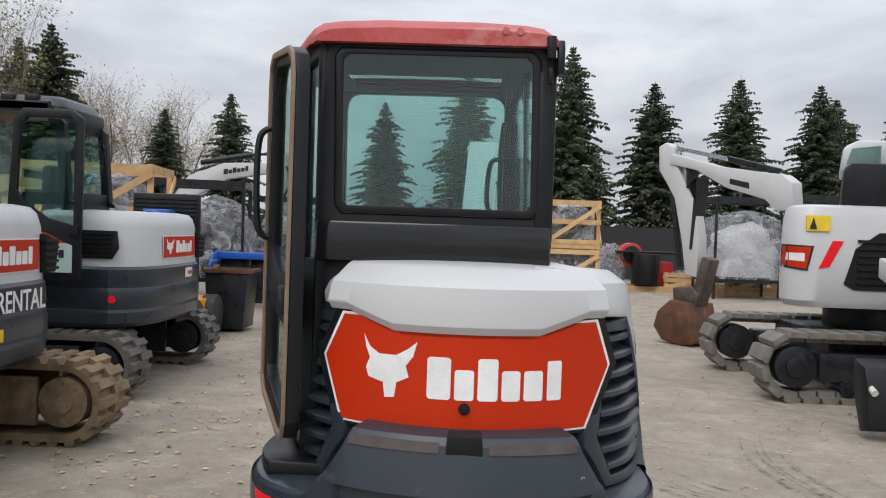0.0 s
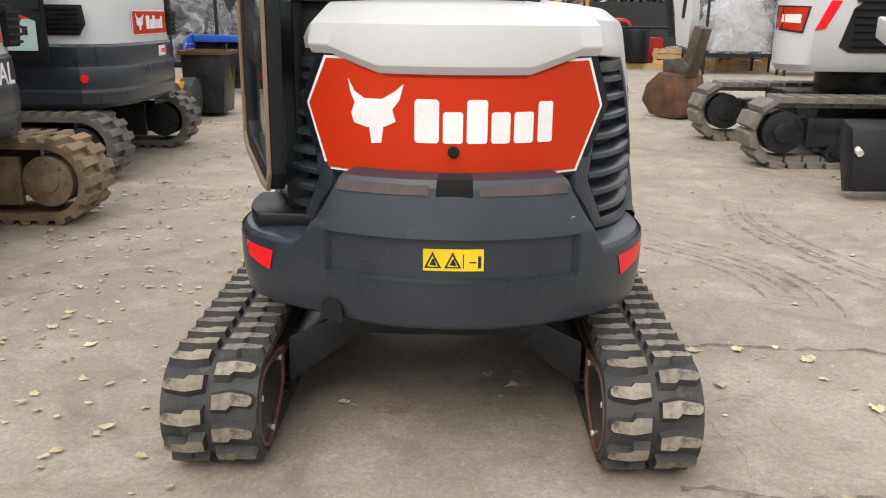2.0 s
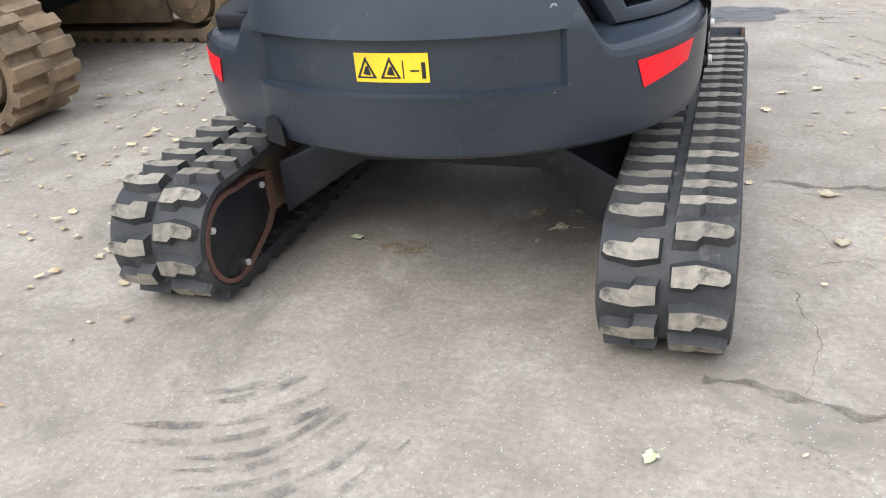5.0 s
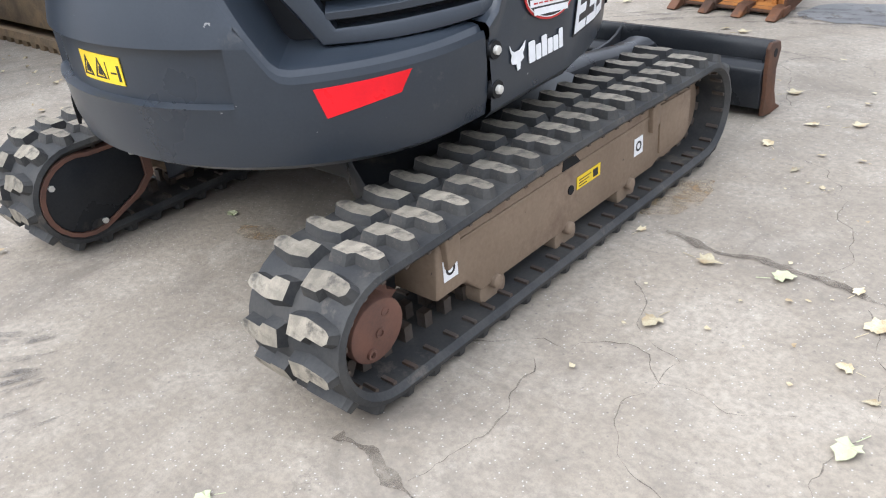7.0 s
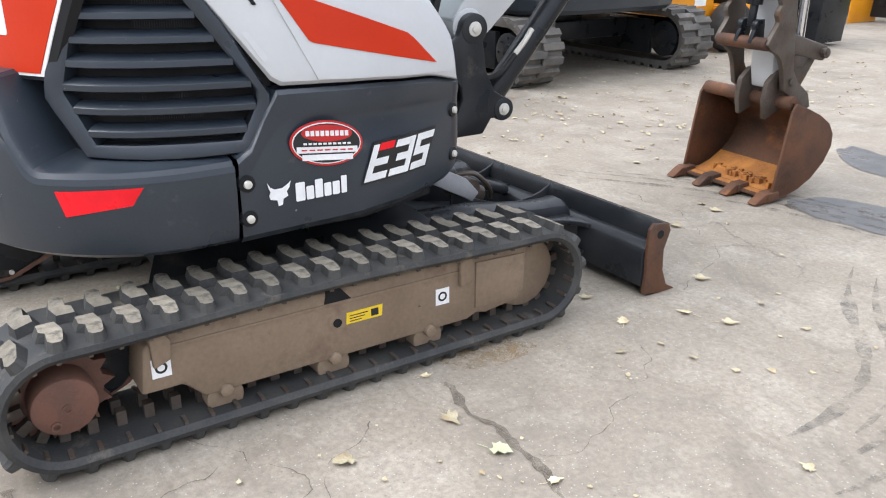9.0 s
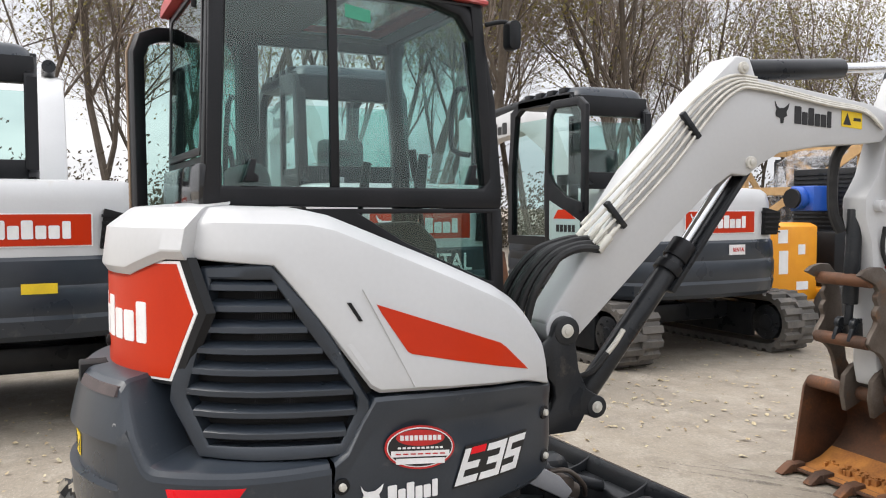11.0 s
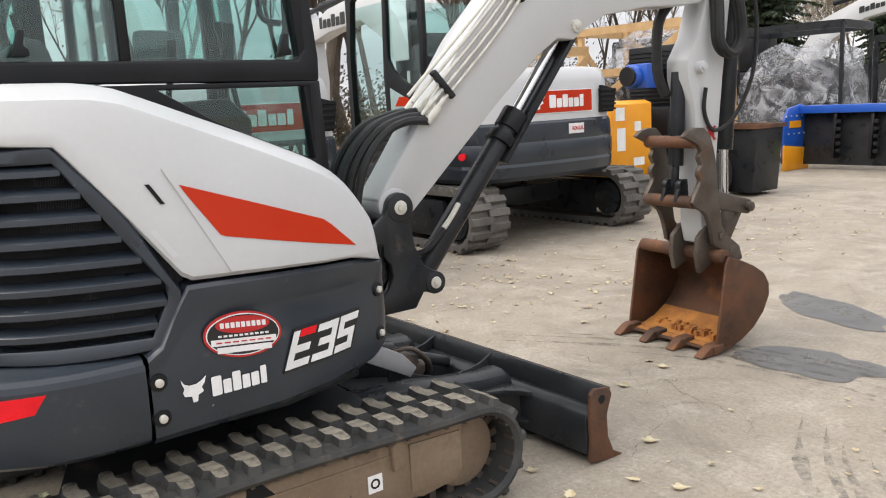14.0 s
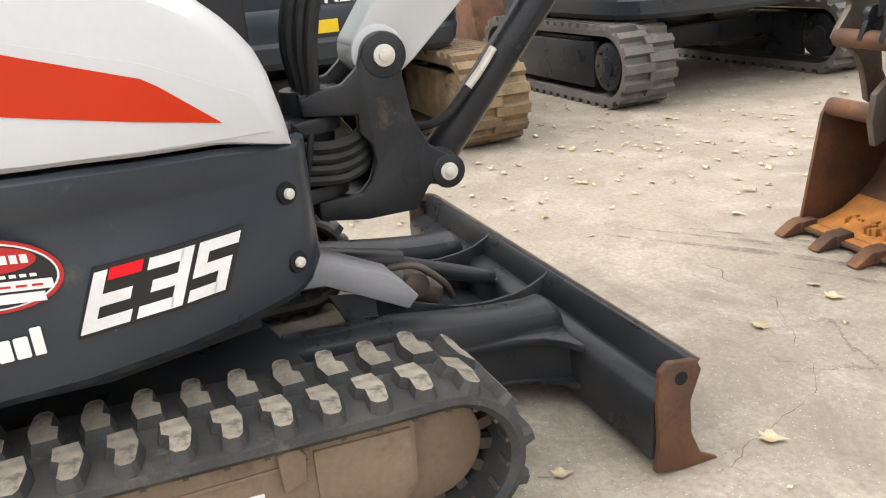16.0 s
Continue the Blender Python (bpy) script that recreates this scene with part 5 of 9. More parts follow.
door_part("door_lock", lambda b: box(b, 0.02, 0.42, 1.36, 0.045, 0.50, 1.46), M_STEEL_BLACK, "black door latch")

# ---- front of the excavator: swing post, boom, stick, thumb, bucket ----
SWING = radians(3.5)
BASE = Matrix.Translation((0.0, 4.40, 0)) @ Matrix.Rotation(-SWING, 4, "Z") @ Matrix.Translation((0, -4.40, 0))


def front_part(name, build, mat, label="", bevel=0.006, parent=None, smooth=40):
    bm = bmesh.new()
    build(bm)
    bmesh.ops.transform(bm, matrix=BASE, verts=bm.verts)
    return part(name, bm, mat, parent or ex, label, bevel=bevel, smooth=smooth)


def pin(y, z, half, r=0.028, parent=None, mat=None):
    def make(b):
        rod(b, (-half, y, z), (half, y, z), r, 16)
        rod(b, (half, y, z), (half + 0.006, y, z), r * 0.55, 12)
    return front_part("pin", make, mat or M_ZINC, "", 0.004, parent)


def plate_with_eyes(b, prof, eyes, x0, x1):
    prism(b, prof, x0, x1)
    for y, z, r in eyes:
        rod(b, (x0 - 0.004, y, z), (x1 + 0.004, y, z), r, 24)


SP = [(4.331, 1.00), (4.35, 1.055), (4.405, 1.09), (4.455, 1.05), (4.45, 0.965), (4.467, 0.853), (4.508, 0.767), (4.585, 0.72), (4.605, 0.68), (4.575, 0.635), (4.50, 0.655), (4.456, 0.587), (4.31, 0.583), (4.18, 0.60), (4.18, 0.655), (4.30, 0.66), (4.33, 0.69), (4.352, 0.74), (4.345, 0.79), (4.315, 0.83), (4.316, 0.876), (4.17, 0.89), (4.165, 0.93), (4.215, 0.955), (4.285, 0.962)]
for x0, x1 in ((0.10, 0.138), (-0.138, -0.10)):
    front_part("swing_plate", lambda b: plate_with_eyes(b, SP, [(4.405, 1.025, 0.062), (4.557, 0.684, 0.050)], x0, x1), M_STEEL_BLACK, "black cast swing post cheek", 0.007)
front_part("swing_post", lambda b: (rod(b, (0, 4.20, 0.60), (0, 4.20, 0.95), 0.070, 28), prism(b, [(-0.10, 4.18), (0.10, 4.18), (0.10, 4.44), (-0.10, 4.44)], 0.59, 0.645, "z"), prism(b, [(-0.10, 4.17), (0.10, 4.17), (0.10, 4.30), (-0.10, 4.30)], 0.895, 0.945, "z"), prism(b, [(-0.10, 4.37), (0.10, 4.37), (0.10, 4.43), (-0.10, 4.43)], 0.64, 0.95, "z")), M_STEEL_BLACK, "black swing post", 0.008)
pin(4.405, 1.025, 0.146, 0.030)
pin(4.557, 0.684, 0.146, 0.026)
bm = bmesh.new()
for z0, z1 in ((0.838, 0.885), (0.655, 0.70)):
    prism(bm, [(-0.20, 3.98), (0.20, 3.98), (0.17, 4.10), (0.115, 4.22), (0.07, 4.275), (-0.07, 4.275), (-0.115, 4.22), (-0.17, 4.10)], z0, z1, "z")
box(bm, -0.42, 3.90, 0.50, 0.40, 4.04, 0.98)
part("swing_mount", bm, M_STEEL_BLACK, ex, "black front frame with swing lugs", bevel=0.01)
for k in range(4):
    zz = 0.725 + 0.030 * k
    front_part("swing_hose", lambda b: tube(b, [(0.17 - 0.03 * k, 4.06, zz + 0.02), (0.155, 4.16, zz), (0.135, 4.26, zz - 0.01), (0.09, 4.33, zz + 0.01), (0.03, 4.36, zz + 0.05)], 0.017), M_HOSE, "black hydraulic hose through the swing post", 0)
front_part("hose_band", lambda b: tube(b, [(0.185, 4.14, 0.70), (0.19, 4.16, 0.78), (0.17, 4.18, 0.85)], 0.009), M_BLACK, "black hose tie", 0)

BOOM = [(4.325, 1.06), (4.36, 0.965), (4.44, 0.955), (4.50, 1.00), (4.97, 1.435), (5.20, 1.63), (5.32, 1.705), (5.42, 1.70), (5.50, 1.755), (5.62, 1.815), (5.90, 1.855), (6.18, 1.872), (6.30, 1.885), (6.36, 1.95), (6.34, 2.04), (6.22, 2.075), (5.80, 2.125), (5.46, 2.165), (5.42, 2.255), (5.34, 2.262), (5.26, 2.19), (5.16, 2.10), (4.80, 1.72)]
boom = front_part("boom", lambda b: prism(b, BOOM, -0.095, 0.095), M_WHITE, "white steel boom with grey lines clipped on", 0.012)
front_part("boom_foot", lambda b: rod(b, (-0.10, 4.40, 1.03), (0.10, 4.40, 1.03), 0.075, 24), M_WHITE, "", 0.006, boom)
pin(5.43, 1.763, 0.110, 0.030, boom)
pin(5.375, 2.205, 0.110, 0.028, boom)
for pl in mark_polys(5.70, 1.955, 0.24, 0.085):
    front_part("brand_block", lambda b: prism(b, [(y, z - (y - 5.75) * 0.06) for y, z in pl], 0.0965, 0.099), M_DECALK, "black letter-sized block", 0, boom, 0)
front_part("badge", lambda b: [prism(b, q, 0.0965, 0.099) for q in badge_polys(5.575, 1.955, 0.09, 0.105)], M_DECALK, "black two-pointed badge", 0, boom, 0)
front_part("warning_label", lambda b: prism(b, [(6.01, 1.955), (6.15, 1.945), (6.15, 2.025), (6.01, 2.035)], 0.0965, 0.098), M_YELLOW, "yellow warning label", 0, boom, 0)
front_part("label_print", lambda b: (prism(b, [(6.02, 1.965), (6.075, 1.962), (6.047, 2.022)], 0.0985, 0.0995), prism(b, [(6.09, 1.985), (6.14, 1.982), (6.14, 1.998), (6.09, 2.0)], 0.0985, 0.0995)), M_DECALK, "", 0, boom, 0)
# lift cylinder under the boom
front_part("lift_cylinder", lambda b: (rod(b, (0, 4.557, 0.684), (0, 5.115, 1.36), 0.052, 20), rod(b, (-0.06, 4.557, 0.684), (0.06, 4.557, 0.684), 0.055, 16)), M_STEEL_BLACK, "black lift cylinder", 0.004)
lc = front_part("cylinder_gland", lambda b: rod(b, (0, 5.07, 1.305), (0, 5.13, 1.38), 0.062, 20), M_BLACK, "", 0.004)
front_part("lift_rod", lambda b: rod(b, (0, 5.10, 1.345), (0, 5.40, 1.73), 0.027, 16), M_CHROME, "chromed cylinder rod", 0)
front_part("rod_guard", lambda b: (prism(b, [(5.010, 1.166), (5.030, 1.150), (5.470, 1.715), (5.450, 1.731)], -0.060, 0.060), prism(b, [(4.985, 1.178), (5.030, 1.150), (5.470, 1.715), (5.425, 1.745)], -0.066, -0.056)), M_STEEL_BLACK, "black rod guard plate", 0.006)
front_part("hose_fitting", lambda b: tube(b, [(0.062, 4.66, 0.90), (0.066, 4.70, 0.945), (0.062, 4.745, 1.0)], 0.012), M_ZINC, "zinc hose fitting", 0)
front_part("cylinder_hose", lambda b: tube(b, [(0.062, 4.66, 0.90), (0.055, 4.58, 0.82), (0.02, 4.50, 0.80), (0.0, 4.44, 0.84)], 0.013), M_HOSE, "black cylinder hose", 0)
front_part("rod_clamp", lambda b: rod(b, (0, 5.02, 1.245), (0, 5.05, 1.282), 0.068, 18), M_BLACK, "", 0.004)
# stick cylinder over the boom
front_part("stick_cylinder", lambda b: (rod(b, (0, 5.375, 2.205), (0, 6.10, 2.262), 0.052, 20), rod(b, (-0.05, 5.375, 2.205), (0.05, 5.375, 2.205), 0.05, 16)), M_STEEL_BLACK, "black stick cylinder", 0.004)
front_part("stick_rod", lambda b: rod(b, (0, 6.08, 2.26), (0, 6.63, 2.305), 0.028, 16), M_CHROME, "chromed cylinder rod", 0)
# hydraulic lines along the boom, and the bundle of hoses at its foot
for k in range(5):
    x = 0.112 - 0.004 * k
    d = 0.030 * k
    front_part("steel_line", lambda b: tube(b, [(x, 4.57 - 0.6 * d, 1.37 + 0.9 * d), (x, 4.95 - 0.7 * d, 1.72 + 0.8 * d), (x, 5.17 - 0.5 * d, 1.965 + 0.75 * d), (x, 5.32 - 0.2 * d, 2.09 + 0.6 * d), (x, 5.46, 2.11 + 0.45 * d)] + ([(x, 5.9, 2.055 + 0.35 * d), (x, 6.15, 2.03 + 0.3 * d), (x, 6.28, 1.95 + 0.3 * d)] if k < 3 else []), 0.0078, 6), M_ZINC, "grey painted steel hydraulic line", 0, boom)
for k in range(6):
    x = 0.125 - 0.035 * k
    d = 0.022 * (k % 3)
    front_part("boom_hose", lambda b: tube(b, [(x, 4.58, 1.37 + d), (x + 0.012 * (k % 2), 4.47, 1.375 + 0.6 * d), (x + 0.018 * (k % 3), 4.36 - d, 1.33 + 0.5 * d), (x + 0.01, 4.26 - d, 1.22), (x, 4.22 - d, 1.08), (x * 0.9, 4.21 - 0.5 * d, 0.95), (x * 0.8, 4.20, 0.85)], 0.0175), M_HOSE, "thick black hydraulic hose", 0)
for k in range(6):
    x = 0.125 - 0.035 * k
    d = 0.022 * (k % 3)
    front_part("hose_ferrule", lambda b: (rod(b, (x, 4.565, 1.362 + d), (x, 4.625, 1.425 + d), 0.0195, 12), rod(b, (x, 4.62, 1.42 + d), (x, 4.66, 1.462 + d), 0.012, 8)), M_ZINC, "zinc hose ferrule", 0.002)
for yy, zz in ((4.69, 1.46), (5.09, 1.865)):
    front_part("line_clamp", lambda b: prism(b, [(yy - 0.085, zz + 0.105), (yy - 0.065, zz + 0.122), (yy + 0.032, zz + 0.012), (yy + 0.012, zz - 0.005)], 0.095, 0.124), M_STEEL_BLACK, "black line clamp", 0.004, boom)
# stick
STICK = [(6.50, 2.245), (6.585, 2.235), (6.60, 2.12), (6.56, 1.95), (6.50, 1.50), (6.455, 1.10), (6.435, 0.70), (6.40, 0.60), (6.35, 0.60), (6.325, 0.70), (6.29, 1.15), (6.27, 1.36), (6.22, 1.50), (6.22, 1.60), (6.30, 1.72), (6.36, 1.90), (6.42, 2.08)]
stick = front_part("stick", lambda b: prism(b, STICK, -0.075, 0.075), M_WHITE, "white steel stick", 0.012)
front_part("stick_head", lambda b: (plate_with_eyes(b, [(6.54, 2.34), (6.63, 2.36), (6.70, 2.32), (6.66, 2.20), (6.60, 2.05), (6.44, 2.03), (6.46, 2.10)], [(6.63, 2.305, 0.055)], 0.04, 0.085), plate_with_eyes(b, [(6.54, 2.34), (6.63, 2.36), (6.70, 2.32), (6.66, 2.20), (6.60, 2.05), (6.44, 2.03), (6.46, 2.10)], [(6.63, 2.305, 0.055)], -0.085, -0.04)), M_STEEL_BLACK, "black stick head plates", 0.006)
pin(6.63, 2.305, 0.095, 0.03)
pin(6.505, 2.01, 0.115, 0.03)
pin(6.30, 1.557, 0.115, 0.032, stick, M_WHITE)
front_part("red_mark", lambda b: (prism(b, [(6.36, 1.17), (6.375, 1.165), (6.44, 1.24), (6.425, 1.245)], 0.0765, 0.078), prism(b, [(6.36, 1.24), (6.375, 1.245), (6.44, 1.17), (6.425, 1.165)], 0.0765, 0.078), prism(b, [(6.375, 1.195), (6.425, 1.19), (6.425, 1.215), (6.375, 1.22)], 0.078, 0.079)), M_RED, "dark red crossed sticker", 0, stick, 0)
front_part("bucket_cylinder", lambda b: (rod(b, (0, 6.66, 1.88), (0, 6.60, 1.10), 0.050, 20), rod(b, (-0.05, 6.66, 1.90), (0.05, 6.66, 1.90), 0.05, 14)), M_STEEL_BLACK, "black bucket cylinder", 0.004)
front_part("bucket_rod", lambda b: rod(b, (0, 6.60, 1.12), (0, 6.60, 0.80), 0.026, 14), M_CHROME, "chromed rod", 0)
front_part("link_arm", lambda b: (prism(b, [(6.36, 0.86), (6.40, 0.90), (6.72, 0.81), (6.74, 0.76), (6.70, 0.73), (6.36, 0.80)], -0.10, -0.07), prism(b, [(6.36, 0.86), (6.40, 0.90), (6.72, 0.81), (6.74, 0.76), (6.70, 0.73), (6.36, 0.80)], 0.07, 0.10), prism(b, [(6.68, 0.80), (6.72, 0.76), (6.56, 0.52), (6.50, 0.56)], -0.05, 0.05)), M_WORN, "worn steel bucket link", 0.008)
pin(6.69, 0.775, 0.125, 0.028, None, M_WORN)
pin(6.395, 0.647, 0.15, 0.032, None, M_WORN)
for x0, z1 in ((0.115, 2.0), (0.09, 1.95)):
    front_part("stick_hose", lambda b: tube(b, [(x0, 6.44, 2.03), (x0 + 0.05, 6.50, 1.92), (x0 + 0.05, 6.54, 1.70), (x0 + 0.05, 6.46, 1.62), (x0 + 0.04, 6.38, 1.68), (x0 + 0.02, 6.39, 1.86), (x0, 6.40, z1)], 0.026), M_HOSE, "black sleeved hose loop", 0)
front_part("thin_hose", lambda b: tube(b, [(0.12, 6.54, 2.05), (0.15, 6.66, 1.9), (0.15, 6.66, 1.55), (0.12, 6.55, 1.30), (0.10, 6.40, 1.22), (0.09, 6.33, 1.32), (0.10, 6.33, 1.45)], 0.011), M_HOSE, "thin black hose", 0)
front_part("hanging_hose", lambda b: tube(b, [(-0.05, 6.25, 1.92), (-0.08, 6.17, 1.80), (-0.08, 6.16, 1.55), (-0.06, 6.20, 1.42)], 0.028), M_HOSE, "black sleeved hose", 0)
# thumb with its cylinder
front_part("thumb_cylinder", lambda b: (rod(b, (-0.015, 6.25, 1.54), (-0.015, 6.225, 1.04), 0.040, 16), rod(b, (-0.015, 6.225, 1.06), (-0.015, 6.215, 0.93), 0.022, 12)), M_STEEL_BLACK, "dark thumb cylinder", 0.004)
TH = [(6.10, 1.205), (6.14, 1.232), (6.20, 1.246), (6.26, 1.243), (6.31, 1.195), (6.335, 1.13), (6.353, 1.066), (6.366, 0.96), (6.375, 0.865), (6.404, 0.709), (6.45, 0.635), (6.44, 0.59), (6.395, 0.572), (6.345, 0.60), (6.330, 0.66), (6.312, 0.719), (6.285, 0.770), (6.25, 0.800), (6.196, 0.822), (6.170, 0.85), (6.189, 0.890), (6.228, 0.945), (6.234, 0.965), (6.216, 0.995), (6.219, 1.02), (6.242, 1.045), (6.224, 1.075), (6.222, 1.095), (6.240, 1.120), (6.215, 1.155), (6.17, 1.175)]
thumb = front_part("thumb", lambda b: prism(b, TH, 0.118, 0.15), M_WORN, "worn brown steel thumb", 0.005)
front_part("thumb_plate", lambda b: prism(b, TH, -0.215, -0.183), M_WORN, "", 0.005, thumb)
for yy, zz in ((6.205, 1.170), (6.198, 0.850)):
    front_part("thumb_bar", lambda b: rod(b, (-0.20, yy, zz), (0.13, yy, zz), 0.034, 14), M_RUST, "rusty cross bar", 0.003, thumb)
for x0 in (-0.075, 0.02):
    front_part("thumb_lug", lambda b: plate_with_eyes(b, [(6.16, 0.85), (6.20, 0.96), (6.25, 0.97), (6.26, 0.86)], [(6.215, 0.935, 0.035)], x0, x0 + 0.025), M_STEEL_BLACK, "black cylinder lug", 0.004, thumb)

# bucket: curled shell with side plates, ears, lip and teeth
BK = Matrix.Translation((-0.01, 6.33, 0)) @ Matrix.Rotation(radians(-5.0), 4, "Z")
bucket = thing("digging_bucket", "rust-brown steel digging bucket resting on the ground", "bucket", (0.05, 6.45, 0))


def bucket_part(name, build, mat, label="", bevel=0.005, parent=None):
    bm = bmesh.new()
    build(bm)
    bmesh.ops.transform(bm, matrix=BK, verts=bm.verts)
    return part(name, bm, mat, parent or bucket, label, bevel=bevel)


SHELL = [(0.0, 0.030), (0.08, 0.028), (0.17, 0.052), (0.27, 0.105), (0.355, 0.185), (0.402, 0.275), (0.398, 0.345), (0.355, 0.410), (0.27, 0.462), (0.17, 0.505), (0.07, 0.540)]


def shell(b):
    rows = []
    for off in (0.0, 0.018):
        for p in (SHELL if off == 0 else SHELL[::-1]):
            c = Vector((0.17, 0.27))
            v = Vector(p)
            d = (v - c).normalized()
            q = v - d * off
            rows.append([(x, q.x, q.y) for x in (-0.325, -0.11, 0.11, 0.325)])
    rows.append(rows[0])
    grid(b, rows)
    bmesh.ops.remove_doubles(b, verts=b.verts, dist=1e-5)


bucket_part("shell", shell, [M_RUST], "rusty curved bucket shell", 0)
SIDEP = [(-0.03, 0.03)] + SHELL[1:] + [(0.045, 0.50), (0.01, 0.28)]
for x0 in (-0.343, 0.325):
    bucket_part("side_plate", lambda b: prism(b, SIDEP, x0, x0 + 0.018), M_RUST, "rusty side plate", 0.005)
bucket_part("cutting_lip", lambda b: prism(b, [(-0.05, 0.022), (-0.05, 0.038), (0.10, 0.036), (0.10, 0.022)], -0.345, 0.345), M_RUST, "worn cutting edge", 0.004)
bucket_part("rust_floor", lambda b: prism(b, [(-0.03, 0.041), (0.08, 0.050), (0.16, 0.076), (0.25, 0.130), (0.255, 0.126), (0.165, 0.070), (0.08, 0.044), (-0.03, 0.036)], -0.31, 0.31), M_RUSTO, "bright orange rust inside the bucket", 0)
for k in range(4):
    x = -0.315 + k * 0.21
    bucket_part("tooth", lambda b: (prism(b, [(-0.04, 0.062), (-0.04, 0.012), (-0.14, 0.002), (-0.152, 0.010), (-0.08, 0.058)], x - 0.030, x + 0.030), prism(b, [(0.02, 0.066), (0.02, 0.02), (-0.06, 0.010), (-0.06, 0.062)], x - 0.038, x + 0.038)), M_RUST, "worn bucket tooth", 0.006)
for x in (0.005, 0.185):
    bucket_part("bucket_ear", lambda b: plate_with_eyes(b, [(-0.02, 0.44), (-0.045, 0.54), (-0.035, 0.64), (0.03, 0.70), (0.10, 0.71), (0.16, 0.66), (0.30, 0.56), (0.33, 0.48), (0.27, 0.46), (0.12, 0.50)], [(0.07, 0.645, 0.05), (0.25, 0.53, 0.04)], x, x + 0.034), M_WORN, "thick worn ear plate", 0.008)
bucket_part("cross_tube", lambda b: rod(b, (-0.31, 0.075, 0.535), (0.31, 0.075, 0.535), 0.038, 16), M_RUST, "rusty top tube", 0.004)
bm = bmesh.new()
rng = random.Random(4)
for k in range(70):
    x, y = rng.gauss(0.02, 0.11), rng.gauss(0.11, 0.03)
    s = rng.uniform(0.004, 0.013)
    box(bm, x - s, y - s, 0.045, x + s, y + s, 0.066 + s * 1.2, Matrix.Rotation(rng.uniform(-0.05, 0.05), 4, "X"))
bmesh.ops.transform(bm, matrix=BK, verts=bm.verts)
tagged(part("loose_soil", bm, M_RUSTO, bucket, "dry soil crumbs", smooth=0), kind="stuff")

# ---- dozer blade ----
bx0, bx1 = -0.95, 0.815
blade = thing("dozer_blade", "black dozer blade with rusty worn end plates resting on the ground", "blade", (-0.06, 4.85, 0))
bm = bmesh.new()
prism(bm, [(4.885, 0.296), (4.862, 0.262), (4.852, 0.20), (4.858, 0.10), (4.90, 0.022), (4.935, 0.0), (4.905, 0.0), (4.875, 0.028), (4.836, 0.10), (4.830, 0.20), (4.842, 0.265), (4.866, 0.302)], bx0, bx1)
part("blade_plate", bm, M_STEEL_BLACK, blade, "black curved blade plate", bevel=0.004)
bm = bmesh.new()
prism(bm, [(4.765, 0.042), (4.838, 0.036), (4.838, 0.226), (4.80, 0.222), (4.772, 0.205), (4.762, 0.185)], bx0 + 0.008, bx1 - 0.008)
part("back_channel", bm, M_STEEL_BLACK, blade, "scuffed black box channel", bevel=0.006)
bm = bmesh.new()
prism(bm, [(4.885, 0.300), (4.90, 0.292), (4.88, 0.27), (4.868, 0.276)], bx0, bx1)
part("worn_edge", bm, M_WORN, blade, "worn brown top edge")
for x in (bx0 - 0.012, bx1 - 0.006):
    bm = bmesh.new()
    prism(bm, [(4.765, 0.015), (4.775, 0.10), (4.77, 0.20), (4.775, 0.292), (4.80, 0.312), (4.88, 0.30), (4.895, 0.27), (4.865, 0.19), (4.87, 0.10), (4.90, 0.03), (4.955, -0.0), (4.85, -0.0)], x, x + 0.018)
    ep = part("end_plate", bm, M_RUST, blade, "rust-brown end plate", bevel=0.004)
    # closed near-black plug paints the shade of the lifting hole
    bm = bmesh.new()
    rod(bm, (x - 0.002, 4.835, 0.262), (x + 0.0195, 4.835, 0.262), 0.018, 12)
    part("lifting_hole", bm, M_SHADE_BLACK, ep)
BCX = -0.11
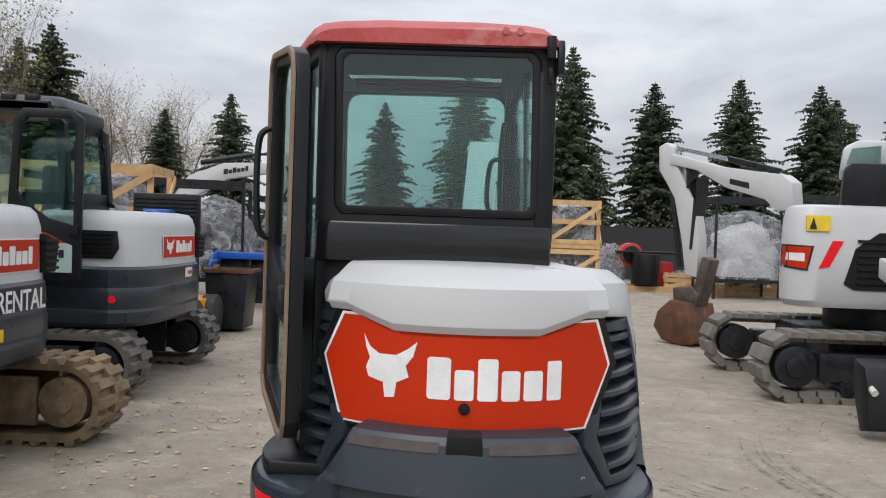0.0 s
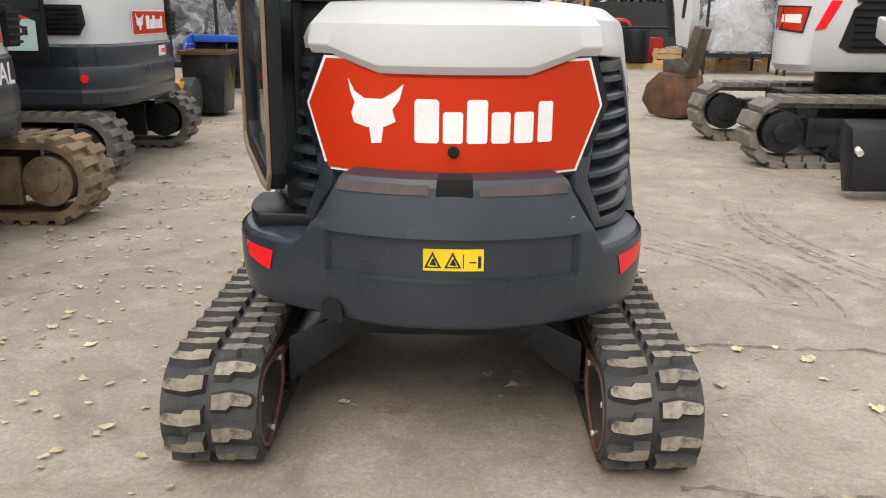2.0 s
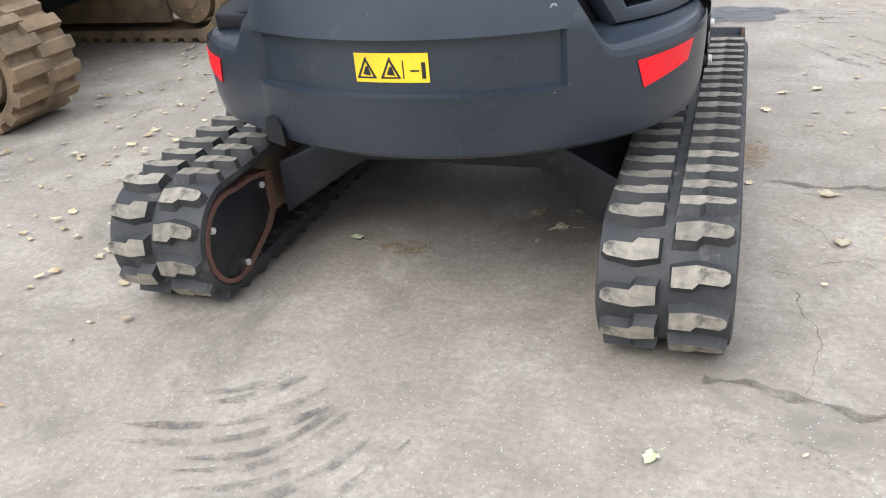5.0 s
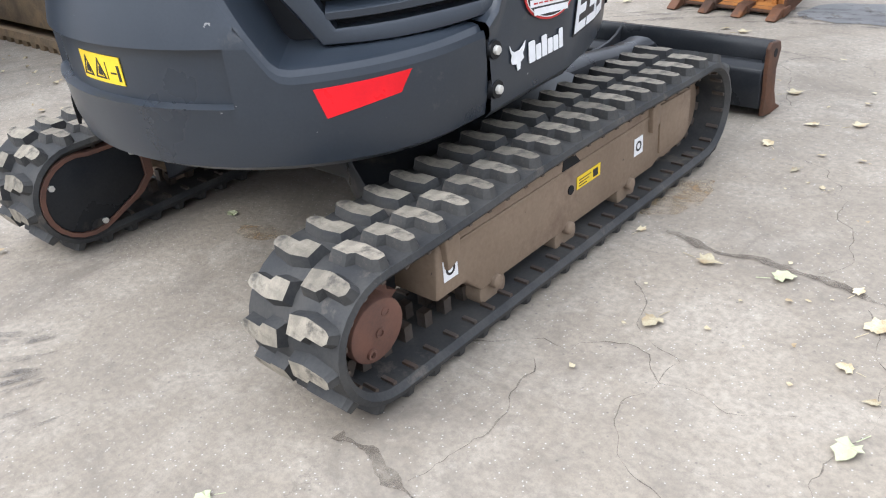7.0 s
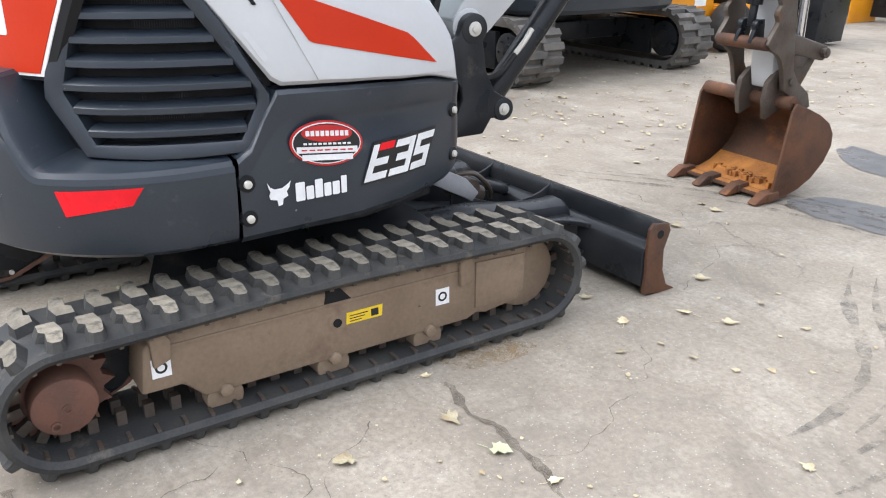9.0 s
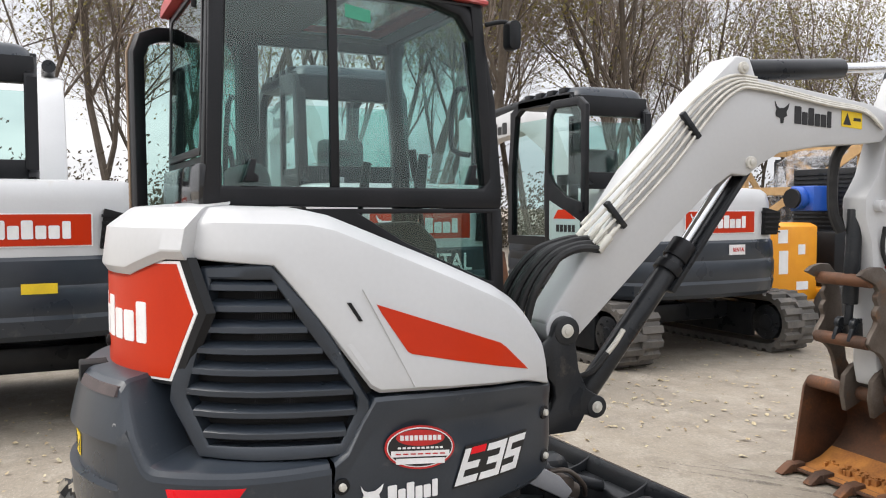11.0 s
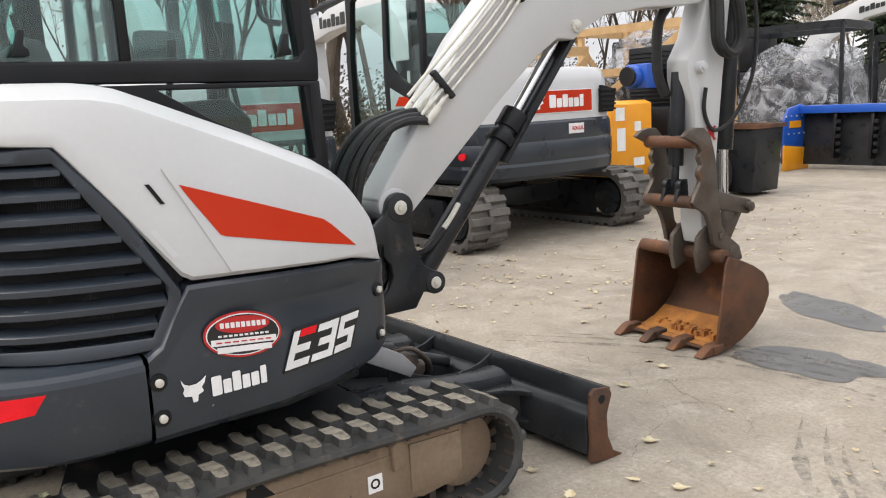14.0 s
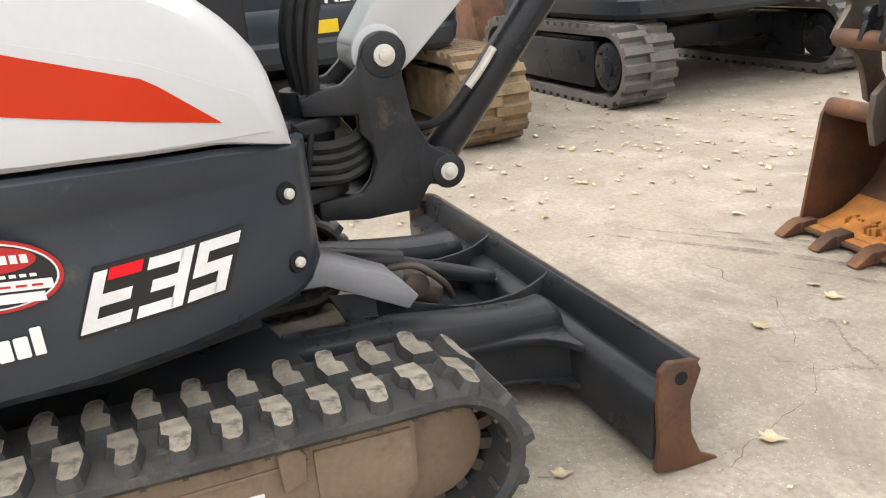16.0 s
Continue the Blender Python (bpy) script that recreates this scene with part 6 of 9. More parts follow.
for s in (1, -1):
    x = BCX + s * 0.222
    bm = bmesh.new()
    prism(bm, [(4.30, 0.34), (4.38, 0.315), (4.46, 0.282), (4.56, 0.252), (4.66, 0.242), (4.74, 0.248), (4.80, 0.262), (4.85, 0.285), (4.872, 0.305), (4.84, 0.20), (4.80, 0.10), (4.60, 0.11), (4.30, 0.20)], x - 0.007, x + 0.007)
    part("gusset", bm, M_STEEL_BLACK, blade, "curved gusset plate", bevel=0.003)
    x = BCX + s * 0.375
    bm = bmesh.new()
    sec = [(-0.075, 0.16), (-0.075, 0.25), (-0.055, 0.278), (-0.02, 0.288), (0.03, 0.286), (0.062, 0.268), (0.075, 0.24), (0.075, 0.16), (0.05, 0.14), (-0.05, 0.14)]
    rows = [[(x + a * w, y, z0 + (z - z0) * w + dz) for a, z in sec] for y, w, z0, dz in ((4.00, 1.0, 0.2, 0.06), (4.30, 1.0, 0.2, 0.045), (4.50, 1.0, 0.2, 0.015), (4.62, 1.0, 0.2, 0.0), (4.72, 1.0, 0.2, -0.005), (4.765, 1.08, 0.2, -0.01), (4.79, 1.0, 0.2, -0.02))]
    vs = grid(bm, rows, closed=True)
    bmesh.ops.holes_fill(bm, edges=bm.edges[:])
    bmesh.ops.recalc_face_normals(bm, faces=bm.faces[:])
    arm = part("push_arm", bm, M_STEEL_BLACK, blade, "black push arm", smooth=35)
    for z0, z1, w in ((0.205, 0.228, 1.0), (0.075, 0.095, 0.9)):
        bm = bmesh.new()
        prism(bm, [(x + s * a * w, y) for a, y in ((0.06, 4.40), (0.085, 4.40), (0.092, 4.52), (0.108, 4.62), (0.14, 4.69), (0.19, 4.735), (0.225, 4.75), (0.235, 4.768), (0.06, 4.768))], z0, z1, "z")
        part("flared_bracket", bm, M_STEEL_BLACK, arm, "flared bracket", bevel=0.006)
    bm = bmesh.new()
    prism(bm, [(x + s * a, y) for a, y in ((0.055, 4.42), (0.068, 4.42), (0.076, 4.54), (0.092, 4.63), (0.12, 4.70), (0.16, 4.768), (0.14, 4.768), (0.105, 4.71), (0.07, 4.62))], 0.085, 0.215, "z")
    part("bracket_web", bm, M_STEEL_BLACK, arm)
bm = bmesh.new()
prism(bm, [(4.25, 0.20), (4.78, 0.10), (4.78, 0.085), (4.25, 0.185)], BCX - 0.215, BCX + 0.215)
part("floor_plate", bm, M_STEEL_BLACK, blade, "black bottom plate")
bm = bmesh.new()
rod(bm, (0.02, 4.36, 0.345), (0.02, 4.52, 0.27), 0.045, 16)
rod(bm, (-0.04, 4.44, 0.33), (0.08, 4.44, 0.33), 0.042, 14)
tube(bm, [(0.06, 4.36, 0.40), (0.09, 4.44, 0.40), (0.09, 4.52, 0.33), (0.05, 4.56, 0.26)], 0.012)
part("pivot_block", bm, M_WORN, blade, "greasy pivot block", bevel=0.004)
bm = bmesh.new()
rod(bm, (BCX, 4.10, 0.42), (BCX, 4.45, 0.34), 0.05, 16)
rod(bm, (BCX, 4.45, 0.34), (BCX, 4.77, 0.22), 0.028, 12)
rod(bm, (UX - 0.09, 4.12, 0.41), (UX + 0.05, 4.12, 0.41), 0.045, 12)
part("blade_cylinder", bm, M_STEEL_BLACK, blade, "black blade cylinder", bevel=0.005)
bm = bmesh.new()
prism(bm, [(3.97, 0.52), (3.95, 0.44), (4.15, 0.425), (4.384, 0.300), (4.418, 0.335), (4.353, 0.408), (4.17, 0.50)], 0.03, 0.16)
part("step_plate", bm, M_GREY, blade, "grey scuffed guard plate", bevel=0.006)


# ---- the row of larger excavators behind, tails towards the walk ----
def small_track(parent, xr, xf, yc, w, h, mat, lugs=True, label=""):
    """A track that runs along x, with its tail end at xr; one mesh for the belt, blocks round it."""
    r = h / 2 - 0.035
    L = abs(xf - xr) - 2 * (r + 0.035)
    s = 1 if xf > xr else -1
    x0 = xr + s * (r + 0.035)
    n = 72
    total = 2 * L + math.tau * r

    def at(d, rr):
        d %= total
        if d < L:
            return (x0 + s * d, h / 2 + rr), (0, 1)
        d -= L
        if d < math.pi * r:
            a = math.pi / 2 - d / r
            return (x0 + s * (L + rr * math.cos(a)), h / 2 + rr * math.sin(a)), (s * math.cos(a), math.sin(a))
        d -= math.pi * r
        if d < L:
            return (x0 + s * (L - d), h / 2 - rr), (0, -1)
        d -= L
        a = -math.pi / 2 - d / r
        return (x0 + s * rr * math.cos(a), h / 2 + rr * math.sin(a)), (s * math.cos(a), math.sin(a))

    bm = bmesh.new()
    rows = []
    for k in range(n + 1):
        (x, z), nn = at(total * k / n, r)
        (xi, zi), _ = at(total * k / n, r - 0.05)
        rows.append([(x, yc - w / 2, z), (x, yc + w / 2, z), (xi, yc + w / 2 - 0.01, zi), (xi, yc - w / 2 + 0.01, zi)])
    grid(bm, rows, closed=True)
    bmesh.ops.remove_doubles(bm, verts=bm.verts, dist=1e-4)
    tr = part("rubber_track", bm, mat, parent, label)
    bm = bmesh.new()
    m = int(total / 0.125)
    for k in range(m):
        for row in (0, 1):
            (x, z), nn = at(total * (k + 0.5 * row) / m, r)
            t = Vector((nn[1], 0, -nn[0]))
            N = Vector((nn[0], 0, nn[1]))
            M = Matrix(((t.x, 0, N.x, x), (0, 1, 0, yc), (t.z, 0, N.z, z), (0, 0, 0, 1)))
            y0, y1 = (-w / 2, 0.02) if row else (-0.02, w / 2)
            vs = box(bm, -0.042, y0, -0.004, 0.042, y1, 0.036, M)
            for v in vs[4:]:
                v.co -= (t * 0.010 if (v.co - Vector((x, yc, z))).dot(t) > 0 else t * -0.010)
    tagged(part("tread_rest", bm, mat if mat is M_MUDRUB else M_RUBBER2, tr, smooth=0), kind="stuff")
    bm = bmesh.new()
    for sy in (-1, 1):
        prism(bm, [(x0 + s * 0.20, 0.14), (x0 + s * 0.20, h - 0.14), (x0 + s * (L - 0.08), h - 0.14), (x0 + s * (L - 0.02), 0.14)], yc + sy * (w / 2 - 0.09), yc + sy * (w / 2 - 0.03), "y")
    part("side_frame", bm, mat if mat is M_MUDRUB else M_STEEL_BLACK, tr, bevel=0.01)
    for xc, rad, nm in ((x0, r - 0.10, "drive_hub"), (x0 + s * L, r - 0.08, "idler")):
        bm = bmesh.new()
        rod(bm, (xc, yc - w / 2 + 0.03, h / 2), (xc, yc + w / 2 - 0.03, h / 2), rad, 28)
        rod(bm, (xc, yc - w / 2 + 0.01, h / 2), (xc, yc + w / 2 - 0.01, h / 2), rad * 0.45, 20)
        for k in range(8):
            a = math.tau * k / 8
            for sy in (-1, 1):
                rod(bm, (xc + rad * 0.75 * math.cos(a), yc + sy * (w / 2 - 0.04), h / 2 + rad * 0.75 * math.sin(a)), (xc + rad * 0.75 * math.cos(a), yc + sy * (w / 2 - 0.018), h / 2 + rad * 0.75 * math.sin(a)), 0.014, 6)
        part(nm, bm, M_MUDRUB if mat is M_MUDRUB else M_STEEL_BLACK, tr, bevel=0.006)
    return tr


M_TEAL = material("pale_teal_panel", (0.36, 0.47, 0.45), 0.25, 0, (0.33, 0.43, 0.42), 4, 90)
M_RUBBER2 = material("grey_dusty_rubber", (0.13, 0.118, 0.105), 0.85, 0, (0.085, 0.08, 0.074), 6, 60, 0.4, (0.22, 0.19, 0.16), 0.3, 5)


def islands(bm):
    """Splits a bmesh into one bmesh for each unconnected piece."""
    left, out = set(bm.verts), []
    for start in bm.verts[:]:
        if start not in left:
            continue
        left.discard(start)
        stack, seen = [start], [start]
        while stack:
            for e in stack.pop().link_edges:
                for v in e.verts:
                    if v in left:
                        left.discard(v)
                        stack.append(v)
                        seen.append(v)
        b = bmesh.new()
        twin = {v: b.verts.new(v.co) for v in seen}
        for f in {f for v in seen for f in v.link_faces}:
            b.faces.new([twin[v] for v in f.verts])
        out.append(b)
    bm.free()
    return out


def plan_tail(hw, depth, n=10):
    """Half-round tail in plan: x from the rear (0) forward (minus), y across."""
    pts = []
    for k in range(n + 1):
        a = -math.pi / 2 + math.pi * k / n
        e = 0.62
        sy = math.copysign(abs(math.sin(a)) ** e, math.sin(a))
        pts.append((-depth * (1 - abs(math.cos(a)) ** e), hw * sy))
    return pts


def rental_excavator(yc, label, muddy, text_bar, door_open, hw, tracks, tail_x, X0, cab_y=None):
    root = thing("excavator", label, "excavator", (-4.6, yc, 0), "parked row of excavators")
    tail = [(X0 + x, yc + y) for x, y in plan_tail(hw, 0.62)] + [(-5.3, yc + hw), (-5.3, yc - hw)]
    shrink = lambda f, dx=0.0: [((x + 4.2) * f - 4.2 + dx, yc + (y - yc) * f) for x, y in tail]
    bm = bmesh.new()
    levels = [(0.66, 0.955), (0.70, 0.985), (0.80, 1.0), (0.83, 0.992), (0.86, 1.0), (1.00, 1.0), (1.03, 0.99), (1.06, 0.995), (1.20, 0.985), (1.225, 0.97)]
    vs = grid(bm, [[(x, y, z) for x, y in shrink(f)] for z, f in levels], closed=True)
    bm.faces.new(vs[0][::-1])
    bm.faces.new(vs[-1])
    part("counterweight", bm, M_DARK, root, "dark grey counterweight with moulded grooves", smooth=25)
    bm = bmesh.new()
    levels = [(1.225, 0.972), (1.60, 0.955), (1.69, 0.935), (1.735, 0.90), (1.75, 0.82)]
    hx = X0 - 0.98
    vs = grid(bm, [[(max(x, hx), y, z) for x, y in shrink(f)] for z, f in levels], closed=True)
    bm.faces.new(vs[-1])
    box(bm, -5.3, yc + 0.20, 1.22, hx, yc + hw * 0.95, 1.70)
    hood = part("engine_hood", bm, M_WHITE, root, "white engine hood", smooth=30)
    # solid near-black block: shade behind the side louvres is its colour
    bm = bmesh.new()
    prism(bm, [(X0 - 0.62, 1.30), (X0 - 0.30, 1.30), (X0 - 0.24, 1.40), (X0 - 0.26, 1.56), (X0 - 0.62, 1.56)], yc - hw * 0.975, yc - hw * 0.93, "y")
    gr = part("side_grille", bm, M_SHADE_BLACK, hood, "black side grille", bevel=0.01)
    for k in range(6):
        bm = bmesh.new()
        box(bm, X0 - 0.61, yc - hw * 0.985, 1.32 + k * 0.04, X0 - 0.28, yc - hw * 0.965, 1.335 + k * 0.04)
        part("louvre", bm, M_BLACK, gr, smooth=0)
    # rear louvres likewise lie on a block coloured as deep shade
    bm = bmesh.new()
    prism(bm, [(yc + hw * 0.60, 1.27), (yc + hw * 0.80, 1.27), (yc + hw * 0.84, 1.50), (yc + hw * 0.64, 1.55)], X0 - 0.22, X0 - 0.06)
    gr = part("rear_grille", bm, M_SHADE_BLACK, hood, "black rear grille", bevel=0.01)
    for k in range(5):
        bm = bmesh.new()
        box(bm, X0 - 0.2, yc + hw * 0.62, 1.29 + k * 0.05, X0 - 0.05, yc + hw * 0.82, 1.31 + k * 0.05)
        part("louvre", bm, M_BLACK, gr, smooth=0)

    def on_tail(polys, mat, name, lab, off, z_f=0.962, parent=None):
        bm = mark_bm(polys, 0.0, 1.0, "x")
        slice_up(bm, "y", 0.08)
        ts = sorted(shrink(z_f)[:11], key=lambda p: p[1])
        for v in bm.verts:
            base = lerp_table([(p[1], p[0]) for p in ts], v.co.y)
            v.co.x = base + off + (0.004 if v.co.x > 0.5 else 0)
        return part(name, bm, mat, parent or root, lab, smooth=20)
    pan = on_tail([[(yc - 0.42, 1.29), (yc + 0.50, 1.29), (yc + 0.50, 1.52), (yc - 0.42, 1.52)]], M_DECALW, "panel_border", "white border", 0.006, 0.966)
    on_tail([[(yc - 0.41, 1.30), (yc + 0.49, 1.30), (yc + 0.49, 1.51), (yc - 0.41, 1.51)]], M_ORANGE, "orange_panel", "orange decal panel", 0.011, 0.966, pan)
    on_tail(mark_polys(yc - 0.12, 1.345, 0.48, 0.125), M_DECALW, "brand_mark", "white letter-sized blocks", 0.017, 0.966, pan)
    on_tail(badge_polys(yc - 0.36, 1.335, 0.19, 0.16), M_DECALW, "badge", "white two-pointed badge", 0.017, 0.966, pan)
    if text_bar == "RENTAL":
        lettering("rental_lettering", "RENTAL", 0.20, Matrix.Translation((X0 + 0.004, yc + 0.17, 1.10)) @ Matrix.Rotation(math.pi / 2, 4, "Z") @ Matrix.Rotation(math.pi / 2, 4, "X"), M_DECALW, root, "white capital lettering RENTAL", 0.82)
        on_tail([[(yc - 0.30, 0.86), (yc - 0.05, 0.86), (yc - 0.05, 0.94), (yc - 0.30, 0.94)]], M_YELLOW, "warning_label", "yellow warning label", 0.008, 1.0)
    elif text_bar == "plain":
        on_tail([[(yc + 0.05, 0.98), (yc + 0.27, 0.98), (yc + 0.27, 1.05), (yc + 0.05, 1.05)]], M_YELLOW, "warning_label", "yellow warning label", 0.008, 1.0)
    else:
        st = on_tail([[(yc + 0.12, 1.08), (yc + 0.34, 1.08), (yc + 0.34, 1.18), (yc + 0.12, 1.18)]], M_DECALW, "rental_sticker", "white and red rental sticker", 0.006, 0.99)
        lettering("sticker_print", "RENTAL", 0.055, Matrix.Translation((X0 + 0.012, yc + 0.23, 1.13)) @ Matrix.Rotation(math.pi / 2, 4, "Z") @ Matrix.Rotation(math.pi / 2, 4, "X"), M_RED, st, "red lettering", 0.8)
    bm = bmesh.new()
    rod(bm, (X0 - 0.30, yc - hw + 0.04, 0.93), (X0 - 0.27, yc - hw - 0.0, 0.93), 0.035, 14)
    part("tail_light", bm, M_REDREF, root, "round red reflector")
    # cab
    cx0, cx1, cz0, cz1 = X0 - 0.60, X0 - 2.0, 1.10, 2.60
    cy0, cy1 = cab_y or (yc - hw + 0.10, yc + 0.18)
    bm = bmesh.new()
    prof = [(cx0 + 0.10, 1.70), (cx0, 1.75), (cx0 - 0.06, 2.40), (cx0 - 0.20, 2.56), (cx1 + 0.25, 2.60), (cx1 + 0.08, 2.50), (cx1, 1.9), (cx1, cz0), (cx0 - 0.35, cz0), (cx0 - 0.35, 1.70)]
    inn = [(cx0 - 0.10, 1.80), (cx0 - 0.09, 1.82), (cx0 - 0.14, 2.36), (cx0 - 0.26, 2.48), (cx1 + 0.28, 2.51), (cx1 + 0.15, 2.44), (cx1 + 0.08, 1.9), (cx1 + 0.08, cz0 + 0.09), (cx0 - 0.43, cz0 + 0.09), (cx0 - 0.43, 1.80)]
    for y0, y1 in ((cy0, cy0 + 0.07), (cy1 - 0.07, cy1)):
        ring_prism(bm, prof, inn, y0, y1, "y")
    box(bm, cx0 - 0.20, cy0, 2.50, cx1 + 0.2, cy1, 2.585)
    box(bm, cx0 - 0.34, cy0 + 0.03, cz0, cx1, cy1 - 0.03, cz0 + 0.08)
    box(bm, cx0 - 0.02, cy0 + 0.02, 1.66, cx0 - 0.09, cy1 - 0.02, 1.82)
    box(bm, cx0 - 0.10, cy0 + 0.02, 2.36, cx0 - 0.2, cy1 - 0.02, 2.55)
    for y in (cy0 + 0.02, cy1 - 0.09):
        prism(bm, [(cx0 - 0.0, 1.75), (cx0 - 0.06, 1.75), (cx0 - 0.14, 2.45), (cx0 - 0.07, 2.42)], y, y + 0.07, "y")
        box(bm, cx1, y, 1.1, cx1 + 0.07, y + 0.07, 2.5)
    bmesh.ops.scale(bm, vec=(1, 1, 1.045), verts=bm.verts)
    box(bm, cx0 - 0.34, cy0 + 0.01, 0.98, cx1 + 0.02, cy0 + 0.06, 1.08)
    pieces = sorted(islands(bm), key=lambda b: -len(b.verts))
    cab = part("cab", pieces[0], M_BLACK, root, "black cab frame", bevel=0.012)
    for b in pieces[1:]:
        part("cab_post", b, M_BLACK, cab, bevel=0.012)
    bm = bmesh.new()
    vs = grid(bm, [[(x, y, z) for x, y in rounded(cx1 + 0.1 - o, cy0 + 0.03 + o, cx0 - 0.10 - o, cy1 - 0.03 - o, 0.12)] for z, o in ((2.66, 0.0), (2.72, 0.02), (2.755, 0.06), (2.765, 0.12))], closed=True)
    bm.faces.new(vs[-1])
    part("cab_roof", bm, M_DARK, cab, "dark ribbed cab roof")
    for k in range(4):
        bm = bmesh.new()
        box(bm, cx1 + 0.3 + k * 0.22, cy0 + 0.02, 2.70, cx1 + 0.42 + k * 0.22, cy0 + 0.14, 2.76)
        part("roof_clip", bm, M_BLACK, cab, bevel=0.01)
    for nm, lo, hi in (("rear_window", (cx0 - 0.055, cy0 + 0.08, 1.80), (cx0 - 0.075, cy1 - 0.08, 2.40)), ("side_window", (cx0 - 0.53, cy0 + 0.03, 1.22), (cx1 + 0.08, cy0 + 0.035, 2.48)), ("far_side_window", (cx0 - 0.10, cy1 - 0.035, 1.80), (cx1 + 0.08, cy1 - 0.03, 2.46))):
        bm = bmesh.new()
        box(bm, *lo, *hi)
        part(nm, bm, M_GLASSL, cab, "green-tinted cab glass", smooth=0)
    if not door_open:
        bm = bmesh.new()
        quarter = [(cx0 - 0.52, 1.72), (cx0 + 0.06, 1.72), (cx0 + 0.05, 2.30), (cx0 - 0.02, 2.58), (cx0 - 0.10, 2.67), (cx0 - 0.52, 2.70)]
        q_pane = [(cx0 - 0.45, 1.83), (cx0 - 0.04, 1.83), (cx0 - 0.05, 2.28), (cx0 - 0.10, 2.46), (cx0 - 0.15, 2.50), (cx0 - 0.45, 2.52)]
        ring_prism(bm, quarter, q_pane, cy0 - 0.012, cy0 + 0.03, "y")
        qf = part("quarter_frame", bm, M_BLACK, cab, "black rear quarter panel", bevel=0.01)
        bm = bmesh.new()
        prism(bm, q_pane, cy0 + 0.006, cy0 + 0.012, "y")
        part("quarter_window", bm, M_GLASSL, qf, "green-tinted quarter glass", smooth=0)
    bm = bmesh.new()
    box(bm, cx0 - 0.75, cy0 + 0.28, 1.20, cx0 - 0.35, cy0 + 0.70, 1.55)
    box(bm, cx0 - 0.42, cy0 + 0.28, 1.50, cx0 - 0.30, cy0 + 0.70, 2.15)
    part("seat", bm, M_SEAT, cab, "black seat", bevel=0.05)
    if door_open:
        dm = Matrix.Translation((cx0 + 0.14, cy0 - 0.035, 0)) @ Matrix.Rotation(math.pi + radians(5), 4, "Z")
        bm = bmesh.new()
        outline = [(0.0, 1.10), (0.56, 1.10), (0.62, 1.16), (0.64, 1.75), (0.60, 2.52), (0.52, 2.62), (0.10, 2.62), (0.0, 2.54)]
        pane = [(0.07, 1.60), (0.30, 1.66), (0.50, 1.80), (0.565, 1.90), (0.54, 2.46), (0.48, 2.54), (0.13, 2.54), (0.07, 2.48)]
        ring_prism(bm, outline, pane, -0.025, 0.025, "y")
        bmesh.ops.transform(bm, matrix=dm, verts=bm.verts)
        d = part("cab_door", bm, M_BLACK, cab, "black cab door standing ajar", bevel=0.006)
        bm = bmesh.new()
        prism(bm, pane, -0.004, 0.004, "y")
        bmesh.ops.transform(bm, matrix=dm, verts=bm.verts)
        part("door_window", bm, M_GLASSL, d, "green-tinted door glass", smooth=0)
        bm = bmesh.new()
        prism(bm, [(0.07, 1.18), (0.50, 1.18), (0.54, 1.24), (0.54, 1.62), (0.07, 1.42)], -0.031, 0.031, "y")
        bmesh.ops.transform(bm, matrix=dm, verts=bm.verts)
        lp = part("lower_door_panel", bm, M_TEAL, d, "pale teal lower door panel", smooth=0)
        bm = bmesh.new()
        prism(bm, [(0.12, 1.44), (0.47, 1.44), (0.40, 1.53), (0.30, 1.53)], 0.031, 0.034, "y")
        bmesh.ops.transform(bm, matrix=dm, verts=bm.verts)
        part("orange_flash", bm, M_ORANGE, lp, "orange flash", smooth=0)
        bm = bmesh.new()
        for q in range(5):
            box(bm, 0.14 + 0.06 * q, 0.031, 1.31, 0.185 + 0.06 * q, 0.034, 1.38)
        bmesh.ops.transform(bm, matrix=dm, verts=bm.verts)
        part("brand_mark", bm, M_DECALK, lp, "black letter-sized blocks", smooth=0)
        bm = bmesh.new()
        box(bm, 0.02, 0.02, 1.52, 0.10, 0.05, 1.60)
        bmesh.ops.transform(bm, matrix=dm, verts=bm.verts)
        part("door_latch", bm, M_BLACK, d)
    bm = bmesh.new()
    rod(bm, (X0 - 0.42, yc - 0.55, 1.74), (X0 - 0.42, yc - 0.55, 1.80), 0.06, 18)
    part("filler_cap", bm, M_GREY, hood, bevel=0.008)
    # undercarriage
    mr = M_MUDRUB if muddy else M_RUBBER2
    for ty_ in tracks:
        small_track(root, tail_x, tail_x - 2.6, ty_, 0.46, 0.64, mr, label="clay-caked rubber track" if muddy else "dusty grey rubber track")
    bm = bmesh.new()
    box(bm, -5.3, min(tracks), 0.30, -3.9, max(tracks), 0.50)
    rod(bm, (-4.5, yc + 0.2, 0.48), (-4.5, yc + 0.2, 0.68), 0.5, 28)
    part("lower_frame", bm, M_STEEL_BLACK, root, bevel=0.02)
    # boom rising ahead
    by = yc + 0.30
    bm = bmesh.new()
    prism(bm, [(-5.2, 1.05), (-5.45, 0.95), (-5.8, 1.5), (-6.5, 2.35), (-7.0, 2.62), (-7.9, 2.55), (-8.6, 2.42), (-8.65, 2.62), (-7.9, 2.88), (-7.0, 2.98), (-6.5, 2.88), (-6.1, 2.6)], by - 0.13, by + 0.13, "y")
    bo = part("boom", bm, M_WHITE, root, "white boom", bevel=0.02)
    bm = bmesh.new()
    for p in mark_polys(-8.1, 2.62, 0.75, 0.17):
        prism(bm, [(-15.5 - x, z) for x, z in p], by - 0.135, by - 0.131, "y")
    part("brand_mark", bm, M_DECALK, bo, "black letter-sized blocks", smooth=0)
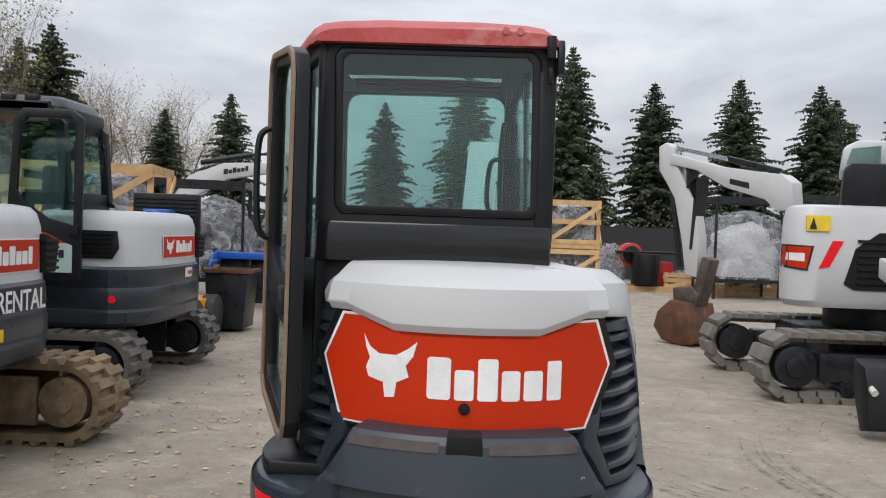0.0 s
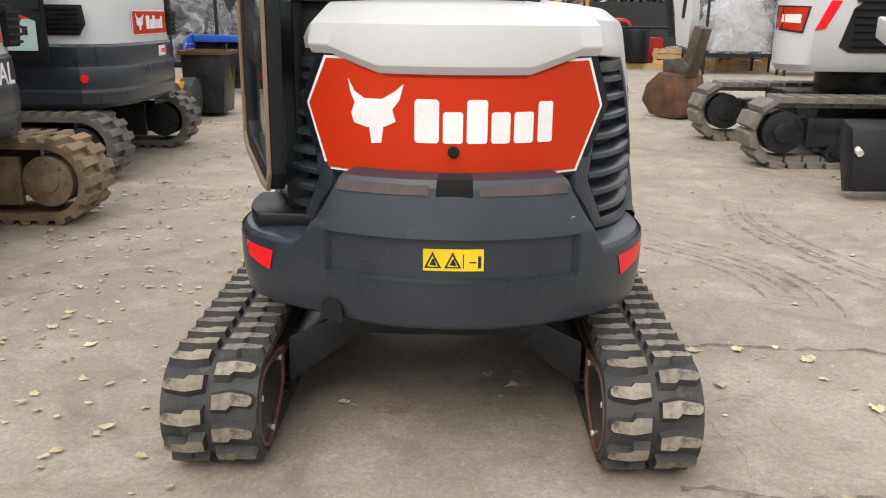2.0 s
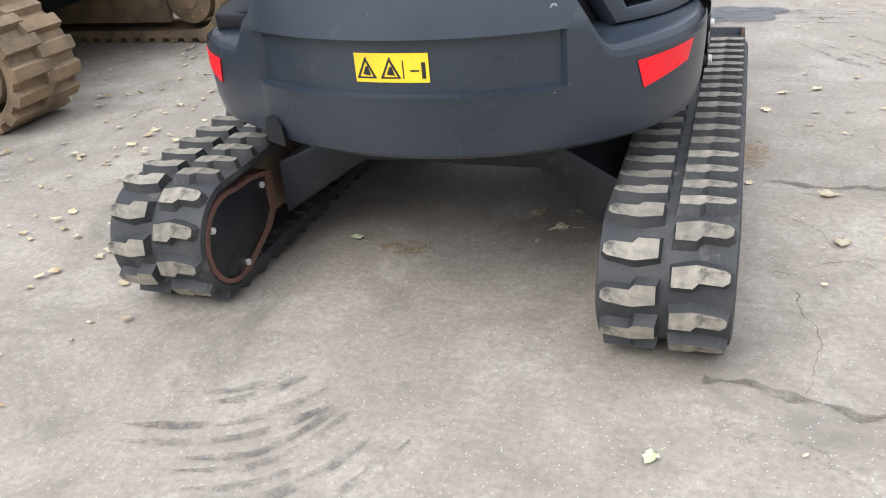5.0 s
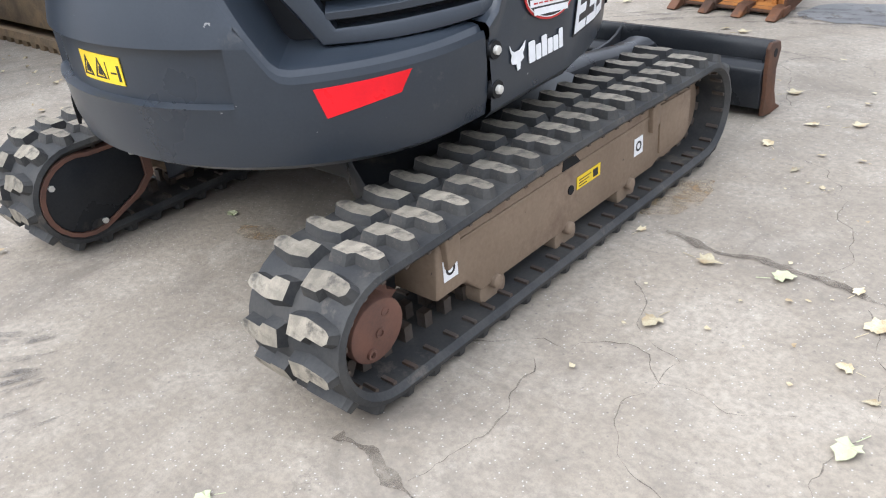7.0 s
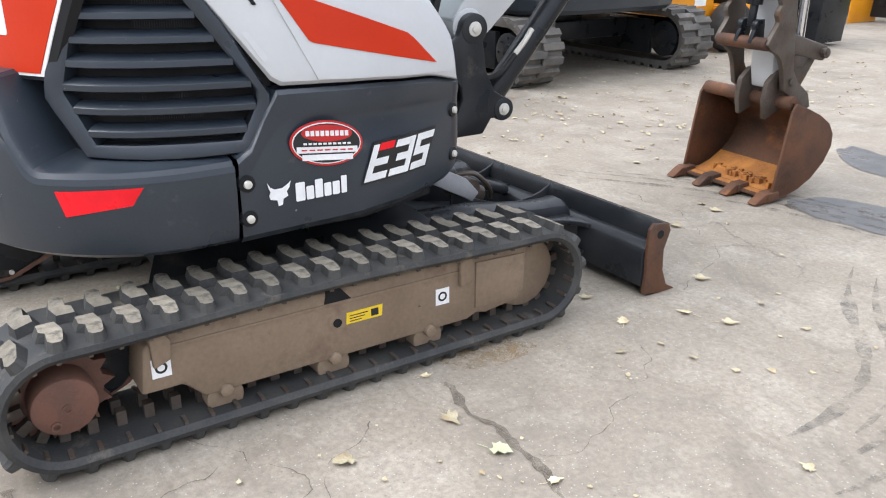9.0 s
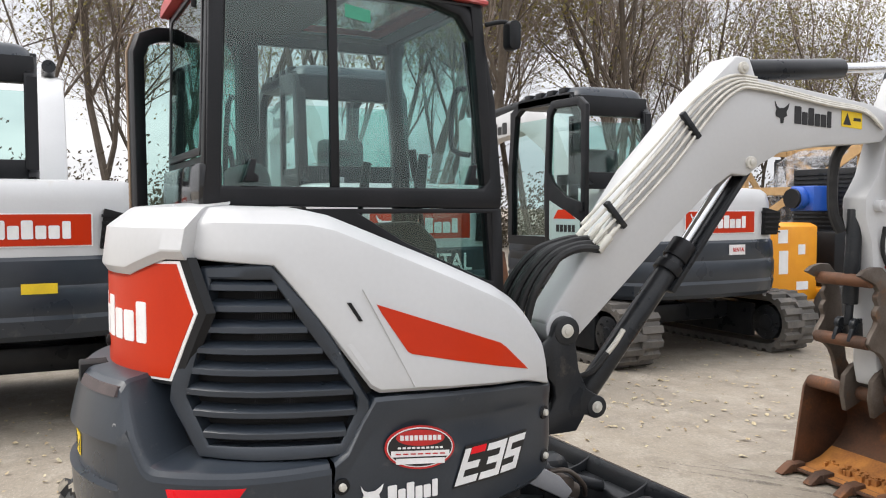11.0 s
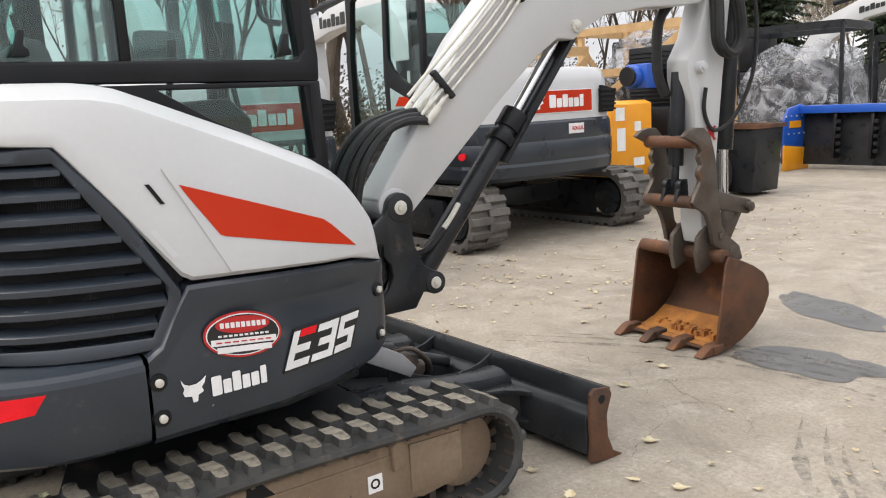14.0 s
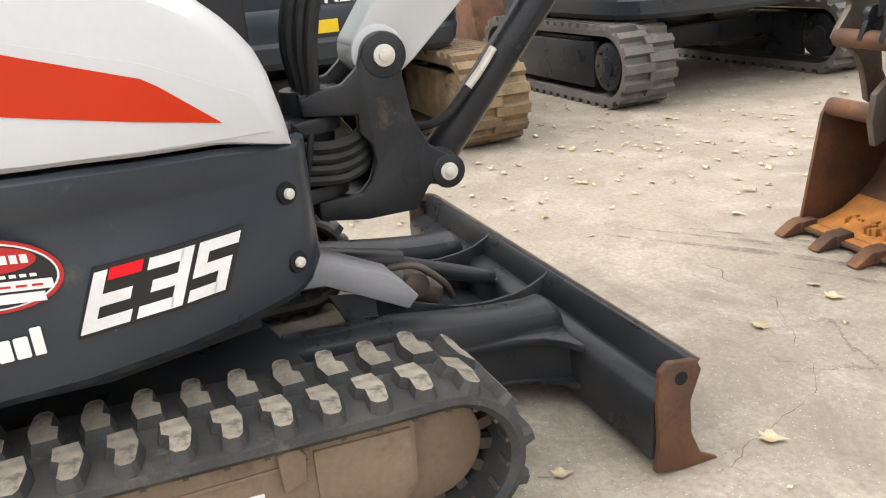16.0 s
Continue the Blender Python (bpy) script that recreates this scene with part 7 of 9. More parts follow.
    bm = bmesh.new()
    rod(bm, (-6.7, by, 3.05), (-8.3, by, 2.95), 0.07, 16)
    rod(bm, (-8.3, by, 2.95), (-8.9, by, 2.9), 0.04, 12)
    part("stick_cylinder", bm, M_STEEL_BLACK, root, "black stick cylinder")
    bm = bmesh.new()
    prism(bm, [(-8.5, 2.75), (-8.75, 3.0), (-9.0, 2.95), (-8.95, 2.2), (-8.7, 0.9), (-8.5, 0.75), (-8.4, 1.9)], by - 0.11, by + 0.11, "y")
    part("stick", bm, M_WHITE, root, "white stick", bevel=0.02)
    bm = bmesh.new()
    prism(bm, [(-8.35, 0.85), (-8.8, 0.85), (-9.1, 0.35), (-8.9, 0.02), (-8.3, 0.0), (-8.1, 0.06)], by - 0.4, by + 0.4, "y")
    part("bucket", bm, M_RUST, root, "rusty bucket", bevel=0.02)
    return root


rental_excavator(8.38, "white and dark grey excavator with an open black cab", False, "sticker", True, 1.05, (7.47, 9.58), -3.02, -3.00, (7.15, 8.05))
rental_excavator(5.13, "white and dark grey rental excavator with clay-caked tracks", True, "RENTAL", False, 0.92, (4.05, 6.0), -2.62, -2.98)
rental_excavator(2.22, "white and dark grey excavator with an orange rear panel", False, "plain", False, 0.90, (1.35, 3.05), -3.35, -3.05)

# ---- large steel-tracked excavator across the yard ----
CX = 0.08


def skew(bm, y0):
    """Turns the flank a little away from the walk."""
    for v in bm.verts:
        v.co.x += 0.42 * (v.co.y - y0)


big = thing("large_excavator", "white excavator with segmented steel-shod tracks and raised white boom", "excavator", (4.7, 9.9, 0))
M_PAD = material("steel_pads", (0.14, 0.13, 0.115), 0.7, 0.2, (0.22, 0.20, 0.175), 4, 50, 0.3)
bm = bmesh.new()
prism(bm, [(-0.092, -0.015), (0.092, -0.015), (0.072, 0.045), (-0.072, 0.045)], -0.225, 0.225, "y")
box(bm, -0.085, -0.12, -0.07, 0.085, 0.12, -0.014)
PAD_ME = bpy.data.meshes.new("track_pad")
bm.to_mesh(PAD_ME)
bm.free()
PAD_ME.materials.append(M_PAD)
for yc in (8.80, 10.75):
    h, r, w = 0.74, 0.325, 0.45
    x0, L = 3.05 + 0.37, 2.3
    total = 2 * L + math.tau * r
    bm = bmesh.new()
    box(bm, x0 - 0.05, yc - 0.06, 0.06, x0 + L + 0.05, yc + 0.06, 0.12)
    box(bm, x0 - 0.05, yc - 0.06, h - 0.12, x0 + L + 0.05, yc + 0.06, h - 0.06)
    tr = part("steel_track", bm, M_PAD, big, "segmented pad track, dusty grey", smooth=0)
    n = 34
    for k in range(n):
        d = total * k / n
        if d < L:
            p, nn = (x0 + d, h / 2 + r), (0, 1)
        elif d < L + math.pi * r:
            a = math.pi / 2 - (d - L) / r
            p, nn = (x0 + L + r * math.cos(a), h / 2 + r * math.sin(a)), (math.cos(a), math.sin(a))
        elif d < 2 * L + math.pi * r:
            p, nn = (x0 + L - (d - L - math.pi * r), h / 2 - r), (0, -1)
        else:
            a = -math.pi / 2 - (d - 2 * L - math.pi * r) / r
            p, nn = (x0 + r * math.cos(a), h / 2 + r * math.sin(a)), (math.cos(a), math.sin(a))
        M = Matrix(((nn[1], 0, nn[0], p[0]), (0, 1, 0, yc), (-nn[0], 0, nn[1], p[1]), (0, 0, 0, 1)))
        pad = new("track_pad", PAD_ME)
        pad.parent = tr
        pad.matrix_basis = M
    bm = bmesh.new()
    for xc, rr in ((x0, 0.22), (x0 + L, 0.22), (x0 + 0.55, 0.09), (x0 + 1.0, 0.09), (x0 + 1.5, 0.09)):
        zc = h / 2 if rr > 0.1 else 0.16
        rod(bm, (xc, yc - 0.17, zc), (xc, yc + 0.17, zc), rr, 26)
        rod(bm, (xc, yc - 0.20, zc), (xc, yc + 0.2, zc), rr * 0.5, 18)
    box(bm, x0 + 0.25, yc - 0.15, 0.22, x0 + L - 0.2, yc + 0.15, 0.52)
    part("wheels_and_frame", bm, M_STEEL_BLACK, tr, "black wheels and side frame", bevel=0.01)
bm = bmesh.new()
box(bm, 3.9, 9.0, 0.35, 5.6, 10.6, 0.7)
rod(bm, (4.8, 9.8, 0.65), (4.8, 9.8, 1.0), 0.6, 30)
part("lower_frame", bm, M_STEEL_BLACK, big, bevel=0.02)
bm = bmesh.new()
out = rounded(3.28 + CX, 8.90, 6.4 + CX, 11.1, 0.45, 8)
vs = grid(bm, [[((x - 4.8) * f + 4.8, (y - 10.0) * f + 10.0, z) for x, y in out] for z, f in ((0.98, 0.96), (1.05, 0.995), (1.5, 1.0), (1.95, 0.985), (2.06, 0.96), (2.09, 0.9))], closed=True)
bm.faces.new(vs[-1])
bm.faces.new(vs[0][::-1])
skew(bm, 9.1)
body = part("body", bm, M_WHITE, big, "white rounded tail", smooth=30)


def big_patch(name, poly, mat, lab, off, parent=body):
    bm = mark_bm([poly], 0, 1, "y")
    slice_up(bm, "x", 0.06)
    for v in bm.verts:
        x = v.co.x
        v.co.x += CX + (0.42 * (8.90 - 9.1) if x > 3.73 else 0.42 * (8.90 + 0.45 - math.sqrt(max(0.0, 0.45 ** 2 - (3.73 - x) ** 2)) - 9.1))
        y = 8.90 if x > 3.73 else 8.90 + 0.45 - math.sqrt(max(0.0, 0.45 ** 2 - (3.73 - x) ** 2))
        v.co.y = y - off - (0.006 if v.co.y < 0.5 else -0.02)
    return part(name, bm, mat, parent, lab, smooth=20)


dp = big_patch("orange_panel", [(3.305, 1.40), (3.60, 1.37), (3.66, 1.64), (3.305, 1.65)], M_DECALK, "black edged orange panel", 0.004)
big_patch("panel_fill", [(3.32, 1.42), (3.58, 1.39), (3.63, 1.625), (3.32, 1.63)], M_ORANGE, "", 0.008, dp)
big_patch("brand_mark", [(3.36, 1.48), (3.56, 1.47), (3.56, 1.56), (3.36, 1.56)], M_DECALW, "white letter-sized block", 0.012, dp)
big_patch("warning_label", [(3.57, 1.80), (3.82, 1.80), (3.82, 1.965), (3.57, 1.965)], M_YELLOW, "yellow warning label with black print", 0.004)
big_patch("label_print", [(3.60, 1.82), (3.68, 1.82), (3.64, 1.94)], M_DECALK, "", 0.012)
big_patch("reflector", [(3.72, 1.40), (3.83, 1.42), (3.97, 1.70), (3.86, 1.70)], M_REDREF, "red reflector stripe", 0.004)
# flat near-black patch painted as the shade between the louvres
gp = big_patch("grille", [(3.99, 1.24), (4.10, 1.18), (5.2, 1.18), (5.2, 1.82), (4.35, 1.80), (4.10, 1.62)], M_SHADE_BLACK, "black engine grille", 0.004)
for k in range(7):
    big_patch("louvre", [(4.12, 1.24 + k * 0.075), (5.15, 1.24 + k * 0.075), (5.15, 1.27 + k * 0.075), (4.12, 1.27 + k * 0.075)], M_BLACK, "", 0.018, gp)
bm = bmesh.new()
prism(bm, [(3.98, 2.06), (6.2, 2.06), (6.2, 2.56), (4.08, 2.56), (4.0, 2.50)], 9.05, 10.3, "y")
skew(bm, 9.05)
part("engine_cover", bm, M_BLACK, big, "black upper engine cover", bevel=0.04)
bm = bmesh.new()
prism(bm, [(4.15, 2.50), (6.2, 2.50), (6.2, 2.90), (4.35, 2.86), (4.18, 2.78)], 9.5, 11.0, "y")
skew(bm, 9.5)
cb = part("cab", bm, M_WHITE, big, "white cab top", bevel=0.05)
bm = bmesh.new()
prism(bm, [(4.22, 2.58), (4.60, 2.58), (4.60, 2.80), (4.28, 2.76)], 9.485, 9.50, "y")
part("cab_window", bm, M_GLASSL, cb, "", smooth=0)
bm = bmesh.new()
tube(bm, [(4.70, 9.25, 2.5), (4.70, 9.25, 2.72), (4.66, 9.2, 2.84), (4.58, 9.1, 2.86)], 0.06, 10)
part("exhaust", bm, M_STEEL_BLACK, big, "black exhaust stack")
bm = bmesh.new()
rod(bm, (4.2, 9.6, 2.86), (4.12, 9.6, 3.2), 0.008, 6)
part("aerial", bm, M_BLACK, big)
# boom and stick, seen across the tail: a plane turned towards the yard
hd = Vector((3.15 - 5.05, 13.5 - 11.2, 0)).normalized()


def big_arm(name, prof, half, mat, lab, bevel=0.02):
    bm = bmesh.new()
    prism(bm, prof, -half, half)
    rot = Matrix(((hd.y, hd.x, 0, 5.05), (-hd.x, hd.y, 0, 11.2), (0, 0, 1, 0), (0, 0, 0, 1)))
    bmesh.ops.transform(bm, matrix=rot, verts=bm.verts)
    return part(name, bm, mat, big, lab, bevel=bevel)


big_arm("boom", [(0.73, 2.11), (0.77, 2.51), (0.93, 2.63), (1.2, 2.66), (2.01, 2.79), (2.84, 3.02), (2.88, 2.85), (2.38, 2.74), (1.82, 2.45), (1.18, 2.27), (1.01, 2.11)], 0.14, M_WHITE, "white boom")
big_arm("brand_mark", [(1.76, 2.59), (1.44, 2.52), (1.43, 2.43), (1.76, 2.51)], 0.145, M_DECALK, "black letter-sized block", 0)
big_arm("stick", [(2.98, 3.21), (3.12, 3.15), (3.1, 2.76), (2.95, 2.56), (2.78, 2.31), (2.61, 1.64), (2.52, 1.1), (2.3, 1.06), (2.28, 1.65), (2.41, 2.3), (2.63, 2.61), (2.84, 2.95), (2.85, 3.13)], 0.11, M_WHITE, "white stick")
big_arm("stick_cylinder", [(1.01, 2.72), (1.9, 2.95), (1.87, 2.85), (1.07, 2.63)], 0.05, M_STEEL_BLACK, "black stick cylinder")
big_arm("stick_rod", [(1.87, 2.93), (2.9, 3.16), (2.9, 3.1), (1.87, 2.86)], 0.03, M_CHROME, "chromed rod", 0)
big_arm("bucket_cylinder", [(2.86, 2.5), (2.94, 2.5), (2.72, 1.2), (2.64, 1.2)], 0.05, M_STEEL_BLACK, "black bucket cylinder")
big_arm("thumb", [(2.05, 1.35), (2.20, 1.40), (2.38, 0.75), (2.30, 0.6), (2.22, 0.7)], 0.13, M_WORN, "dark steel thumb")
big_arm("coupler", [(2.25, 0.62), (2.68, 0.62), (2.70, 0.88), (2.35, 0.92), (2.22, 0.8)], 0.16, M_WORN, "worn quick coupler")
big_arm("bucket", [(2.28, 0.66), (2.62, 0.70), (2.85, 0.5), (2.92, 0.25), (2.75, 0.05), (2.40, 0.0), (2.20, 0.02), (2.12, 0.08)], 0.34, M_RUST, "rust-brown bucket", 0.03)
big_arm("stick_hose", [(2.52, 2.9), (2.50, 2.5), (2.30, 2.6), (2.34, 2.2), (2.40, 1.5), (2.44, 1.5), (2.40, 2.2), (2.36, 2.62), (2.54, 2.46), (2.56, 2.9)], 0.13, M_HOSE, "black hoses", 0)

# loader arm end at the yard's side
ld = thing("skid_loader", "white and black skid loader with a black quick-attach plate", "loader", (4.4, 7.3, 0))
bm = bmesh.new()
prism(bm, [(7.0, 0.10), (7.15, 0.06), (7.35, 0.5), (7.3, 0.68), (7.1, 0.62), (7.02, 0.4)], 3.40, 4.4)
part("quick_attach", bm, M_BLACK, ld, "black quick-attach plate", bevel=0.015)
bm = bmesh.new()
for k in range(3):
    rod(bm, (3.44 + 0.3 * k, 6.98, 0.42), (3.44 + 0.3 * k, 7.2, 0.50), 0.03, 10)
part("latch_pins", bm, M_ZINC, ld)
bm = bmesh.new()
prism(bm, [(7.15, 0.45), (7.35, 0.40), (7.55, 1.1), (8.3, 1.35), (8.3, 1.55), (7.45, 1.35), (7.22, 0.9)], 4.05, 4.19)
part("lift_arm", bm, M_WHITE, ld, "white lift arm", bevel=0.02)
bm = bmesh.new()
box(bm, 4.5, 7.6, 0.35, 5.6, 8.2, 1.5)
part("loader_body", bm, M_BLACK, ld, bevel=0.05)
for yy in (7.75,):
    bm = bmesh.new()
    rod(bm, (4.30, yy, 0.38), (4.52, yy, 0.38), 0.38, 26)
    part("tyre", bm, M_RUBBER2, ld, bevel=0.05)


# ---- crates, wrapped machines, implements ----
def crate(x, y, z, w, d, h, rz, label, wrapped=True, group="timber crates"):
    """An open timber crate on a pallet; each board is its own piece."""
    root = thing("timber_crate", label, "crate", None, group)
    boards = []
    t = 0.09
    for px in (-w / 2, w / 2 - t):
        for py in (-d / 2, d / 2 - t):
            boards.append((px, py, 0.12, px + t, py + t, h))
    for zz in (0.0, 0.12, h - 0.14, h * 0.5):
        boards.append((-w / 2, -d / 2 - 0.025, zz, w / 2, -d / 2, zz + 0.13))
        boards.append((-w / 2, d / 2, zz, w / 2, d / 2 + 0.025, zz + 0.13))
        boards.append((-w / 2 - 0.025, -d / 2, zz, -w / 2, d / 2, zz + 0.13))
        boards.append((w / 2, -d / 2, zz, w / 2 + 0.025, d / 2, zz + 0.13))
    for b in boards:
        bm = bmesh.new()
        box(bm, *b)
        part("board", bm, M_WOOD, root, smooth=0)
    for sgn in (-1, 1):
        bm = bmesh.new()
        L = math.hypot(w, h - 0.3)
        box(bm, -L / 2, -0.014, -0.06, L / 2, 0.014, 0.06, Matrix.Translation((0, sgn * (d / 2 + 0.042), h / 2)) @ Matrix.Rotation(math.atan2(h - 0.3, w) * sgn, 4, "Y"))
        part("brace", bm, M_WOOD, root, smooth=0)
        bm = bmesh.new()
        L = math.hypot(d, h - 0.3)
        box(bm, -0.014, -L / 2, -0.06, 0.014, L / 2, 0.06, Matrix.Translation((sgn * (w / 2 + 0.042), 0, h / 2)) @ Matrix.Rotation(math.atan2(h - 0.3, d) * sgn, 4, "X"))
        part("brace", bm, M_WOOD, root, smooth=0)
    if wrapped:
        part("wrapped_load", lump(w * 0.82, d * 0.82, h * 0.92, 0.14, int(x * 10 + y)), M_FILM, root, "machine wrapped in clear film")
        part("load_core", lump(w * 0.6, d * 0.6, h * 0.7, 0.14, int(x * 7 + y)), M_STEEL_BLACK, root, "dark machine under the film")
    root.matrix_basis = pose(x, y, z, 0, 0, rz)
    return root


def lump(w, d, h, z0, seed):
    """A draped, creased bundle."""
    bm = bmesh.new()
    r = random.Random(seed)
    off = Vector((r.uniform(0, 50), r.uniform(0, 50), 0))
    rows = []
    for k in range(13):
        f = k / 12
        row = []
        for q in range(28):
            a = math.tau * q / 28
            e = 0.5
            cx = math.copysign(abs(math.cos(a)) ** e, math.cos(a))
            cy = math.copysign(abs(math.sin(a)) ** e, math.sin(a))
            p = Vector((cx * 2, cy * 2, f * 3)) + off
            s = (1 - 0.35 * f ** 3 if f < 0.9 else 0.62 - 3.5 * (f - 0.9)) + 0.22 * noise.noise(p)
            row.append((cx * w / 2 * s, cy * d / 2 * s, z0 + h * (f ** 0.8) * (0.9 + 0.12 * noise.noise(p * 0.7 + Vector((9, 0, 0))))))
        rows.append(row)
    vs = grid(bm, rows, closed=True)
    bm.faces.new(vs[-1])
    bm.faces.new(vs[0][::-1])
    return bm


def wrapped_machine(x, y, w, d, h, rz, label, core=None):
    root = thing("wrapped_machine", label, "machine", None, "machines under film")
    part("film", lump(w, d, h * 0.8, h * 0.22, int(x * 13 + y * 3)), M_FILM, root, "creased clear film")
    part("core", lump(w * 0.72, d * 0.72, h * 0.62, h * 0.24, int(x * 3 + y)), core or M_STEEL_BLACK, root, "dark machine under the film")
    for sx in (-1, 1):
        for sy in (-1, 1):
            bm = bmesh.new()
            box(bm, sx * w * 0.44 - 0.03, sy * d * 0.44 - 0.03, 0, sx * w * 0.44 + 0.03, sy * d * 0.44 + 0.03, h * 1.08)
            part("rack_post", bm, M_STEEL_BLACK, root, smooth=0)
    for zz in (1.04, 0.18):
        for s_ in (-1, 1):
            bm = bmesh.new()
            box(bm, s_ * w * 0.44 - 0.03, -d * 0.44, h * zz, s_ * w * 0.44 + 0.03, d * 0.44, h * (zz + 0.06))
            part("rack_rail", bm, M_STEEL_BLACK, root, smooth=0)
            bm = bmesh.new()
            box(bm, -w * 0.44, s_ * d * 0.44 - 0.03, h * zz, w * 0.44, s_ * d * 0.44 + 0.03, h * (zz + 0.06))
            part("rack_rail", bm, M_STEEL_BLACK, root, smooth=0)
    root.matrix_basis = pose(x, y, 0, 0, 0, rz)
    return root


crate(-6.6, 14.2, 0.9, 2.2, 1.5, 1.7, 8, "pale timber crate with a film-wrapped machine")
crate(-6.6, 14.2, 0.0, 2.2, 1.5, 0.88, 8, "low pale timber crate under another crate", True)
crate(-7.4, 11.6, 0.0, 2.0, 1.4, 0.95, 4, "low pale timber crate")
crate(-7.4, 11.6, 0.97, 2.0, 1.4, 1.25, 4, "pale timber crate stacked on a crate")
crate(2.75, 23.5, 0.0, 1.5, 1.2, 1.25, 0, "pale timber crate with a film-wrapped load")
crate(2.75, 23.5, 1.27, 1.5, 1.2, 1.35, 0, "pale timber crate stacked on a crate")
crate(8.3, 25.5, 0.0, 1.7, 1.1, 0.75, 12, "low pale timber crate at the yard's end")
crate(6.6, 25.8, 0.0, 1.3, 1.0, 0.6, -6, "low pale timber crate at the yard's end")
wrapped_machine(-5.9, 17.6, 2.2, 1.8, 2.3, 10, "machine in creased clear film on a black steel rack")
wrapped_machine(-4.3, 19.8, 2.0, 1.8, 2.1, -6, "machine in creased clear film on a black steel rack")
wrapped_machine(-8.4, 17.0, 2.2, 1.8, 2.3, 4, "machine in creased clear film on a black steel rack")
wrapped_machine(-3.2, 22.5, 2.0, 1.8, 2.0, 3, "machine in creased clear film on a black steel rack")
wrapped_machine(7.7, 24.0, 2.4, 1.8, 2.6, 6, "white machine in creased clear film on a black steel rack", M_WHITE)
wrapped_machine(9.9, 23.6, 2.2, 1.8, 2.7, -5, "white machine in creased clear film on a black steel rack", M_WHITE)

# orange chipper
CHX = -0.45
ch = thing("wood_chipper", "orange-yellow wood chipper with black engine and stickers", "chipper", (-4.0, 11.0, 0))
bm = bmesh.new()
prism(bm, [(-4.15, 0.42), (-3.55, 0.42), (-3.55, 1.32), (-3.65, 1.36), (-4.15, 1.36)], 10.2, 10.95, "y")
hp = part("hopper", bm, M_AMBER, ch, "orange-yellow sheet metal housing", bevel=0.012)
for y0, z0, w, h in ((10.28, 1.12, 0.16, 0.16), (10.30, 0.75, 0.15, 0.28), (10.62, 0.98, 0.12, 0.12), (10.60, 0.55, 0.2, 0.1)):
    bm = bmesh.new()
    box(bm, -3.553, y0, z0, -3.546, y0 + w, z0 + h)
    part("sticker", bm, M_DECALW, hp, "white sticker", smooth=0)
bm = bmesh.new()
box(bm, -4.0, 10.19, 0.52, -3.78, 10.197, 0.72)
part("dark_sticker", bm, M_DECALK, hp, smooth=0)
bm = bmesh.new()
box(bm, -4.2, 10.95, 0.42, -3.4, 12.4, 0.55)
part("chassis", bm, M_AMBER, ch, bevel=0.01)
bm = bmesh.new()
box(bm, -4.3, 11.2, 0.55, -3.5, 11.75, 1.25)
box(bm, -4.4, 11.5, 1.2, -3.45, 11.62, 2.05)
part("engine_and_radiator", bm, M_BLACK, ch, "black engine and radiator", bevel=0.02)
bm = bmesh.new()
for k in range(14):
    box(bm, -4.38, 11.48, 1.24 + k * 0.056, -3.47, 11.50, 1.262 + k * 0.056)
part("radiator_bar", bm, M_STEEL_BLACK, ch, smooth=0)
bm = bmesh.new()
rod(bm, (-3.95, 10.98, 1.66), (-3.95, 11.2, 1.66), 0.145, 24)
box(bm, -4.10, 11.1, 1.50, -3.74, 11.4, 1.82)
part("blue_blower", bm, M_BLUE, ch, "blue motor housing", bevel=0.02)
bm = bmesh.new()
rod(bm, (-3.95, 10.94, 1.66), (-3.95, 10.98, 1.66), 0.125, 20)
part("fan_guard", bm, M_BLACK, ch)
for yy in (11.1, 12.0):
    bm = bmesh.new()
    rod(bm, (-3.5, yy, 0.30), (-3.28, yy, 0.30), 0.30, 24)
    part("tyre", bm, M_RUBBER, ch, "black tyre", bevel=0.04)

ch.location.x += CHX

# steel bin / blade beside the chipper
bn = thing("steel_bin", "black sheet-steel bin with a rusty rim", "bin", (-3.6, 12.6, 0))
bm = bmesh.new()
prism(bm, [(-4.0, 0.05), (-3.45, 0.05), (-3.38, 0.92), (-4.05, 0.92)], 12.3, 12.9, "y")
part("bin_body", bm, M_STEEL_BLACK, bn, "black steel walls", bevel=0.01)
bm = bmesh.new()
ring_prism(bm, [(-4.08, 12.27), (-3.35, 12.27), (-3.35, 12.93), (-4.08, 12.93)], [(-4.02, 12.33), (-3.41, 12.33), (-3.41, 12.87), (-4.02, 12.87)], 0.90, 0.955, "z")
part("bin_rim", bm, M_RUST, bn, "rusty rim")

# blue snow pusher
sp = thing("snow_pusher", "blue and orange snow pusher box with black springs", "snow plough", (-4.0, 16.0, 0))
bm = bmesh.new()
prism(bm, [(15.55, 0.12), (16.25, 0.12), (16.25, 1.0), (16.1, 1.12), (15.7, 1.05), (15.55, 0.85)], -5.05, -5.0)
ep = part("end_plate", bm, M_BLUE, sp, "blue end plate with bolts", bevel=0.008)
bm = bmesh.new()
prism(bm, [(15.50, 0.0), (16.28, 0.0), (16.28, 0.36), (15.50, 0.44)], -4.995, -4.97)
part("wear_shoe", bm, M_AMBER, ep, "orange wear plate", bevel=0.006)
bm = bmesh.new()
box(bm, -4.998, 15.70, 0.72, -4.985, 16.05, 0.84)
part("sticker", bm, M_AMBER, ep, "orange sticker", smooth=0)
bm = bmesh.new()
for k in range(8):
    rod(bm, (-5.0, 15.6 + 0.08 * k, 0.62 if k % 2 else 0.92), (-4.985, 15.6 + 0.08 * k, 0.62 if k % 2 else 0.92), 0.014, 8)
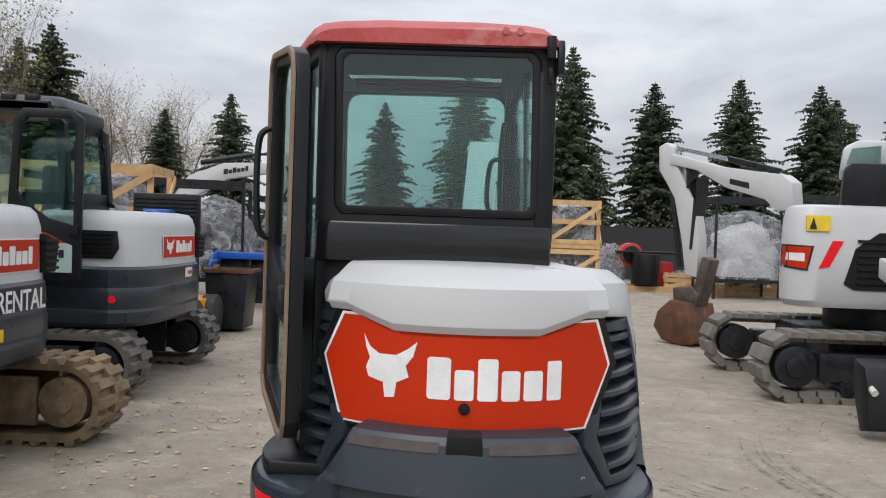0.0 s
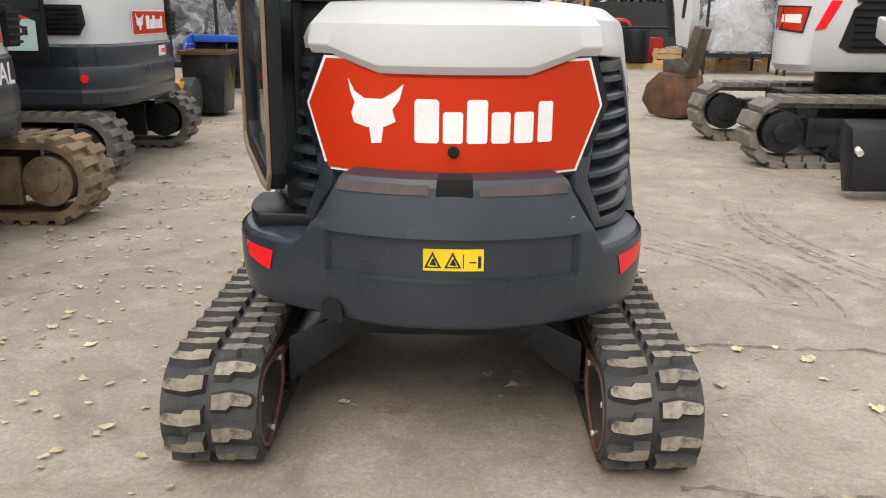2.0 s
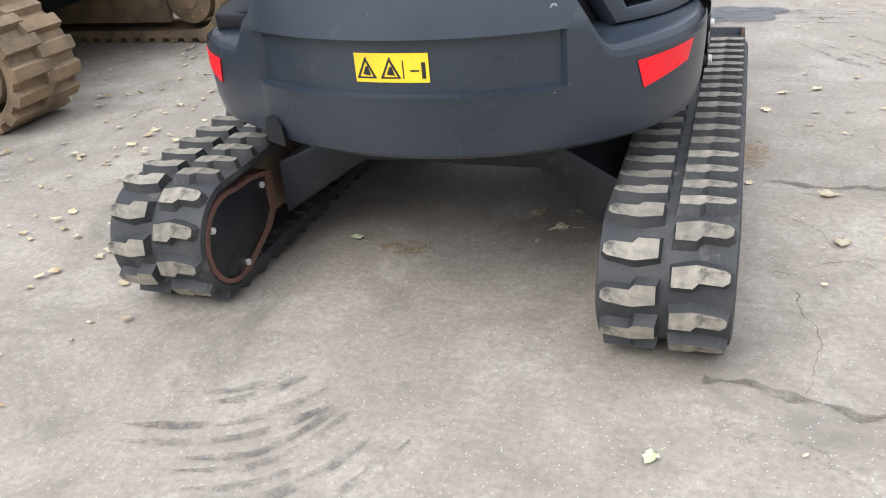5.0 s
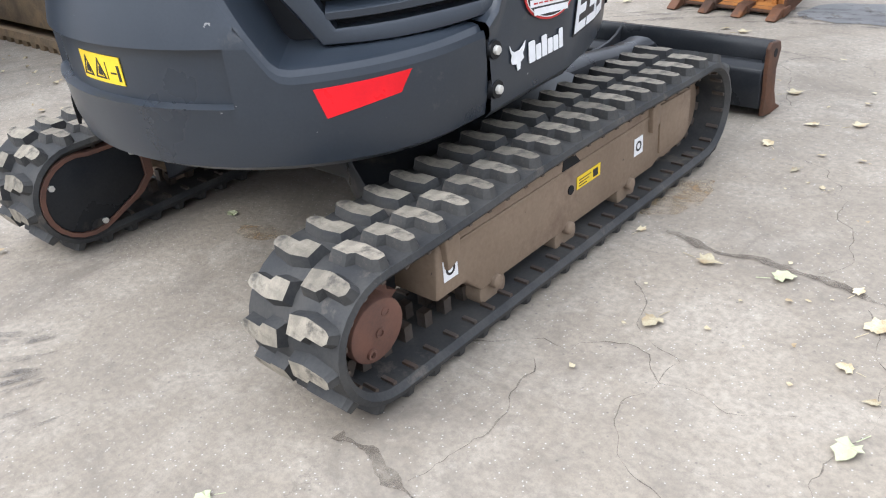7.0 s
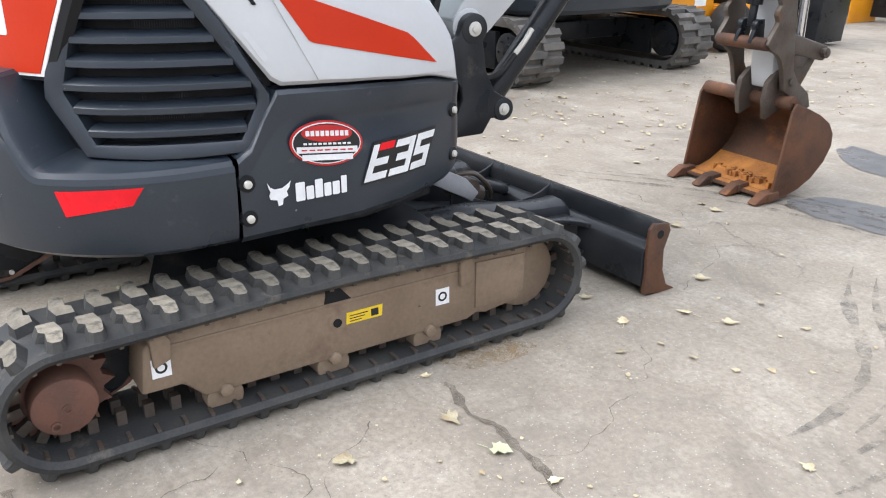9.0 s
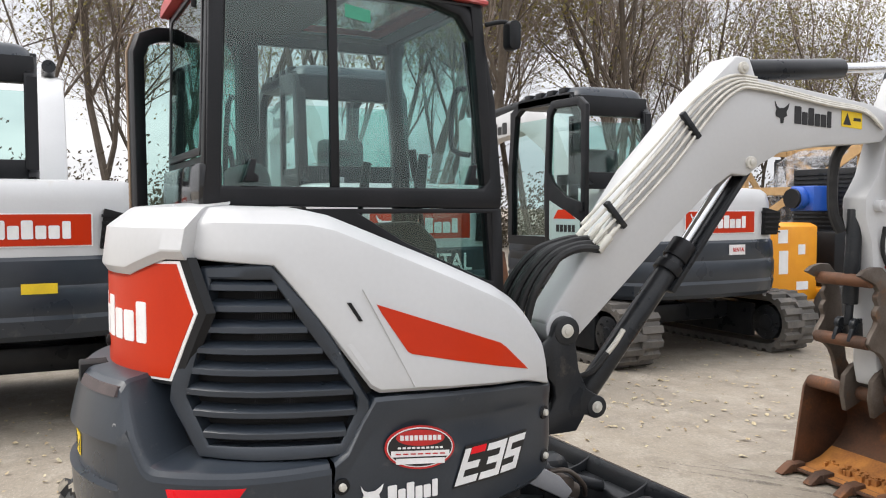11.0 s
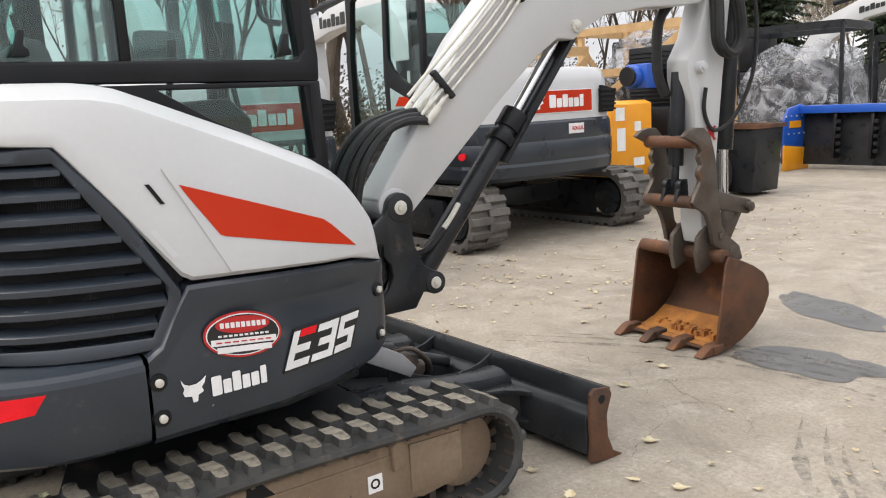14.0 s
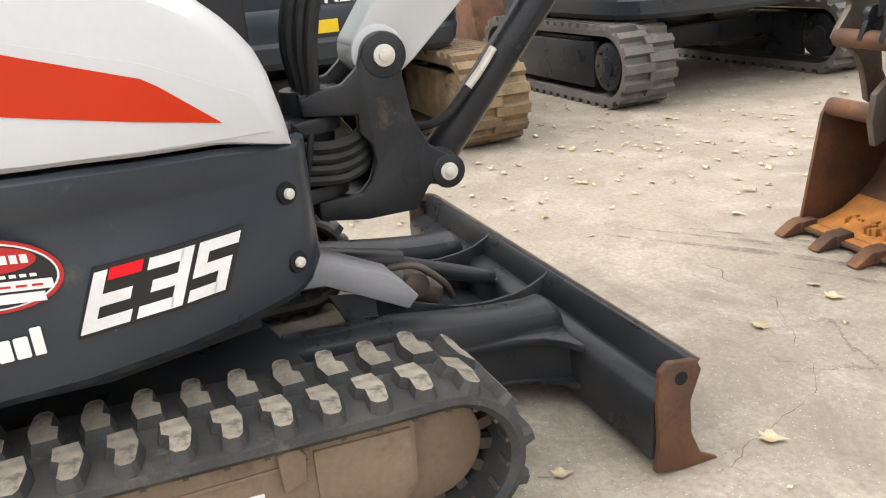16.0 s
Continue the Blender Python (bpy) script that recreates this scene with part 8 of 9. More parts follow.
part("bolt", bm, M_ZINC, ep)
bm = bmesh.new()
prism(bm, [(16.1, 0.08), (16.25, 0.08), (16.30, 0.95), (16.2, 0.95)], -5.0, -1.6)
part("mouldboard", bm, M_STEEL_BLACK, sp, "black mouldboard", bevel=0.01)
bm = bmesh.new()
box(bm, -5.0, 16.0, 0.95, -1.6, 16.35, 1.08)
part("top_beam", bm, M_BLUE, sp, "blue top beam", bevel=0.01)
for k in range(5):
    bm = bmesh.new()
    x = -4.4 + k * 0.62
    prism(bm, [(15.95, 0.2), (16.15, 0.2), (16.15, 1.05), (16.05, 1.05)], x, x + 0.05)
    for q in range(5):
        rod(bm, (x + 0.12, 15.98, 0.30 + 0.12 * q), (x + 0.12, 15.98, 0.36 + 0.12 * q), 0.05, 10)
    part("rib_and_spring", bm, M_BLACK, sp, bevel=0.004)
bm = bmesh.new()
for k in range(4):
    tube(bm, [(-2.8 + 0.34 * math.cos(a), 15.4 + 0.22 * math.sin(a), 0.05 + 0.05 * k + 0.16 * (1 + math.cos(a))) for a in [math.tau * q / 10 for q in range(11)]], 0.022, 6)
coil = part("hose_coil", bm, material("yellow_green_hose", (0.55, 0.58, 0.06), 0.5), None, "")
tagged(coil, "coil of yellow-green hose lying on the concrete", "hose")

# far excavator whose boom shows over the wrapped machines
fx = thing("distant_excavator", "white boom and stick of an excavator standing behind wrapped machines", "excavator", (-5.0, 20.5, 0))
bm = bmesh.new()
prism(bm, [(-8.2, 1.4), (-7.6, 1.4), (-7.0, 2.3), (-6.2, 2.75), (-5.0, 2.95), (-4.95, 3.2), (-6.3, 3.15), (-7.2, 2.8)], 20.4, 20.65, "y")
part("boom", bm, M_WHITE, fx, "white boom", bevel=0.02)
bm = bmesh.new()
prism(bm, [(-5.1, 3.1), (-4.75, 3.5), (-4.5, 3.4), (-4.55, 2.6), (-4.9, 0.9), (-5.15, 0.9), (-5.1, 2.4)], 20.4, 20.62, "y")
part("stick", bm, M_WHITE, fx, "white stick", bevel=0.02)
bm = bmesh.new()
rod(bm, (-6.9, 20.5, 3.15), (-5.6, 20.5, 3.38), 0.07, 14)
rod(bm, (-5.6, 20.5, 3.38), (-4.75, 20.5, 3.45), 0.035, 10)
part("stick_cylinder", bm, M_STEEL_BLACK, fx, "black stick cylinder")
bm = bmesh.new()
tube(bm, [(-5.2, 20.35, 3.0), (-4.95, 20.3, 2.6), (-4.8, 20.3, 2.3), (-4.6, 20.3, 2.7), (-4.7, 20.35, 3.1)], 0.03, 6)
part("hose", bm, M_HOSE, fx)
bm = bmesh.new()
for p in mark_polys(-6.3, 2.86, 0.62, 0.13):
    prism(bm, [(x, z + (x + 6.3) * 0.18) for x, z in p], 20.39, 20.398, "y")
part("brand_mark", bm, M_DECALK, fx, "black letter-sized blocks", smooth=0)
bm = bmesh.new()
box(bm, -10.2, 19.6, 0.6, -8.0, 21.4, 1.8)
box(bm, -9.6, 19.6, 1.8, -8.3, 20.6, 2.7)
part("body", bm, M_BLACK, fx, bevel=0.06)
for yy in (19.8, 21.2):
    small_track(fx, -10.5, -7.8, yy, 0.4, 0.6, M_RUBBER2)

# red implement and drums by the fence
rd = thing("red_implement", "red and black implement on a pallet with film", "implement", (5.0, 26.0, 0))
bm = bmesh.new()
rod(bm, (4.9, 25.6, 1.10), (4.9, 26.2, 1.10), 0.36, 26)
box(bm, 5.2, 25.6, 0.2, 6.2, 26.2, 0.9)
part("red_body", bm, M_RED, rd, "red drum housing", bevel=0.04)
bm = bmesh.new()
rod(bm, (5.3, 25.4, 0.2), (5.3, 25.4, 1.15), 0.42, 24)
rod(bm, (4.9, 25.52, 1.10), (4.9, 25.62, 1.10), 0.27, 22)
box(bm, 4.4, 25.3, 1.15, 6.3, 25.9, 1.22)
part("black_drum", bm, M_BLACK, rd, "black drum", bevel=0.02)
bm = bmesh.new()
box(bm, 4.5, 25.2, 0.0, 6.4, 26.4, 0.16)
part("pallet", bm, M_WOOD, rd)
part("film", lump(0.9, 0.8, 1.2, 0.3, 77), M_FILM, rd).location = Vector((4.3, 25.9, 0)) - rd.location * 0

# black screened fence behind the yard
fence = thing("screened_fence", "long black screened yard fence", "fence", (4, 31, 0))
for k in range(22):
    x = -30 + k * 3.0
    bm = bmesh.new()
    rod(bm, (x, 31.1, 0), (x, 31.1, 2.15), 0.04, 8)
    part("fence_post", bm, M_STEEL_BLACK, fence)
    bm = bmesh.new()
    box(bm, x, 31.0, 0.04, x + 3.0, 31.03, 2.0)
    part("screen_panel", bm, M_FENCE, fence, smooth=0)


# ---- trees ----
def leaf_cards(verts, faces, c, size, rng, n):
    for _ in range(n):
        d = Vector((rng.gauss(0, 1), rng.gauss(0, 1), rng.gauss(0, 1))).normalized()
        u = d.orthogonal().normalized() * size
        w = d.cross(u.normalized()) * size * 0.5
        p = c + Vector((rng.gauss(0, 1), rng.gauss(0, 1), rng.gauss(0, 1))) * size * 2.2
        i = len(verts)
        verts += [p - u, p + w, p + u, p - w]
        faces.append((i, i + 1, i + 2, i + 3))


def cone_bar(verts, faces, p, q, r0, r1, n=4):
    d = (q - p)
    if d.length < 1e-4:
        return
    d.normalize()
    u = d.orthogonal().normalized()
    w = d.cross(u)
    i = len(verts)
    for c, r in ((p, r0), (q, r1)):
        for k in range(n):
            a = math.tau * k / n
            verts.append(c + u * (math.cos(a) * r) + w * (math.sin(a) * r))
    for k in range(n):
        faces.append((i + k, i + (k + 1) % n, i + n + (k + 1) % n, i + n + k))


def mesh_from(name, verts, faces, mat):
    me = bpy.data.meshes.new(name)
    me.from_pydata([tuple(v) for v in verts], [], faces)
    me.materials.append(mat)
    return me


def spruce(seed, h):
    """Trunk, whorls of drooping boughs and sprays of needles."""
    rng = random.Random(seed)
    tv, tf, nv, nf = [], [], [], []
    cone_bar(tv, tf, Vector((0, 0, 0)), Vector((0, 0, h)), h * 0.018, 0.01, 8)
    z = h * 0.06
    while z < h * 0.985:
        f = z / h
        R = h * 0.30 * (1 - f) ** 0.62 * rng.uniform(0.78, 1.12) * min(1.0, 0.25 + 5 * (1 - f)) + 0.06
        k = 7 if f < 0.8 else 5
        a0 = rng.uniform(0, math.tau)
        for q in range(k):
            a = a0 + math.tau * q / k + rng.uniform(-0.25, 0.25)
            r = R * rng.uniform(0.55, 1.15)
            out = Vector((math.cos(a), math.sin(a), 0))
            lift = 0.16 + 0.5 * f
            pts = [Vector((0, 0, z)) + out * r * t + Vector((0, 0, r * (lift * t - 0.42 * t * t))) for t in (0, 0.35, 0.7, 1.0)]
            for p0, p1 in zip(pts, pts[1:]):
                cone_bar(tv, tf, p0, p1, 0.022 * (1 - f) + 0.006, 0.012 * (1 - f) + 0.004, 3)
            side = Vector((-out.y, out.x, 0))
            m = max(5, int(r * 11))
            for s in range(m):
                t = (s + rng.random()) / m
                c = pts[0].lerp(pts[-1], t) + Vector((0, 0, r * (0.42 * t * (1 - t))))
                L = (0.09 + 0.18 * r * (1 - t * 0.72)) * rng.uniform(0.5, 1.25)
                for sg in (-1, 1):
                    tip = c + side * sg * L + out * L * 0.55 + Vector((0, 0, -L * rng.uniform(0.12, 0.55)))
                    wv = out * (0.05 + 0.05 * L) + Vector((0, 0, 0.05 * rng.uniform(-1, 1)))
                    i = len(nv)
                    nv += [c - wv, c + wv, tip + wv * 0.25, tip - wv * 0.25]
                    nf.append((i, i + 1, i + 2, i + 3))
                    mid = c.lerp(tip, 0.55)
                    drop = Vector((rng.uniform(-0.05, 0.05), rng.uniform(-0.05, 0.05), -L * 0.42 - 0.05))
                    i = len(nv)
                    nv += [c, tip, mid + drop]
                    nf.append((i, i + 1, i + 2))
        z += h * 0.022 * (1.25 - 0.5 * f) * rng.uniform(0.8, 1.2)
    return mesh_from("trunk", tv, tf, M_BARK), mesh_from("crown", nv, nf, M_NEEDLE)


def bare_tree(seed, h, leafy):
    """Forked trunk, limbs and fine twigs, with a thin veil of late leaves."""
    rng = random.Random(seed)
    tv, tf, wv, wf, lv, lf = [], [], [], [], [], []

    def grow(p, d, L, r, level):
        segs = 3 if level < 3 else 2
        for s in range(segs):
            d = (d + Vector((rng.gauss(0, 0.13), rng.gauss(0, 0.13), rng.gauss(0.03, 0.08)))).normalized()
            q = p + d * (L / segs)
            r1 = r * (0.84 if level < 3 else 0.7)
            cone_bar(tv if level < 2 else wv, tf if level < 2 else wf, p, q, r, r1, 6 if level < 2 else 3)
            if level < 5 and (level > 0 or s > 0):
                for _ in range(2 if level < 2 else (2 if level < 4 else 1)):
                    ax = Vector((rng.gauss(0, 1), rng.gauss(0, 1), rng.gauss(0, 0.6)))
                    ax = (ax - d * ax.dot(d)).normalized()
                    nd = (d + ax * rng.uniform(0.45, 1.0) + Vector((0, 0, 0.12))).normalized()
                    grow(q, nd, L * rng.uniform(0.46, 0.68), r1 * rng.uniform(0.42, 0.6), level + 1)
            p, r = q, r1
        if level < 4:
            grow(p, d, L * 0.62, r, level + 1)
        elif rng.random() < leafy:
            leaf_cards(lv, lf, p, 0.06, rng, 2)
    grow(Vector((0, 0, -0.1)), Vector((rng.gauss(0, 0.05), rng.gauss(0, 0.05), 1)).normalized(), h * 0.38, h * 0.0085, 0)
    return mesh_from("trunk", tv, tf, M_BARK), mesh_from("twigs", wv, wf, M_TWIG), mesh_from("leaves", lv, lf, M_LEAFY)


spruces = [spruce(11, 11.0), spruce(23, 11.0), spruce(37, 11.0)]
SPRUCE_AT = [(4.48, 40, 10.75, 0), (8.46, 40, 9.1, 1), (12.51, 40, 9.5, 2), (16.3, 40, 9.2, 0), (17.9, 42, 8.9, 1), (-4.48, 40, 7.8, 1), (-0.5, 40, 9.4, 2), (-12.06, 40, 8.0, 1), (-15.7, 41, 7.4, 2), (-20.9, 39.6, 11.1, 0), (-25, 44, 11.4, 1), (22, 43, 9.5, 1), (6.4, 44, 6.2, 2), (10.6, 44, 6.4, 0), (14.6, 44, 6.0, 1), (20.5, 46, 8.4, 2), (26, 44, 9.8, 0), (2.2, 43, 5.6, 1)]
for k, (x, y, h, v) in enumerate(SPRUCE_AT):
    root = thing("spruce_tree", "dark green spruce tree with drooping boughs", "tree", None, "spruces behind the fence")
    for nm, me in zip(("trunk", "crown"), spruces[v]):
        ob = new(nm, me)
        ob.parent = root
    s = h / 11.0
    root.matrix_basis = pose(x, y, 0, 0, 0, 67 * k) @ Matrix.Diagonal((s * (1.0 + 0.08 * ((k * 7) % 5 - 2) / 2), s * (1.0 + 0.08 * ((k * 3) % 5 - 2) / 2), s, 1))
bares = [bare_tree(5, 12.0, 0.14), bare_tree(8, 12.0, 0.24), bare_tree(14, 12.0, 0.05), bare_tree(21, 12.0, 0.08)]
rng = random.Random(77)
BARE_AT = []
for k in range(46):
    f = 0.22 + 0.66 * k / 45
    bx, by = -34 + 14 * f, -8 + 47 * f
    tall = 1.0 if f < 0.66 else 1.0 - 1.6 * (f - 0.66)
    BARE_AT.append((bx + rng.uniform(-5.5, 5.5), by + rng.uniform(-2, 2), rng.uniform(15.0, 23.0) * tall))
for k in range(12):
    BARE_AT.append((-26.5 + k * 0.85 + rng.uniform(-0.6, 0.6), 52 + rng.uniform(-3, 3), rng.uniform(10.5, 13)))
for k, (x, y, h) in enumerate(BARE_AT):
    root = thing("bare_tree", "leafless autumn tree with fine grey-brown twigs", "tree", None, "bare trees round the yard")
    for nm, me in zip(("trunk", "twig_crown", "leaf_veil"), bares[k % 4]):
        ob = new(nm, me)
        ob.parent = root
        if nm != "trunk":
            tagged(ob, kind="stuff")
    s = h / 12.0
    root.matrix_basis = pose(x, y, 0, 0, 0, 83 * k) @ Matrix.Diagonal((s, s, s, 1))
# undergrowth at the foot of the trees
hv, hf = [], []
rng = random.Random(5)
for k in range(21000):
    if k < 18500:
        f = rng.random()
        c = Vector((-31 + 8 * f + rng.uniform(-3, 3), -8 + 52 * f, abs(rng.gauss(0, 1.25))))
    else:
        c = Vector((rng.uniform(-14, 26), rng.uniform(35, 38), abs(rng.gauss(0.6, 1.2))))
    leaf_cards(hv, hf, c, 0.085, rng, 3)
und = new("undergrowth", mesh_from("undergrowth", hv, hf, M_HEDGE))
tagged(und, "dark tangled undergrowth at the yard's edge", "undergrowth", kind="stuff")


# ---- fallen leaves, stains and scuffs on the concrete ----
def leaf_mesh(seed, lobed):
    rng = random.Random(seed)
    bm = bmesh.new()
    n = 16
    c = bm.verts.new((0, 0, 0.010))
    vs = []
    for k in range(n):
        a = math.tau * k / n
        r = (1.0 if not lobed else (0.50 + 0.50 * abs(math.cos(2.5 * a)))) * (0.70 + 0.38 * math.cos(a) ** 3) * (rng.uniform(0.72, 1.02) if k % 2 else rng.uniform(0.98, 1.18))
        x, y = r * math.cos(a) * 0.060, r * math.sin(a) * 0.050
        vs.append(bm.verts.new((x, y, 0.003 + 0.45 * abs(y) * rng.uniform(0.3, 1.3) + 0.22 * abs(x) * rng.uniform(0, 1.0))))
    for k in range(n):
        bm.faces.new((c, vs[k], vs[(k + 1) % n]))
    rod(bm, (-0.035, 0, 0.006), (-0.085, 0.012, 0.004), 0.0014, 4)
    me = bpy.data.meshes.new("fallen_leaf")
    bm.to_mesh(me)
    bm.free()
    return me


leaf_meshes = [leaf_mesh(k, k % 2 == 0) for k in range(5)]
for k, me in enumerate(leaf_meshes):
    me.materials.append(M_LEAFG if k == 3 else M_LEAF)
LEAVES = [(-1.10, 1.87), (0.69, 2.12), (-0.42, 3.01), (-1.32, 2.72), (-1.70, 3.55), (-1.97, 3.77), (-2.03, 5.19), (-2.50, 5.46), (1.35, 3.63), (1.55, 3.67), (1.67, 3.56), (1.32, 2.37), (-1.57, 4.46), (-1.80, 4.15), (0.88, 3.68), (1.13, 3.61), (1.64, 3.52), (0.82, 5.11), (1.03, 4.80), (0.95, 4.53), (1.17, 4.86), (1.73, 3.05), (1.73, 3.23), (1.16, 3.25), (1.12, 4.36), (1.64, 3.32), (0.31, 5.55), (0.24, 5.91), (-2.22, 6.70), (0.14, 5.95), (0.70, 4.56), (0.24, 4.69), (-0.68, 6.27), (-0.81, 5.58), (-2.17, 6.46), (-2.41, 6.31), (0.2, 3.1), (0.28, 3.2), (0.16, 3.3), (0.30, 3.34), (-2.62, 5.17), (-2.69, 7.35), (2.25, 5.80), (2.13, 7.28), (1.9, 4.3)]
rng = random.Random(9)
for k, (x, y) in enumerate(LEAVES):
    ob = new("fallen_leaf", leaf_meshes[3 if (x, y) in ((-0.42, 3.01), (0.69, 2.12), (1.73, 3.05), (1.35, 3.63)) else rng.choice((0, 1, 2, 4))])
    s = rng.uniform(0.42, 0.85)
    ob.matrix_basis = pose(x, y, 0.002, 0, 0, rng.uniform(0, 360)) @ Matrix.Diagonal((s, s, s, 1))
    tagged(ob, "dry curled leaf lying on the concrete", "leaf", "fallen leaves")
lv, lf = [], []
for k in range(2100):
    if k % 3 == 0 or k > 1500:
        x, y = rng.uniform(-4.2, -0.9), rng.uniform(1.5, 12)
    elif k % 3 == 1:
        x, y = rng.uniform(-3.0, 6.0), rng.uniform(5.2, 24)
    else:
        x, y = rng.uniform(1.0, 4), rng.uniform(1.0, 9)
    s = rng.uniform(0.008, 0.026) if x < -0.9 or y > 8 else (rng.uniform(0.006, 0.018) if y > 4.5 else rng.uniform(0.003, 0.010))
    a = rng.uniform(0, math.tau)
    i = len(lv)
    for da in (0, 0.9, 1.9, 3.0, 4.1, 5.2):
        rr = rng.uniform(0.45, 1.5)
        lv.append(Vector((x + s * rr * math.cos(a + da), y + s * 0.7 * rr * math.sin(a + da), 0.004 + s * rng.uniform(0.02, 0.8))))
    lf += [(i, i + 1, i + 2, i + 3), (i, i + 3, i + 4, i + 5)]
lit = new("leaf_litter", mesh_from("leaf_litter", lv, lf, M_LEAF))
tagged(lit, "scattered dry leaf bits on the concrete", "leaf litter", kind="stuff")


def stain(name, cx, cy, rx, ry, rz, mat, label, z=0.004, seed=1):
    bm = bmesh.new()
    pts = []
    for k in range(40):
        a = math.tau * k / 40
        r = 1 + 0.28 * noise.noise(Vector((math.cos(a) * 1.7 + seed * 5, math.sin(a) * 1.7, 0))) + 0.10 * noise.noise(Vector((math.cos(a) * 5 + seed, math.sin(a) * 5, 3)))
        pts.append(bm.verts.new((rx * r * math.cos(a), ry * r * math.sin(a), 0)))
    bm.faces.new(pts)
    ob = part(name, bm, mat, None, smooth=0)
    ob.matrix_basis = pose(cx, cy, z, 0, 0, rz)
    return tagged(ob, label, "stain", kind="stuff")


stain("damp_stain", 0.72, 6.50, 0.36, 0.24, 12, M_WET, "dark damp patch on the concrete", seed=2)
stain("damp_stain", 0.25, 7.55, 0.50, 0.20, -30, M_WET, "thin damp patch on the concrete", seed=3)
stain("sand_spill", 0.85, 3.95, 0.17, 0.10, 80, M_SAND, "spill of pale sand on the concrete", seed=6)
stain("soil_crumbs", -0.22, 2.98, 0.10, 0.05, 15, M_SAND, "brown soil crumbs on the concrete", seed=7)


def smear_path(pts, half, lanes, label, seed):
    """Skid marks: broken rubber streaks that run side by side along a bent line."""
    r = random.Random(seed)
    bm = bmesh.new()
    P = [Vector(q) for q in pts]
    fine = []
    for i in range(len(P) - 1):
        p0, p1, p2, p3 = P[max(i - 1, 0)], P[i], P[i + 1], P[min(i + 2, len(P) - 1)]
        for k in range(10):
            t = k / 10
            fine.append(0.5 * (2 * p1 + (p2 - p0) * t + (2 * p0 - 5 * p1 + 4 * p2 - p3) * t * t + (3 * p1 - p0 - 3 * p2 + p3) * t ** 3))
    for lane in range(lanes):
        o = -half + 2 * half * (lane + r.uniform(-0.25, 0.25)) / max(1, lanes - 1)
        a, b = r.uniform(0.0, 0.25), r.uniform(0.7, 1.0)
        cut = fine[int(a * len(fine)):int(b * len(fine))]
        rows = []
        for k, c in enumerate(cut):
            d = (cut[min(k + 1, len(cut) - 1)] - cut[max(k - 1, 0)]).normalized()
            w = Vector((-d.y, d.x))
            q = Vector((c.x * 5, c.y * 5, lane * 3.0 + seed))
            h = half / lanes * (0.55 + 0.6 * noise.noise(q)) * min(1.0, 4 * (k + 0.2) / len(cut), 4 * (len(cut) - k) / len(cut))
            m = c + w * (o + 0.03 * half * noise.noise(q * 2))
            rows.append([(m.x - w.x * h, m.y - w.y * h, 0.0045 + 0.0001 * lane), (m.x + w.x * h, m.y + w.y * h, 0.0045 + 0.0001 * lane)])
        grid(bm, rows)
    ob = part("tyre_mark", bm, M_SMEAR, None, smooth=0)
    return tagged(ob, label, "tyre mark", kind="stuff")


smear_path([(1.10, 6.2), (1.45, 5.55), (1.85, 5.0), (1.95, 4.4), (1.80, 3.8)], 0.17, 5, "dark curved skid marks on the concrete", 3)
smear_path([(-0.62, 1.98), (-0.36, 2.04), (-0.22, 2.16), (-0.12, 2.34)], 0.10, 4, "dark smeared skid marks on the concrete", 4)
smear_path([(-0.42, 1.74), (-0.16, 1.82), (-0.02, 2.0), (0.05, 2.24)], 0.12, 5, "dark smeared skid marks on the concrete", 14)
smear_path([(2.6, 7.4), (2.3, 6.2), (2.5, 5.0), (2.9, 4.0)], 0.14, 4, "faint skid marks on the concrete", 5)
smear_path([(-0.9, 5.6), (0.2, 6.3), (1.4, 6.4), (2.6, 6.0)], 0.15, 4, "faint skid marks on the concrete", 8)


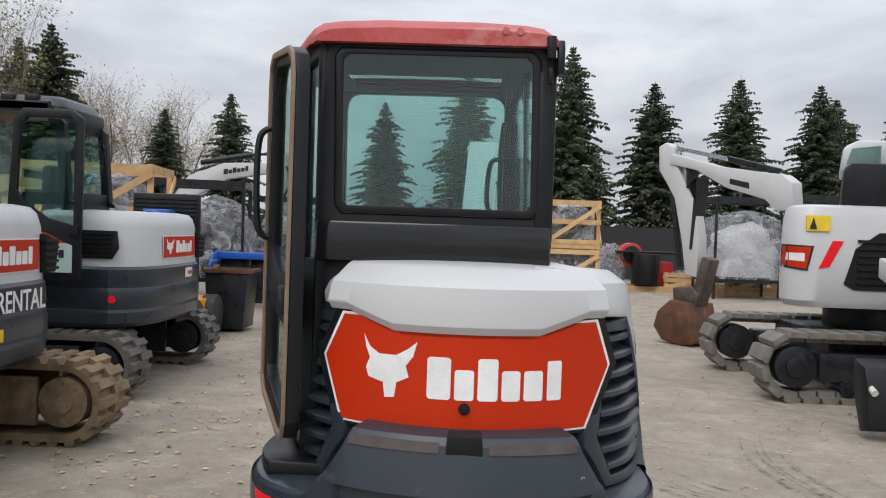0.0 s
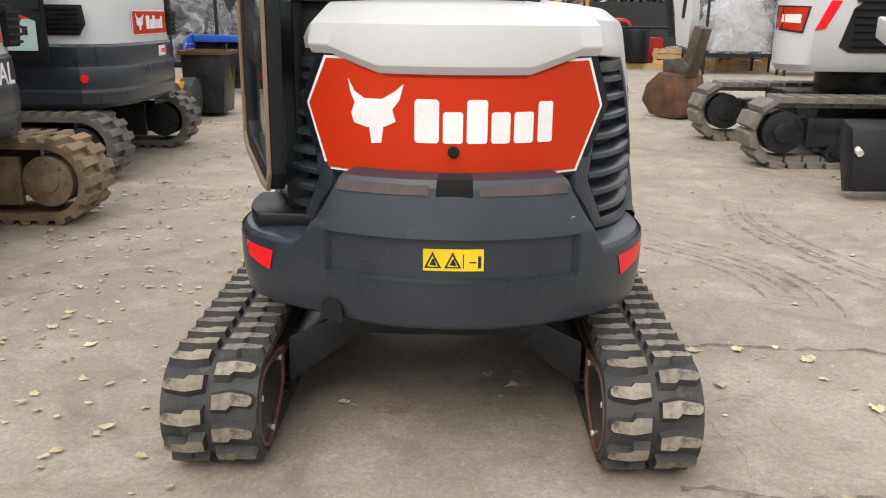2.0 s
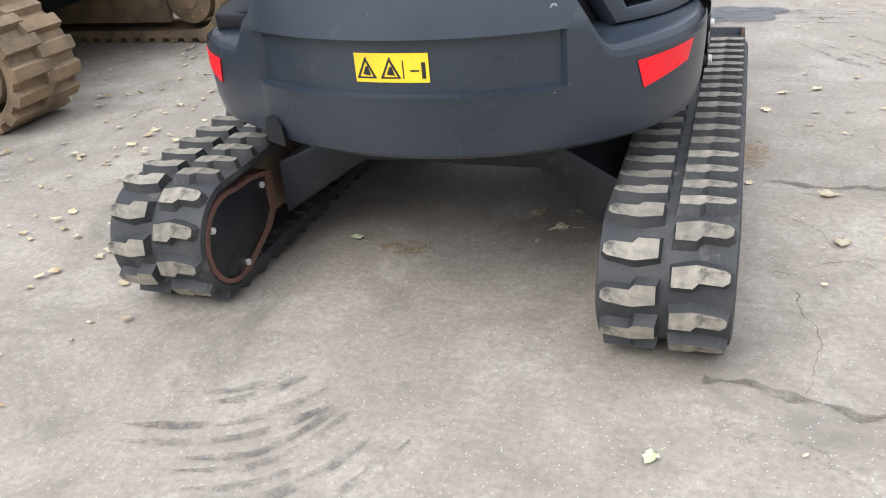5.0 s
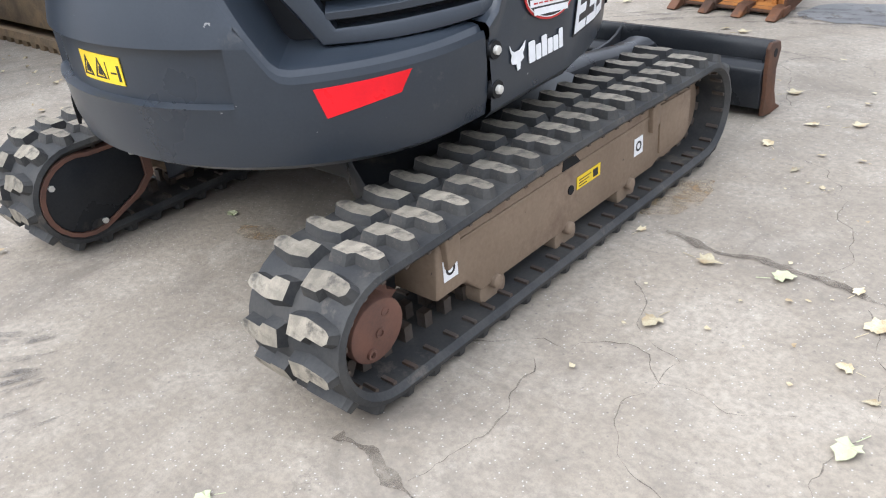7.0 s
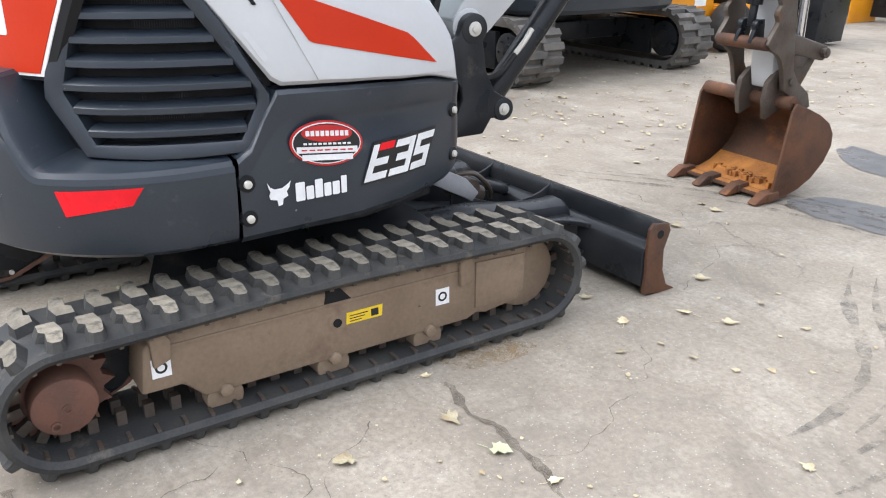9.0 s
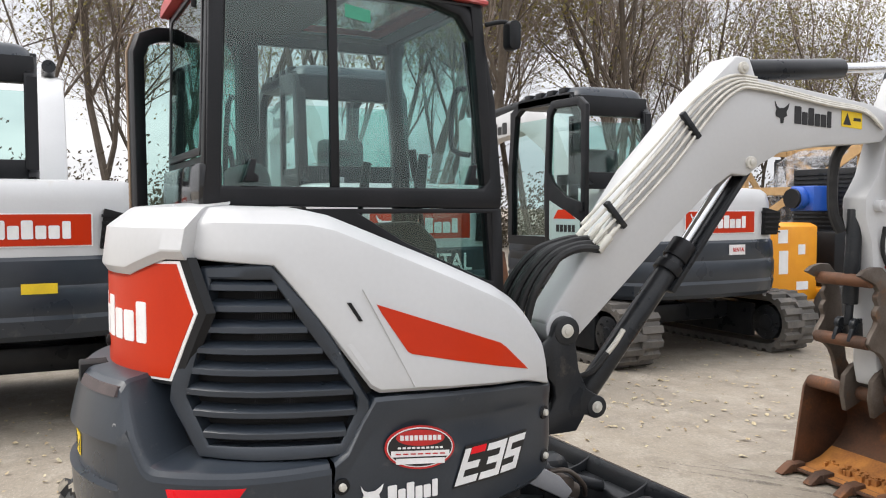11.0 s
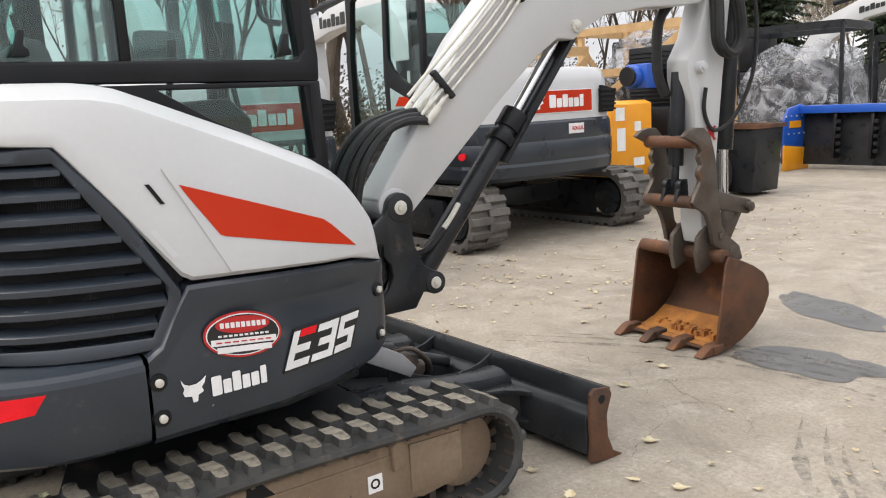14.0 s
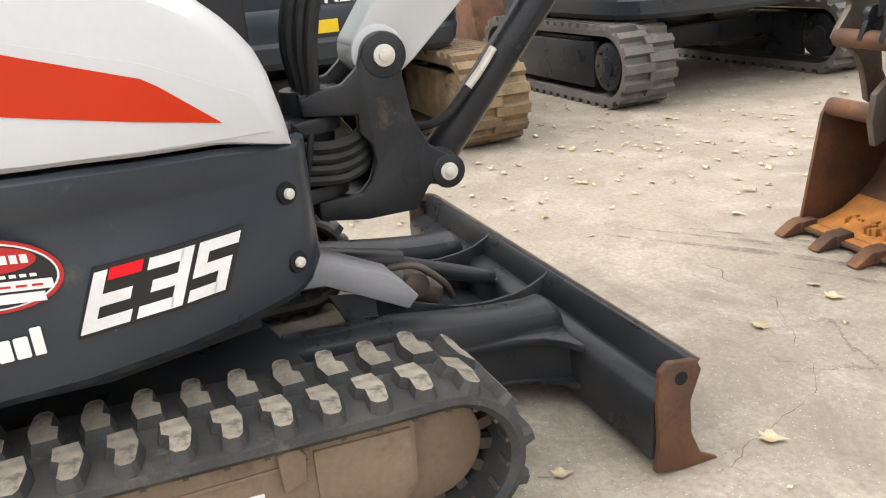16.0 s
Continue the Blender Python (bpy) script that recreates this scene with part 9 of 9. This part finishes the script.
def seam(pts, w, label, seed):
    """A wandering crack or joint, filled with dirt, of uneven width."""
    r = random.Random(seed)
    bm = bmesh.new()
    rows = []
    for (x0, y0), (x1, y1) in zip(pts, pts[1:]):
        L = math.hypot(x1 - x0, y1 - y0)
        n = max(4, int(L / 0.018))
        d = Vector((x1 - x0, y1 - y0)).normalized()
        for k in range(n):
            t = k / n
            c = Vector((x0 + (x1 - x0) * t, y0 + (y1 - y0) * t))
            q = Vector((c.x * 2.3, c.y * 2.3, seed * 7.1))
            off = math.sin(math.pi * t) * (0.10 * noise.noise(q) + 0.045 * noise.noise(q * 4)) + 0.010 * noise.noise(q * 14)
            c += Vector((-d.y, d.x)) * off
            h = w * max(0.08, 0.45 + 0.9 * noise.noise(q * 6 + Vector((3, 1, 0)))) * r.uniform(0.7, 1.1)
            rows.append([(c.x - d.y * h, c.y + d.x * h, 0.0042), (c.x + d.y * h, c.y - d.x * h, 0.0042)])
    grid(bm, rows)
    ob = part("joint_dirt", bm, M_JOINT, None, smooth=0)
    return tagged(ob, label, "joint", kind="stuff")


M_JOINT = material("joint_dirt", (0.155, 0.128, 0.10), 0.95, 0, (0.105, 0.088, 0.07), 20, 120, 0.5)
broken_edge(M_JOINT, 11.0, 0.32, 0.62, 0.75)
seam([(0.95, 3.72), (1.45, 3.69), (1.70, 3.68), (2.05, 3.62), (3.2, 3.7), (6.0, 3.75)], 0.026, "dirt-filled joint in the concrete", 1)
seam([(1.80, 7.95), (2.3, 7.88), (2.8, 7.9), (3.3, 7.85)], 0.010, "thin dark crack in the concrete", 2)
seam([(0.88, 4.95), (0.7, 5.4), (0.15, 5.75), (-0.5, 5.8)], 0.0028, "thin crack in the concrete", 6)
seam([(1.12, 4.45), (1.35, 4.2), (1.45, 3.95), (1.42, 3.7)], 0.0028, "thin crack in the concrete", 7)
seam([(1.02, 3.40), (1.3, 3.12), (1.28, 2.85), (1.6, 2.55), (2.3, 2.5)], 0.0028, "thin crack in the concrete", 8)
seam([(1.6, 3.6), (1.75, 3.2), (1.7, 2.9), (1.95, 2.6)], 0.0028, "thin crack in the concrete", 9)
seam([(0.78, 2.43), (1.0, 2.40), (1.3, 2.375), (1.6, 2.36), (2.6, 2.33)], 0.030, "dirt-filled joint in the concrete", 10)
seam([(1.24, 2.37), (1.22, 2.2), (1.26, 2.0), (1.2, 1.7)], 0.004, "thin crack in the concrete", 11)
seam([(0.80, 2.9), (1.05, 3.0), (1.18, 3.12), (1.30, 3.02), (1.62, 3.1)], 0.003, "thin crack in the concrete", 12)
seam([(1.02, 2.42), (1.06, 2.7), (0.98, 2.95)], 0.003, "thin crack in the concrete", 13)
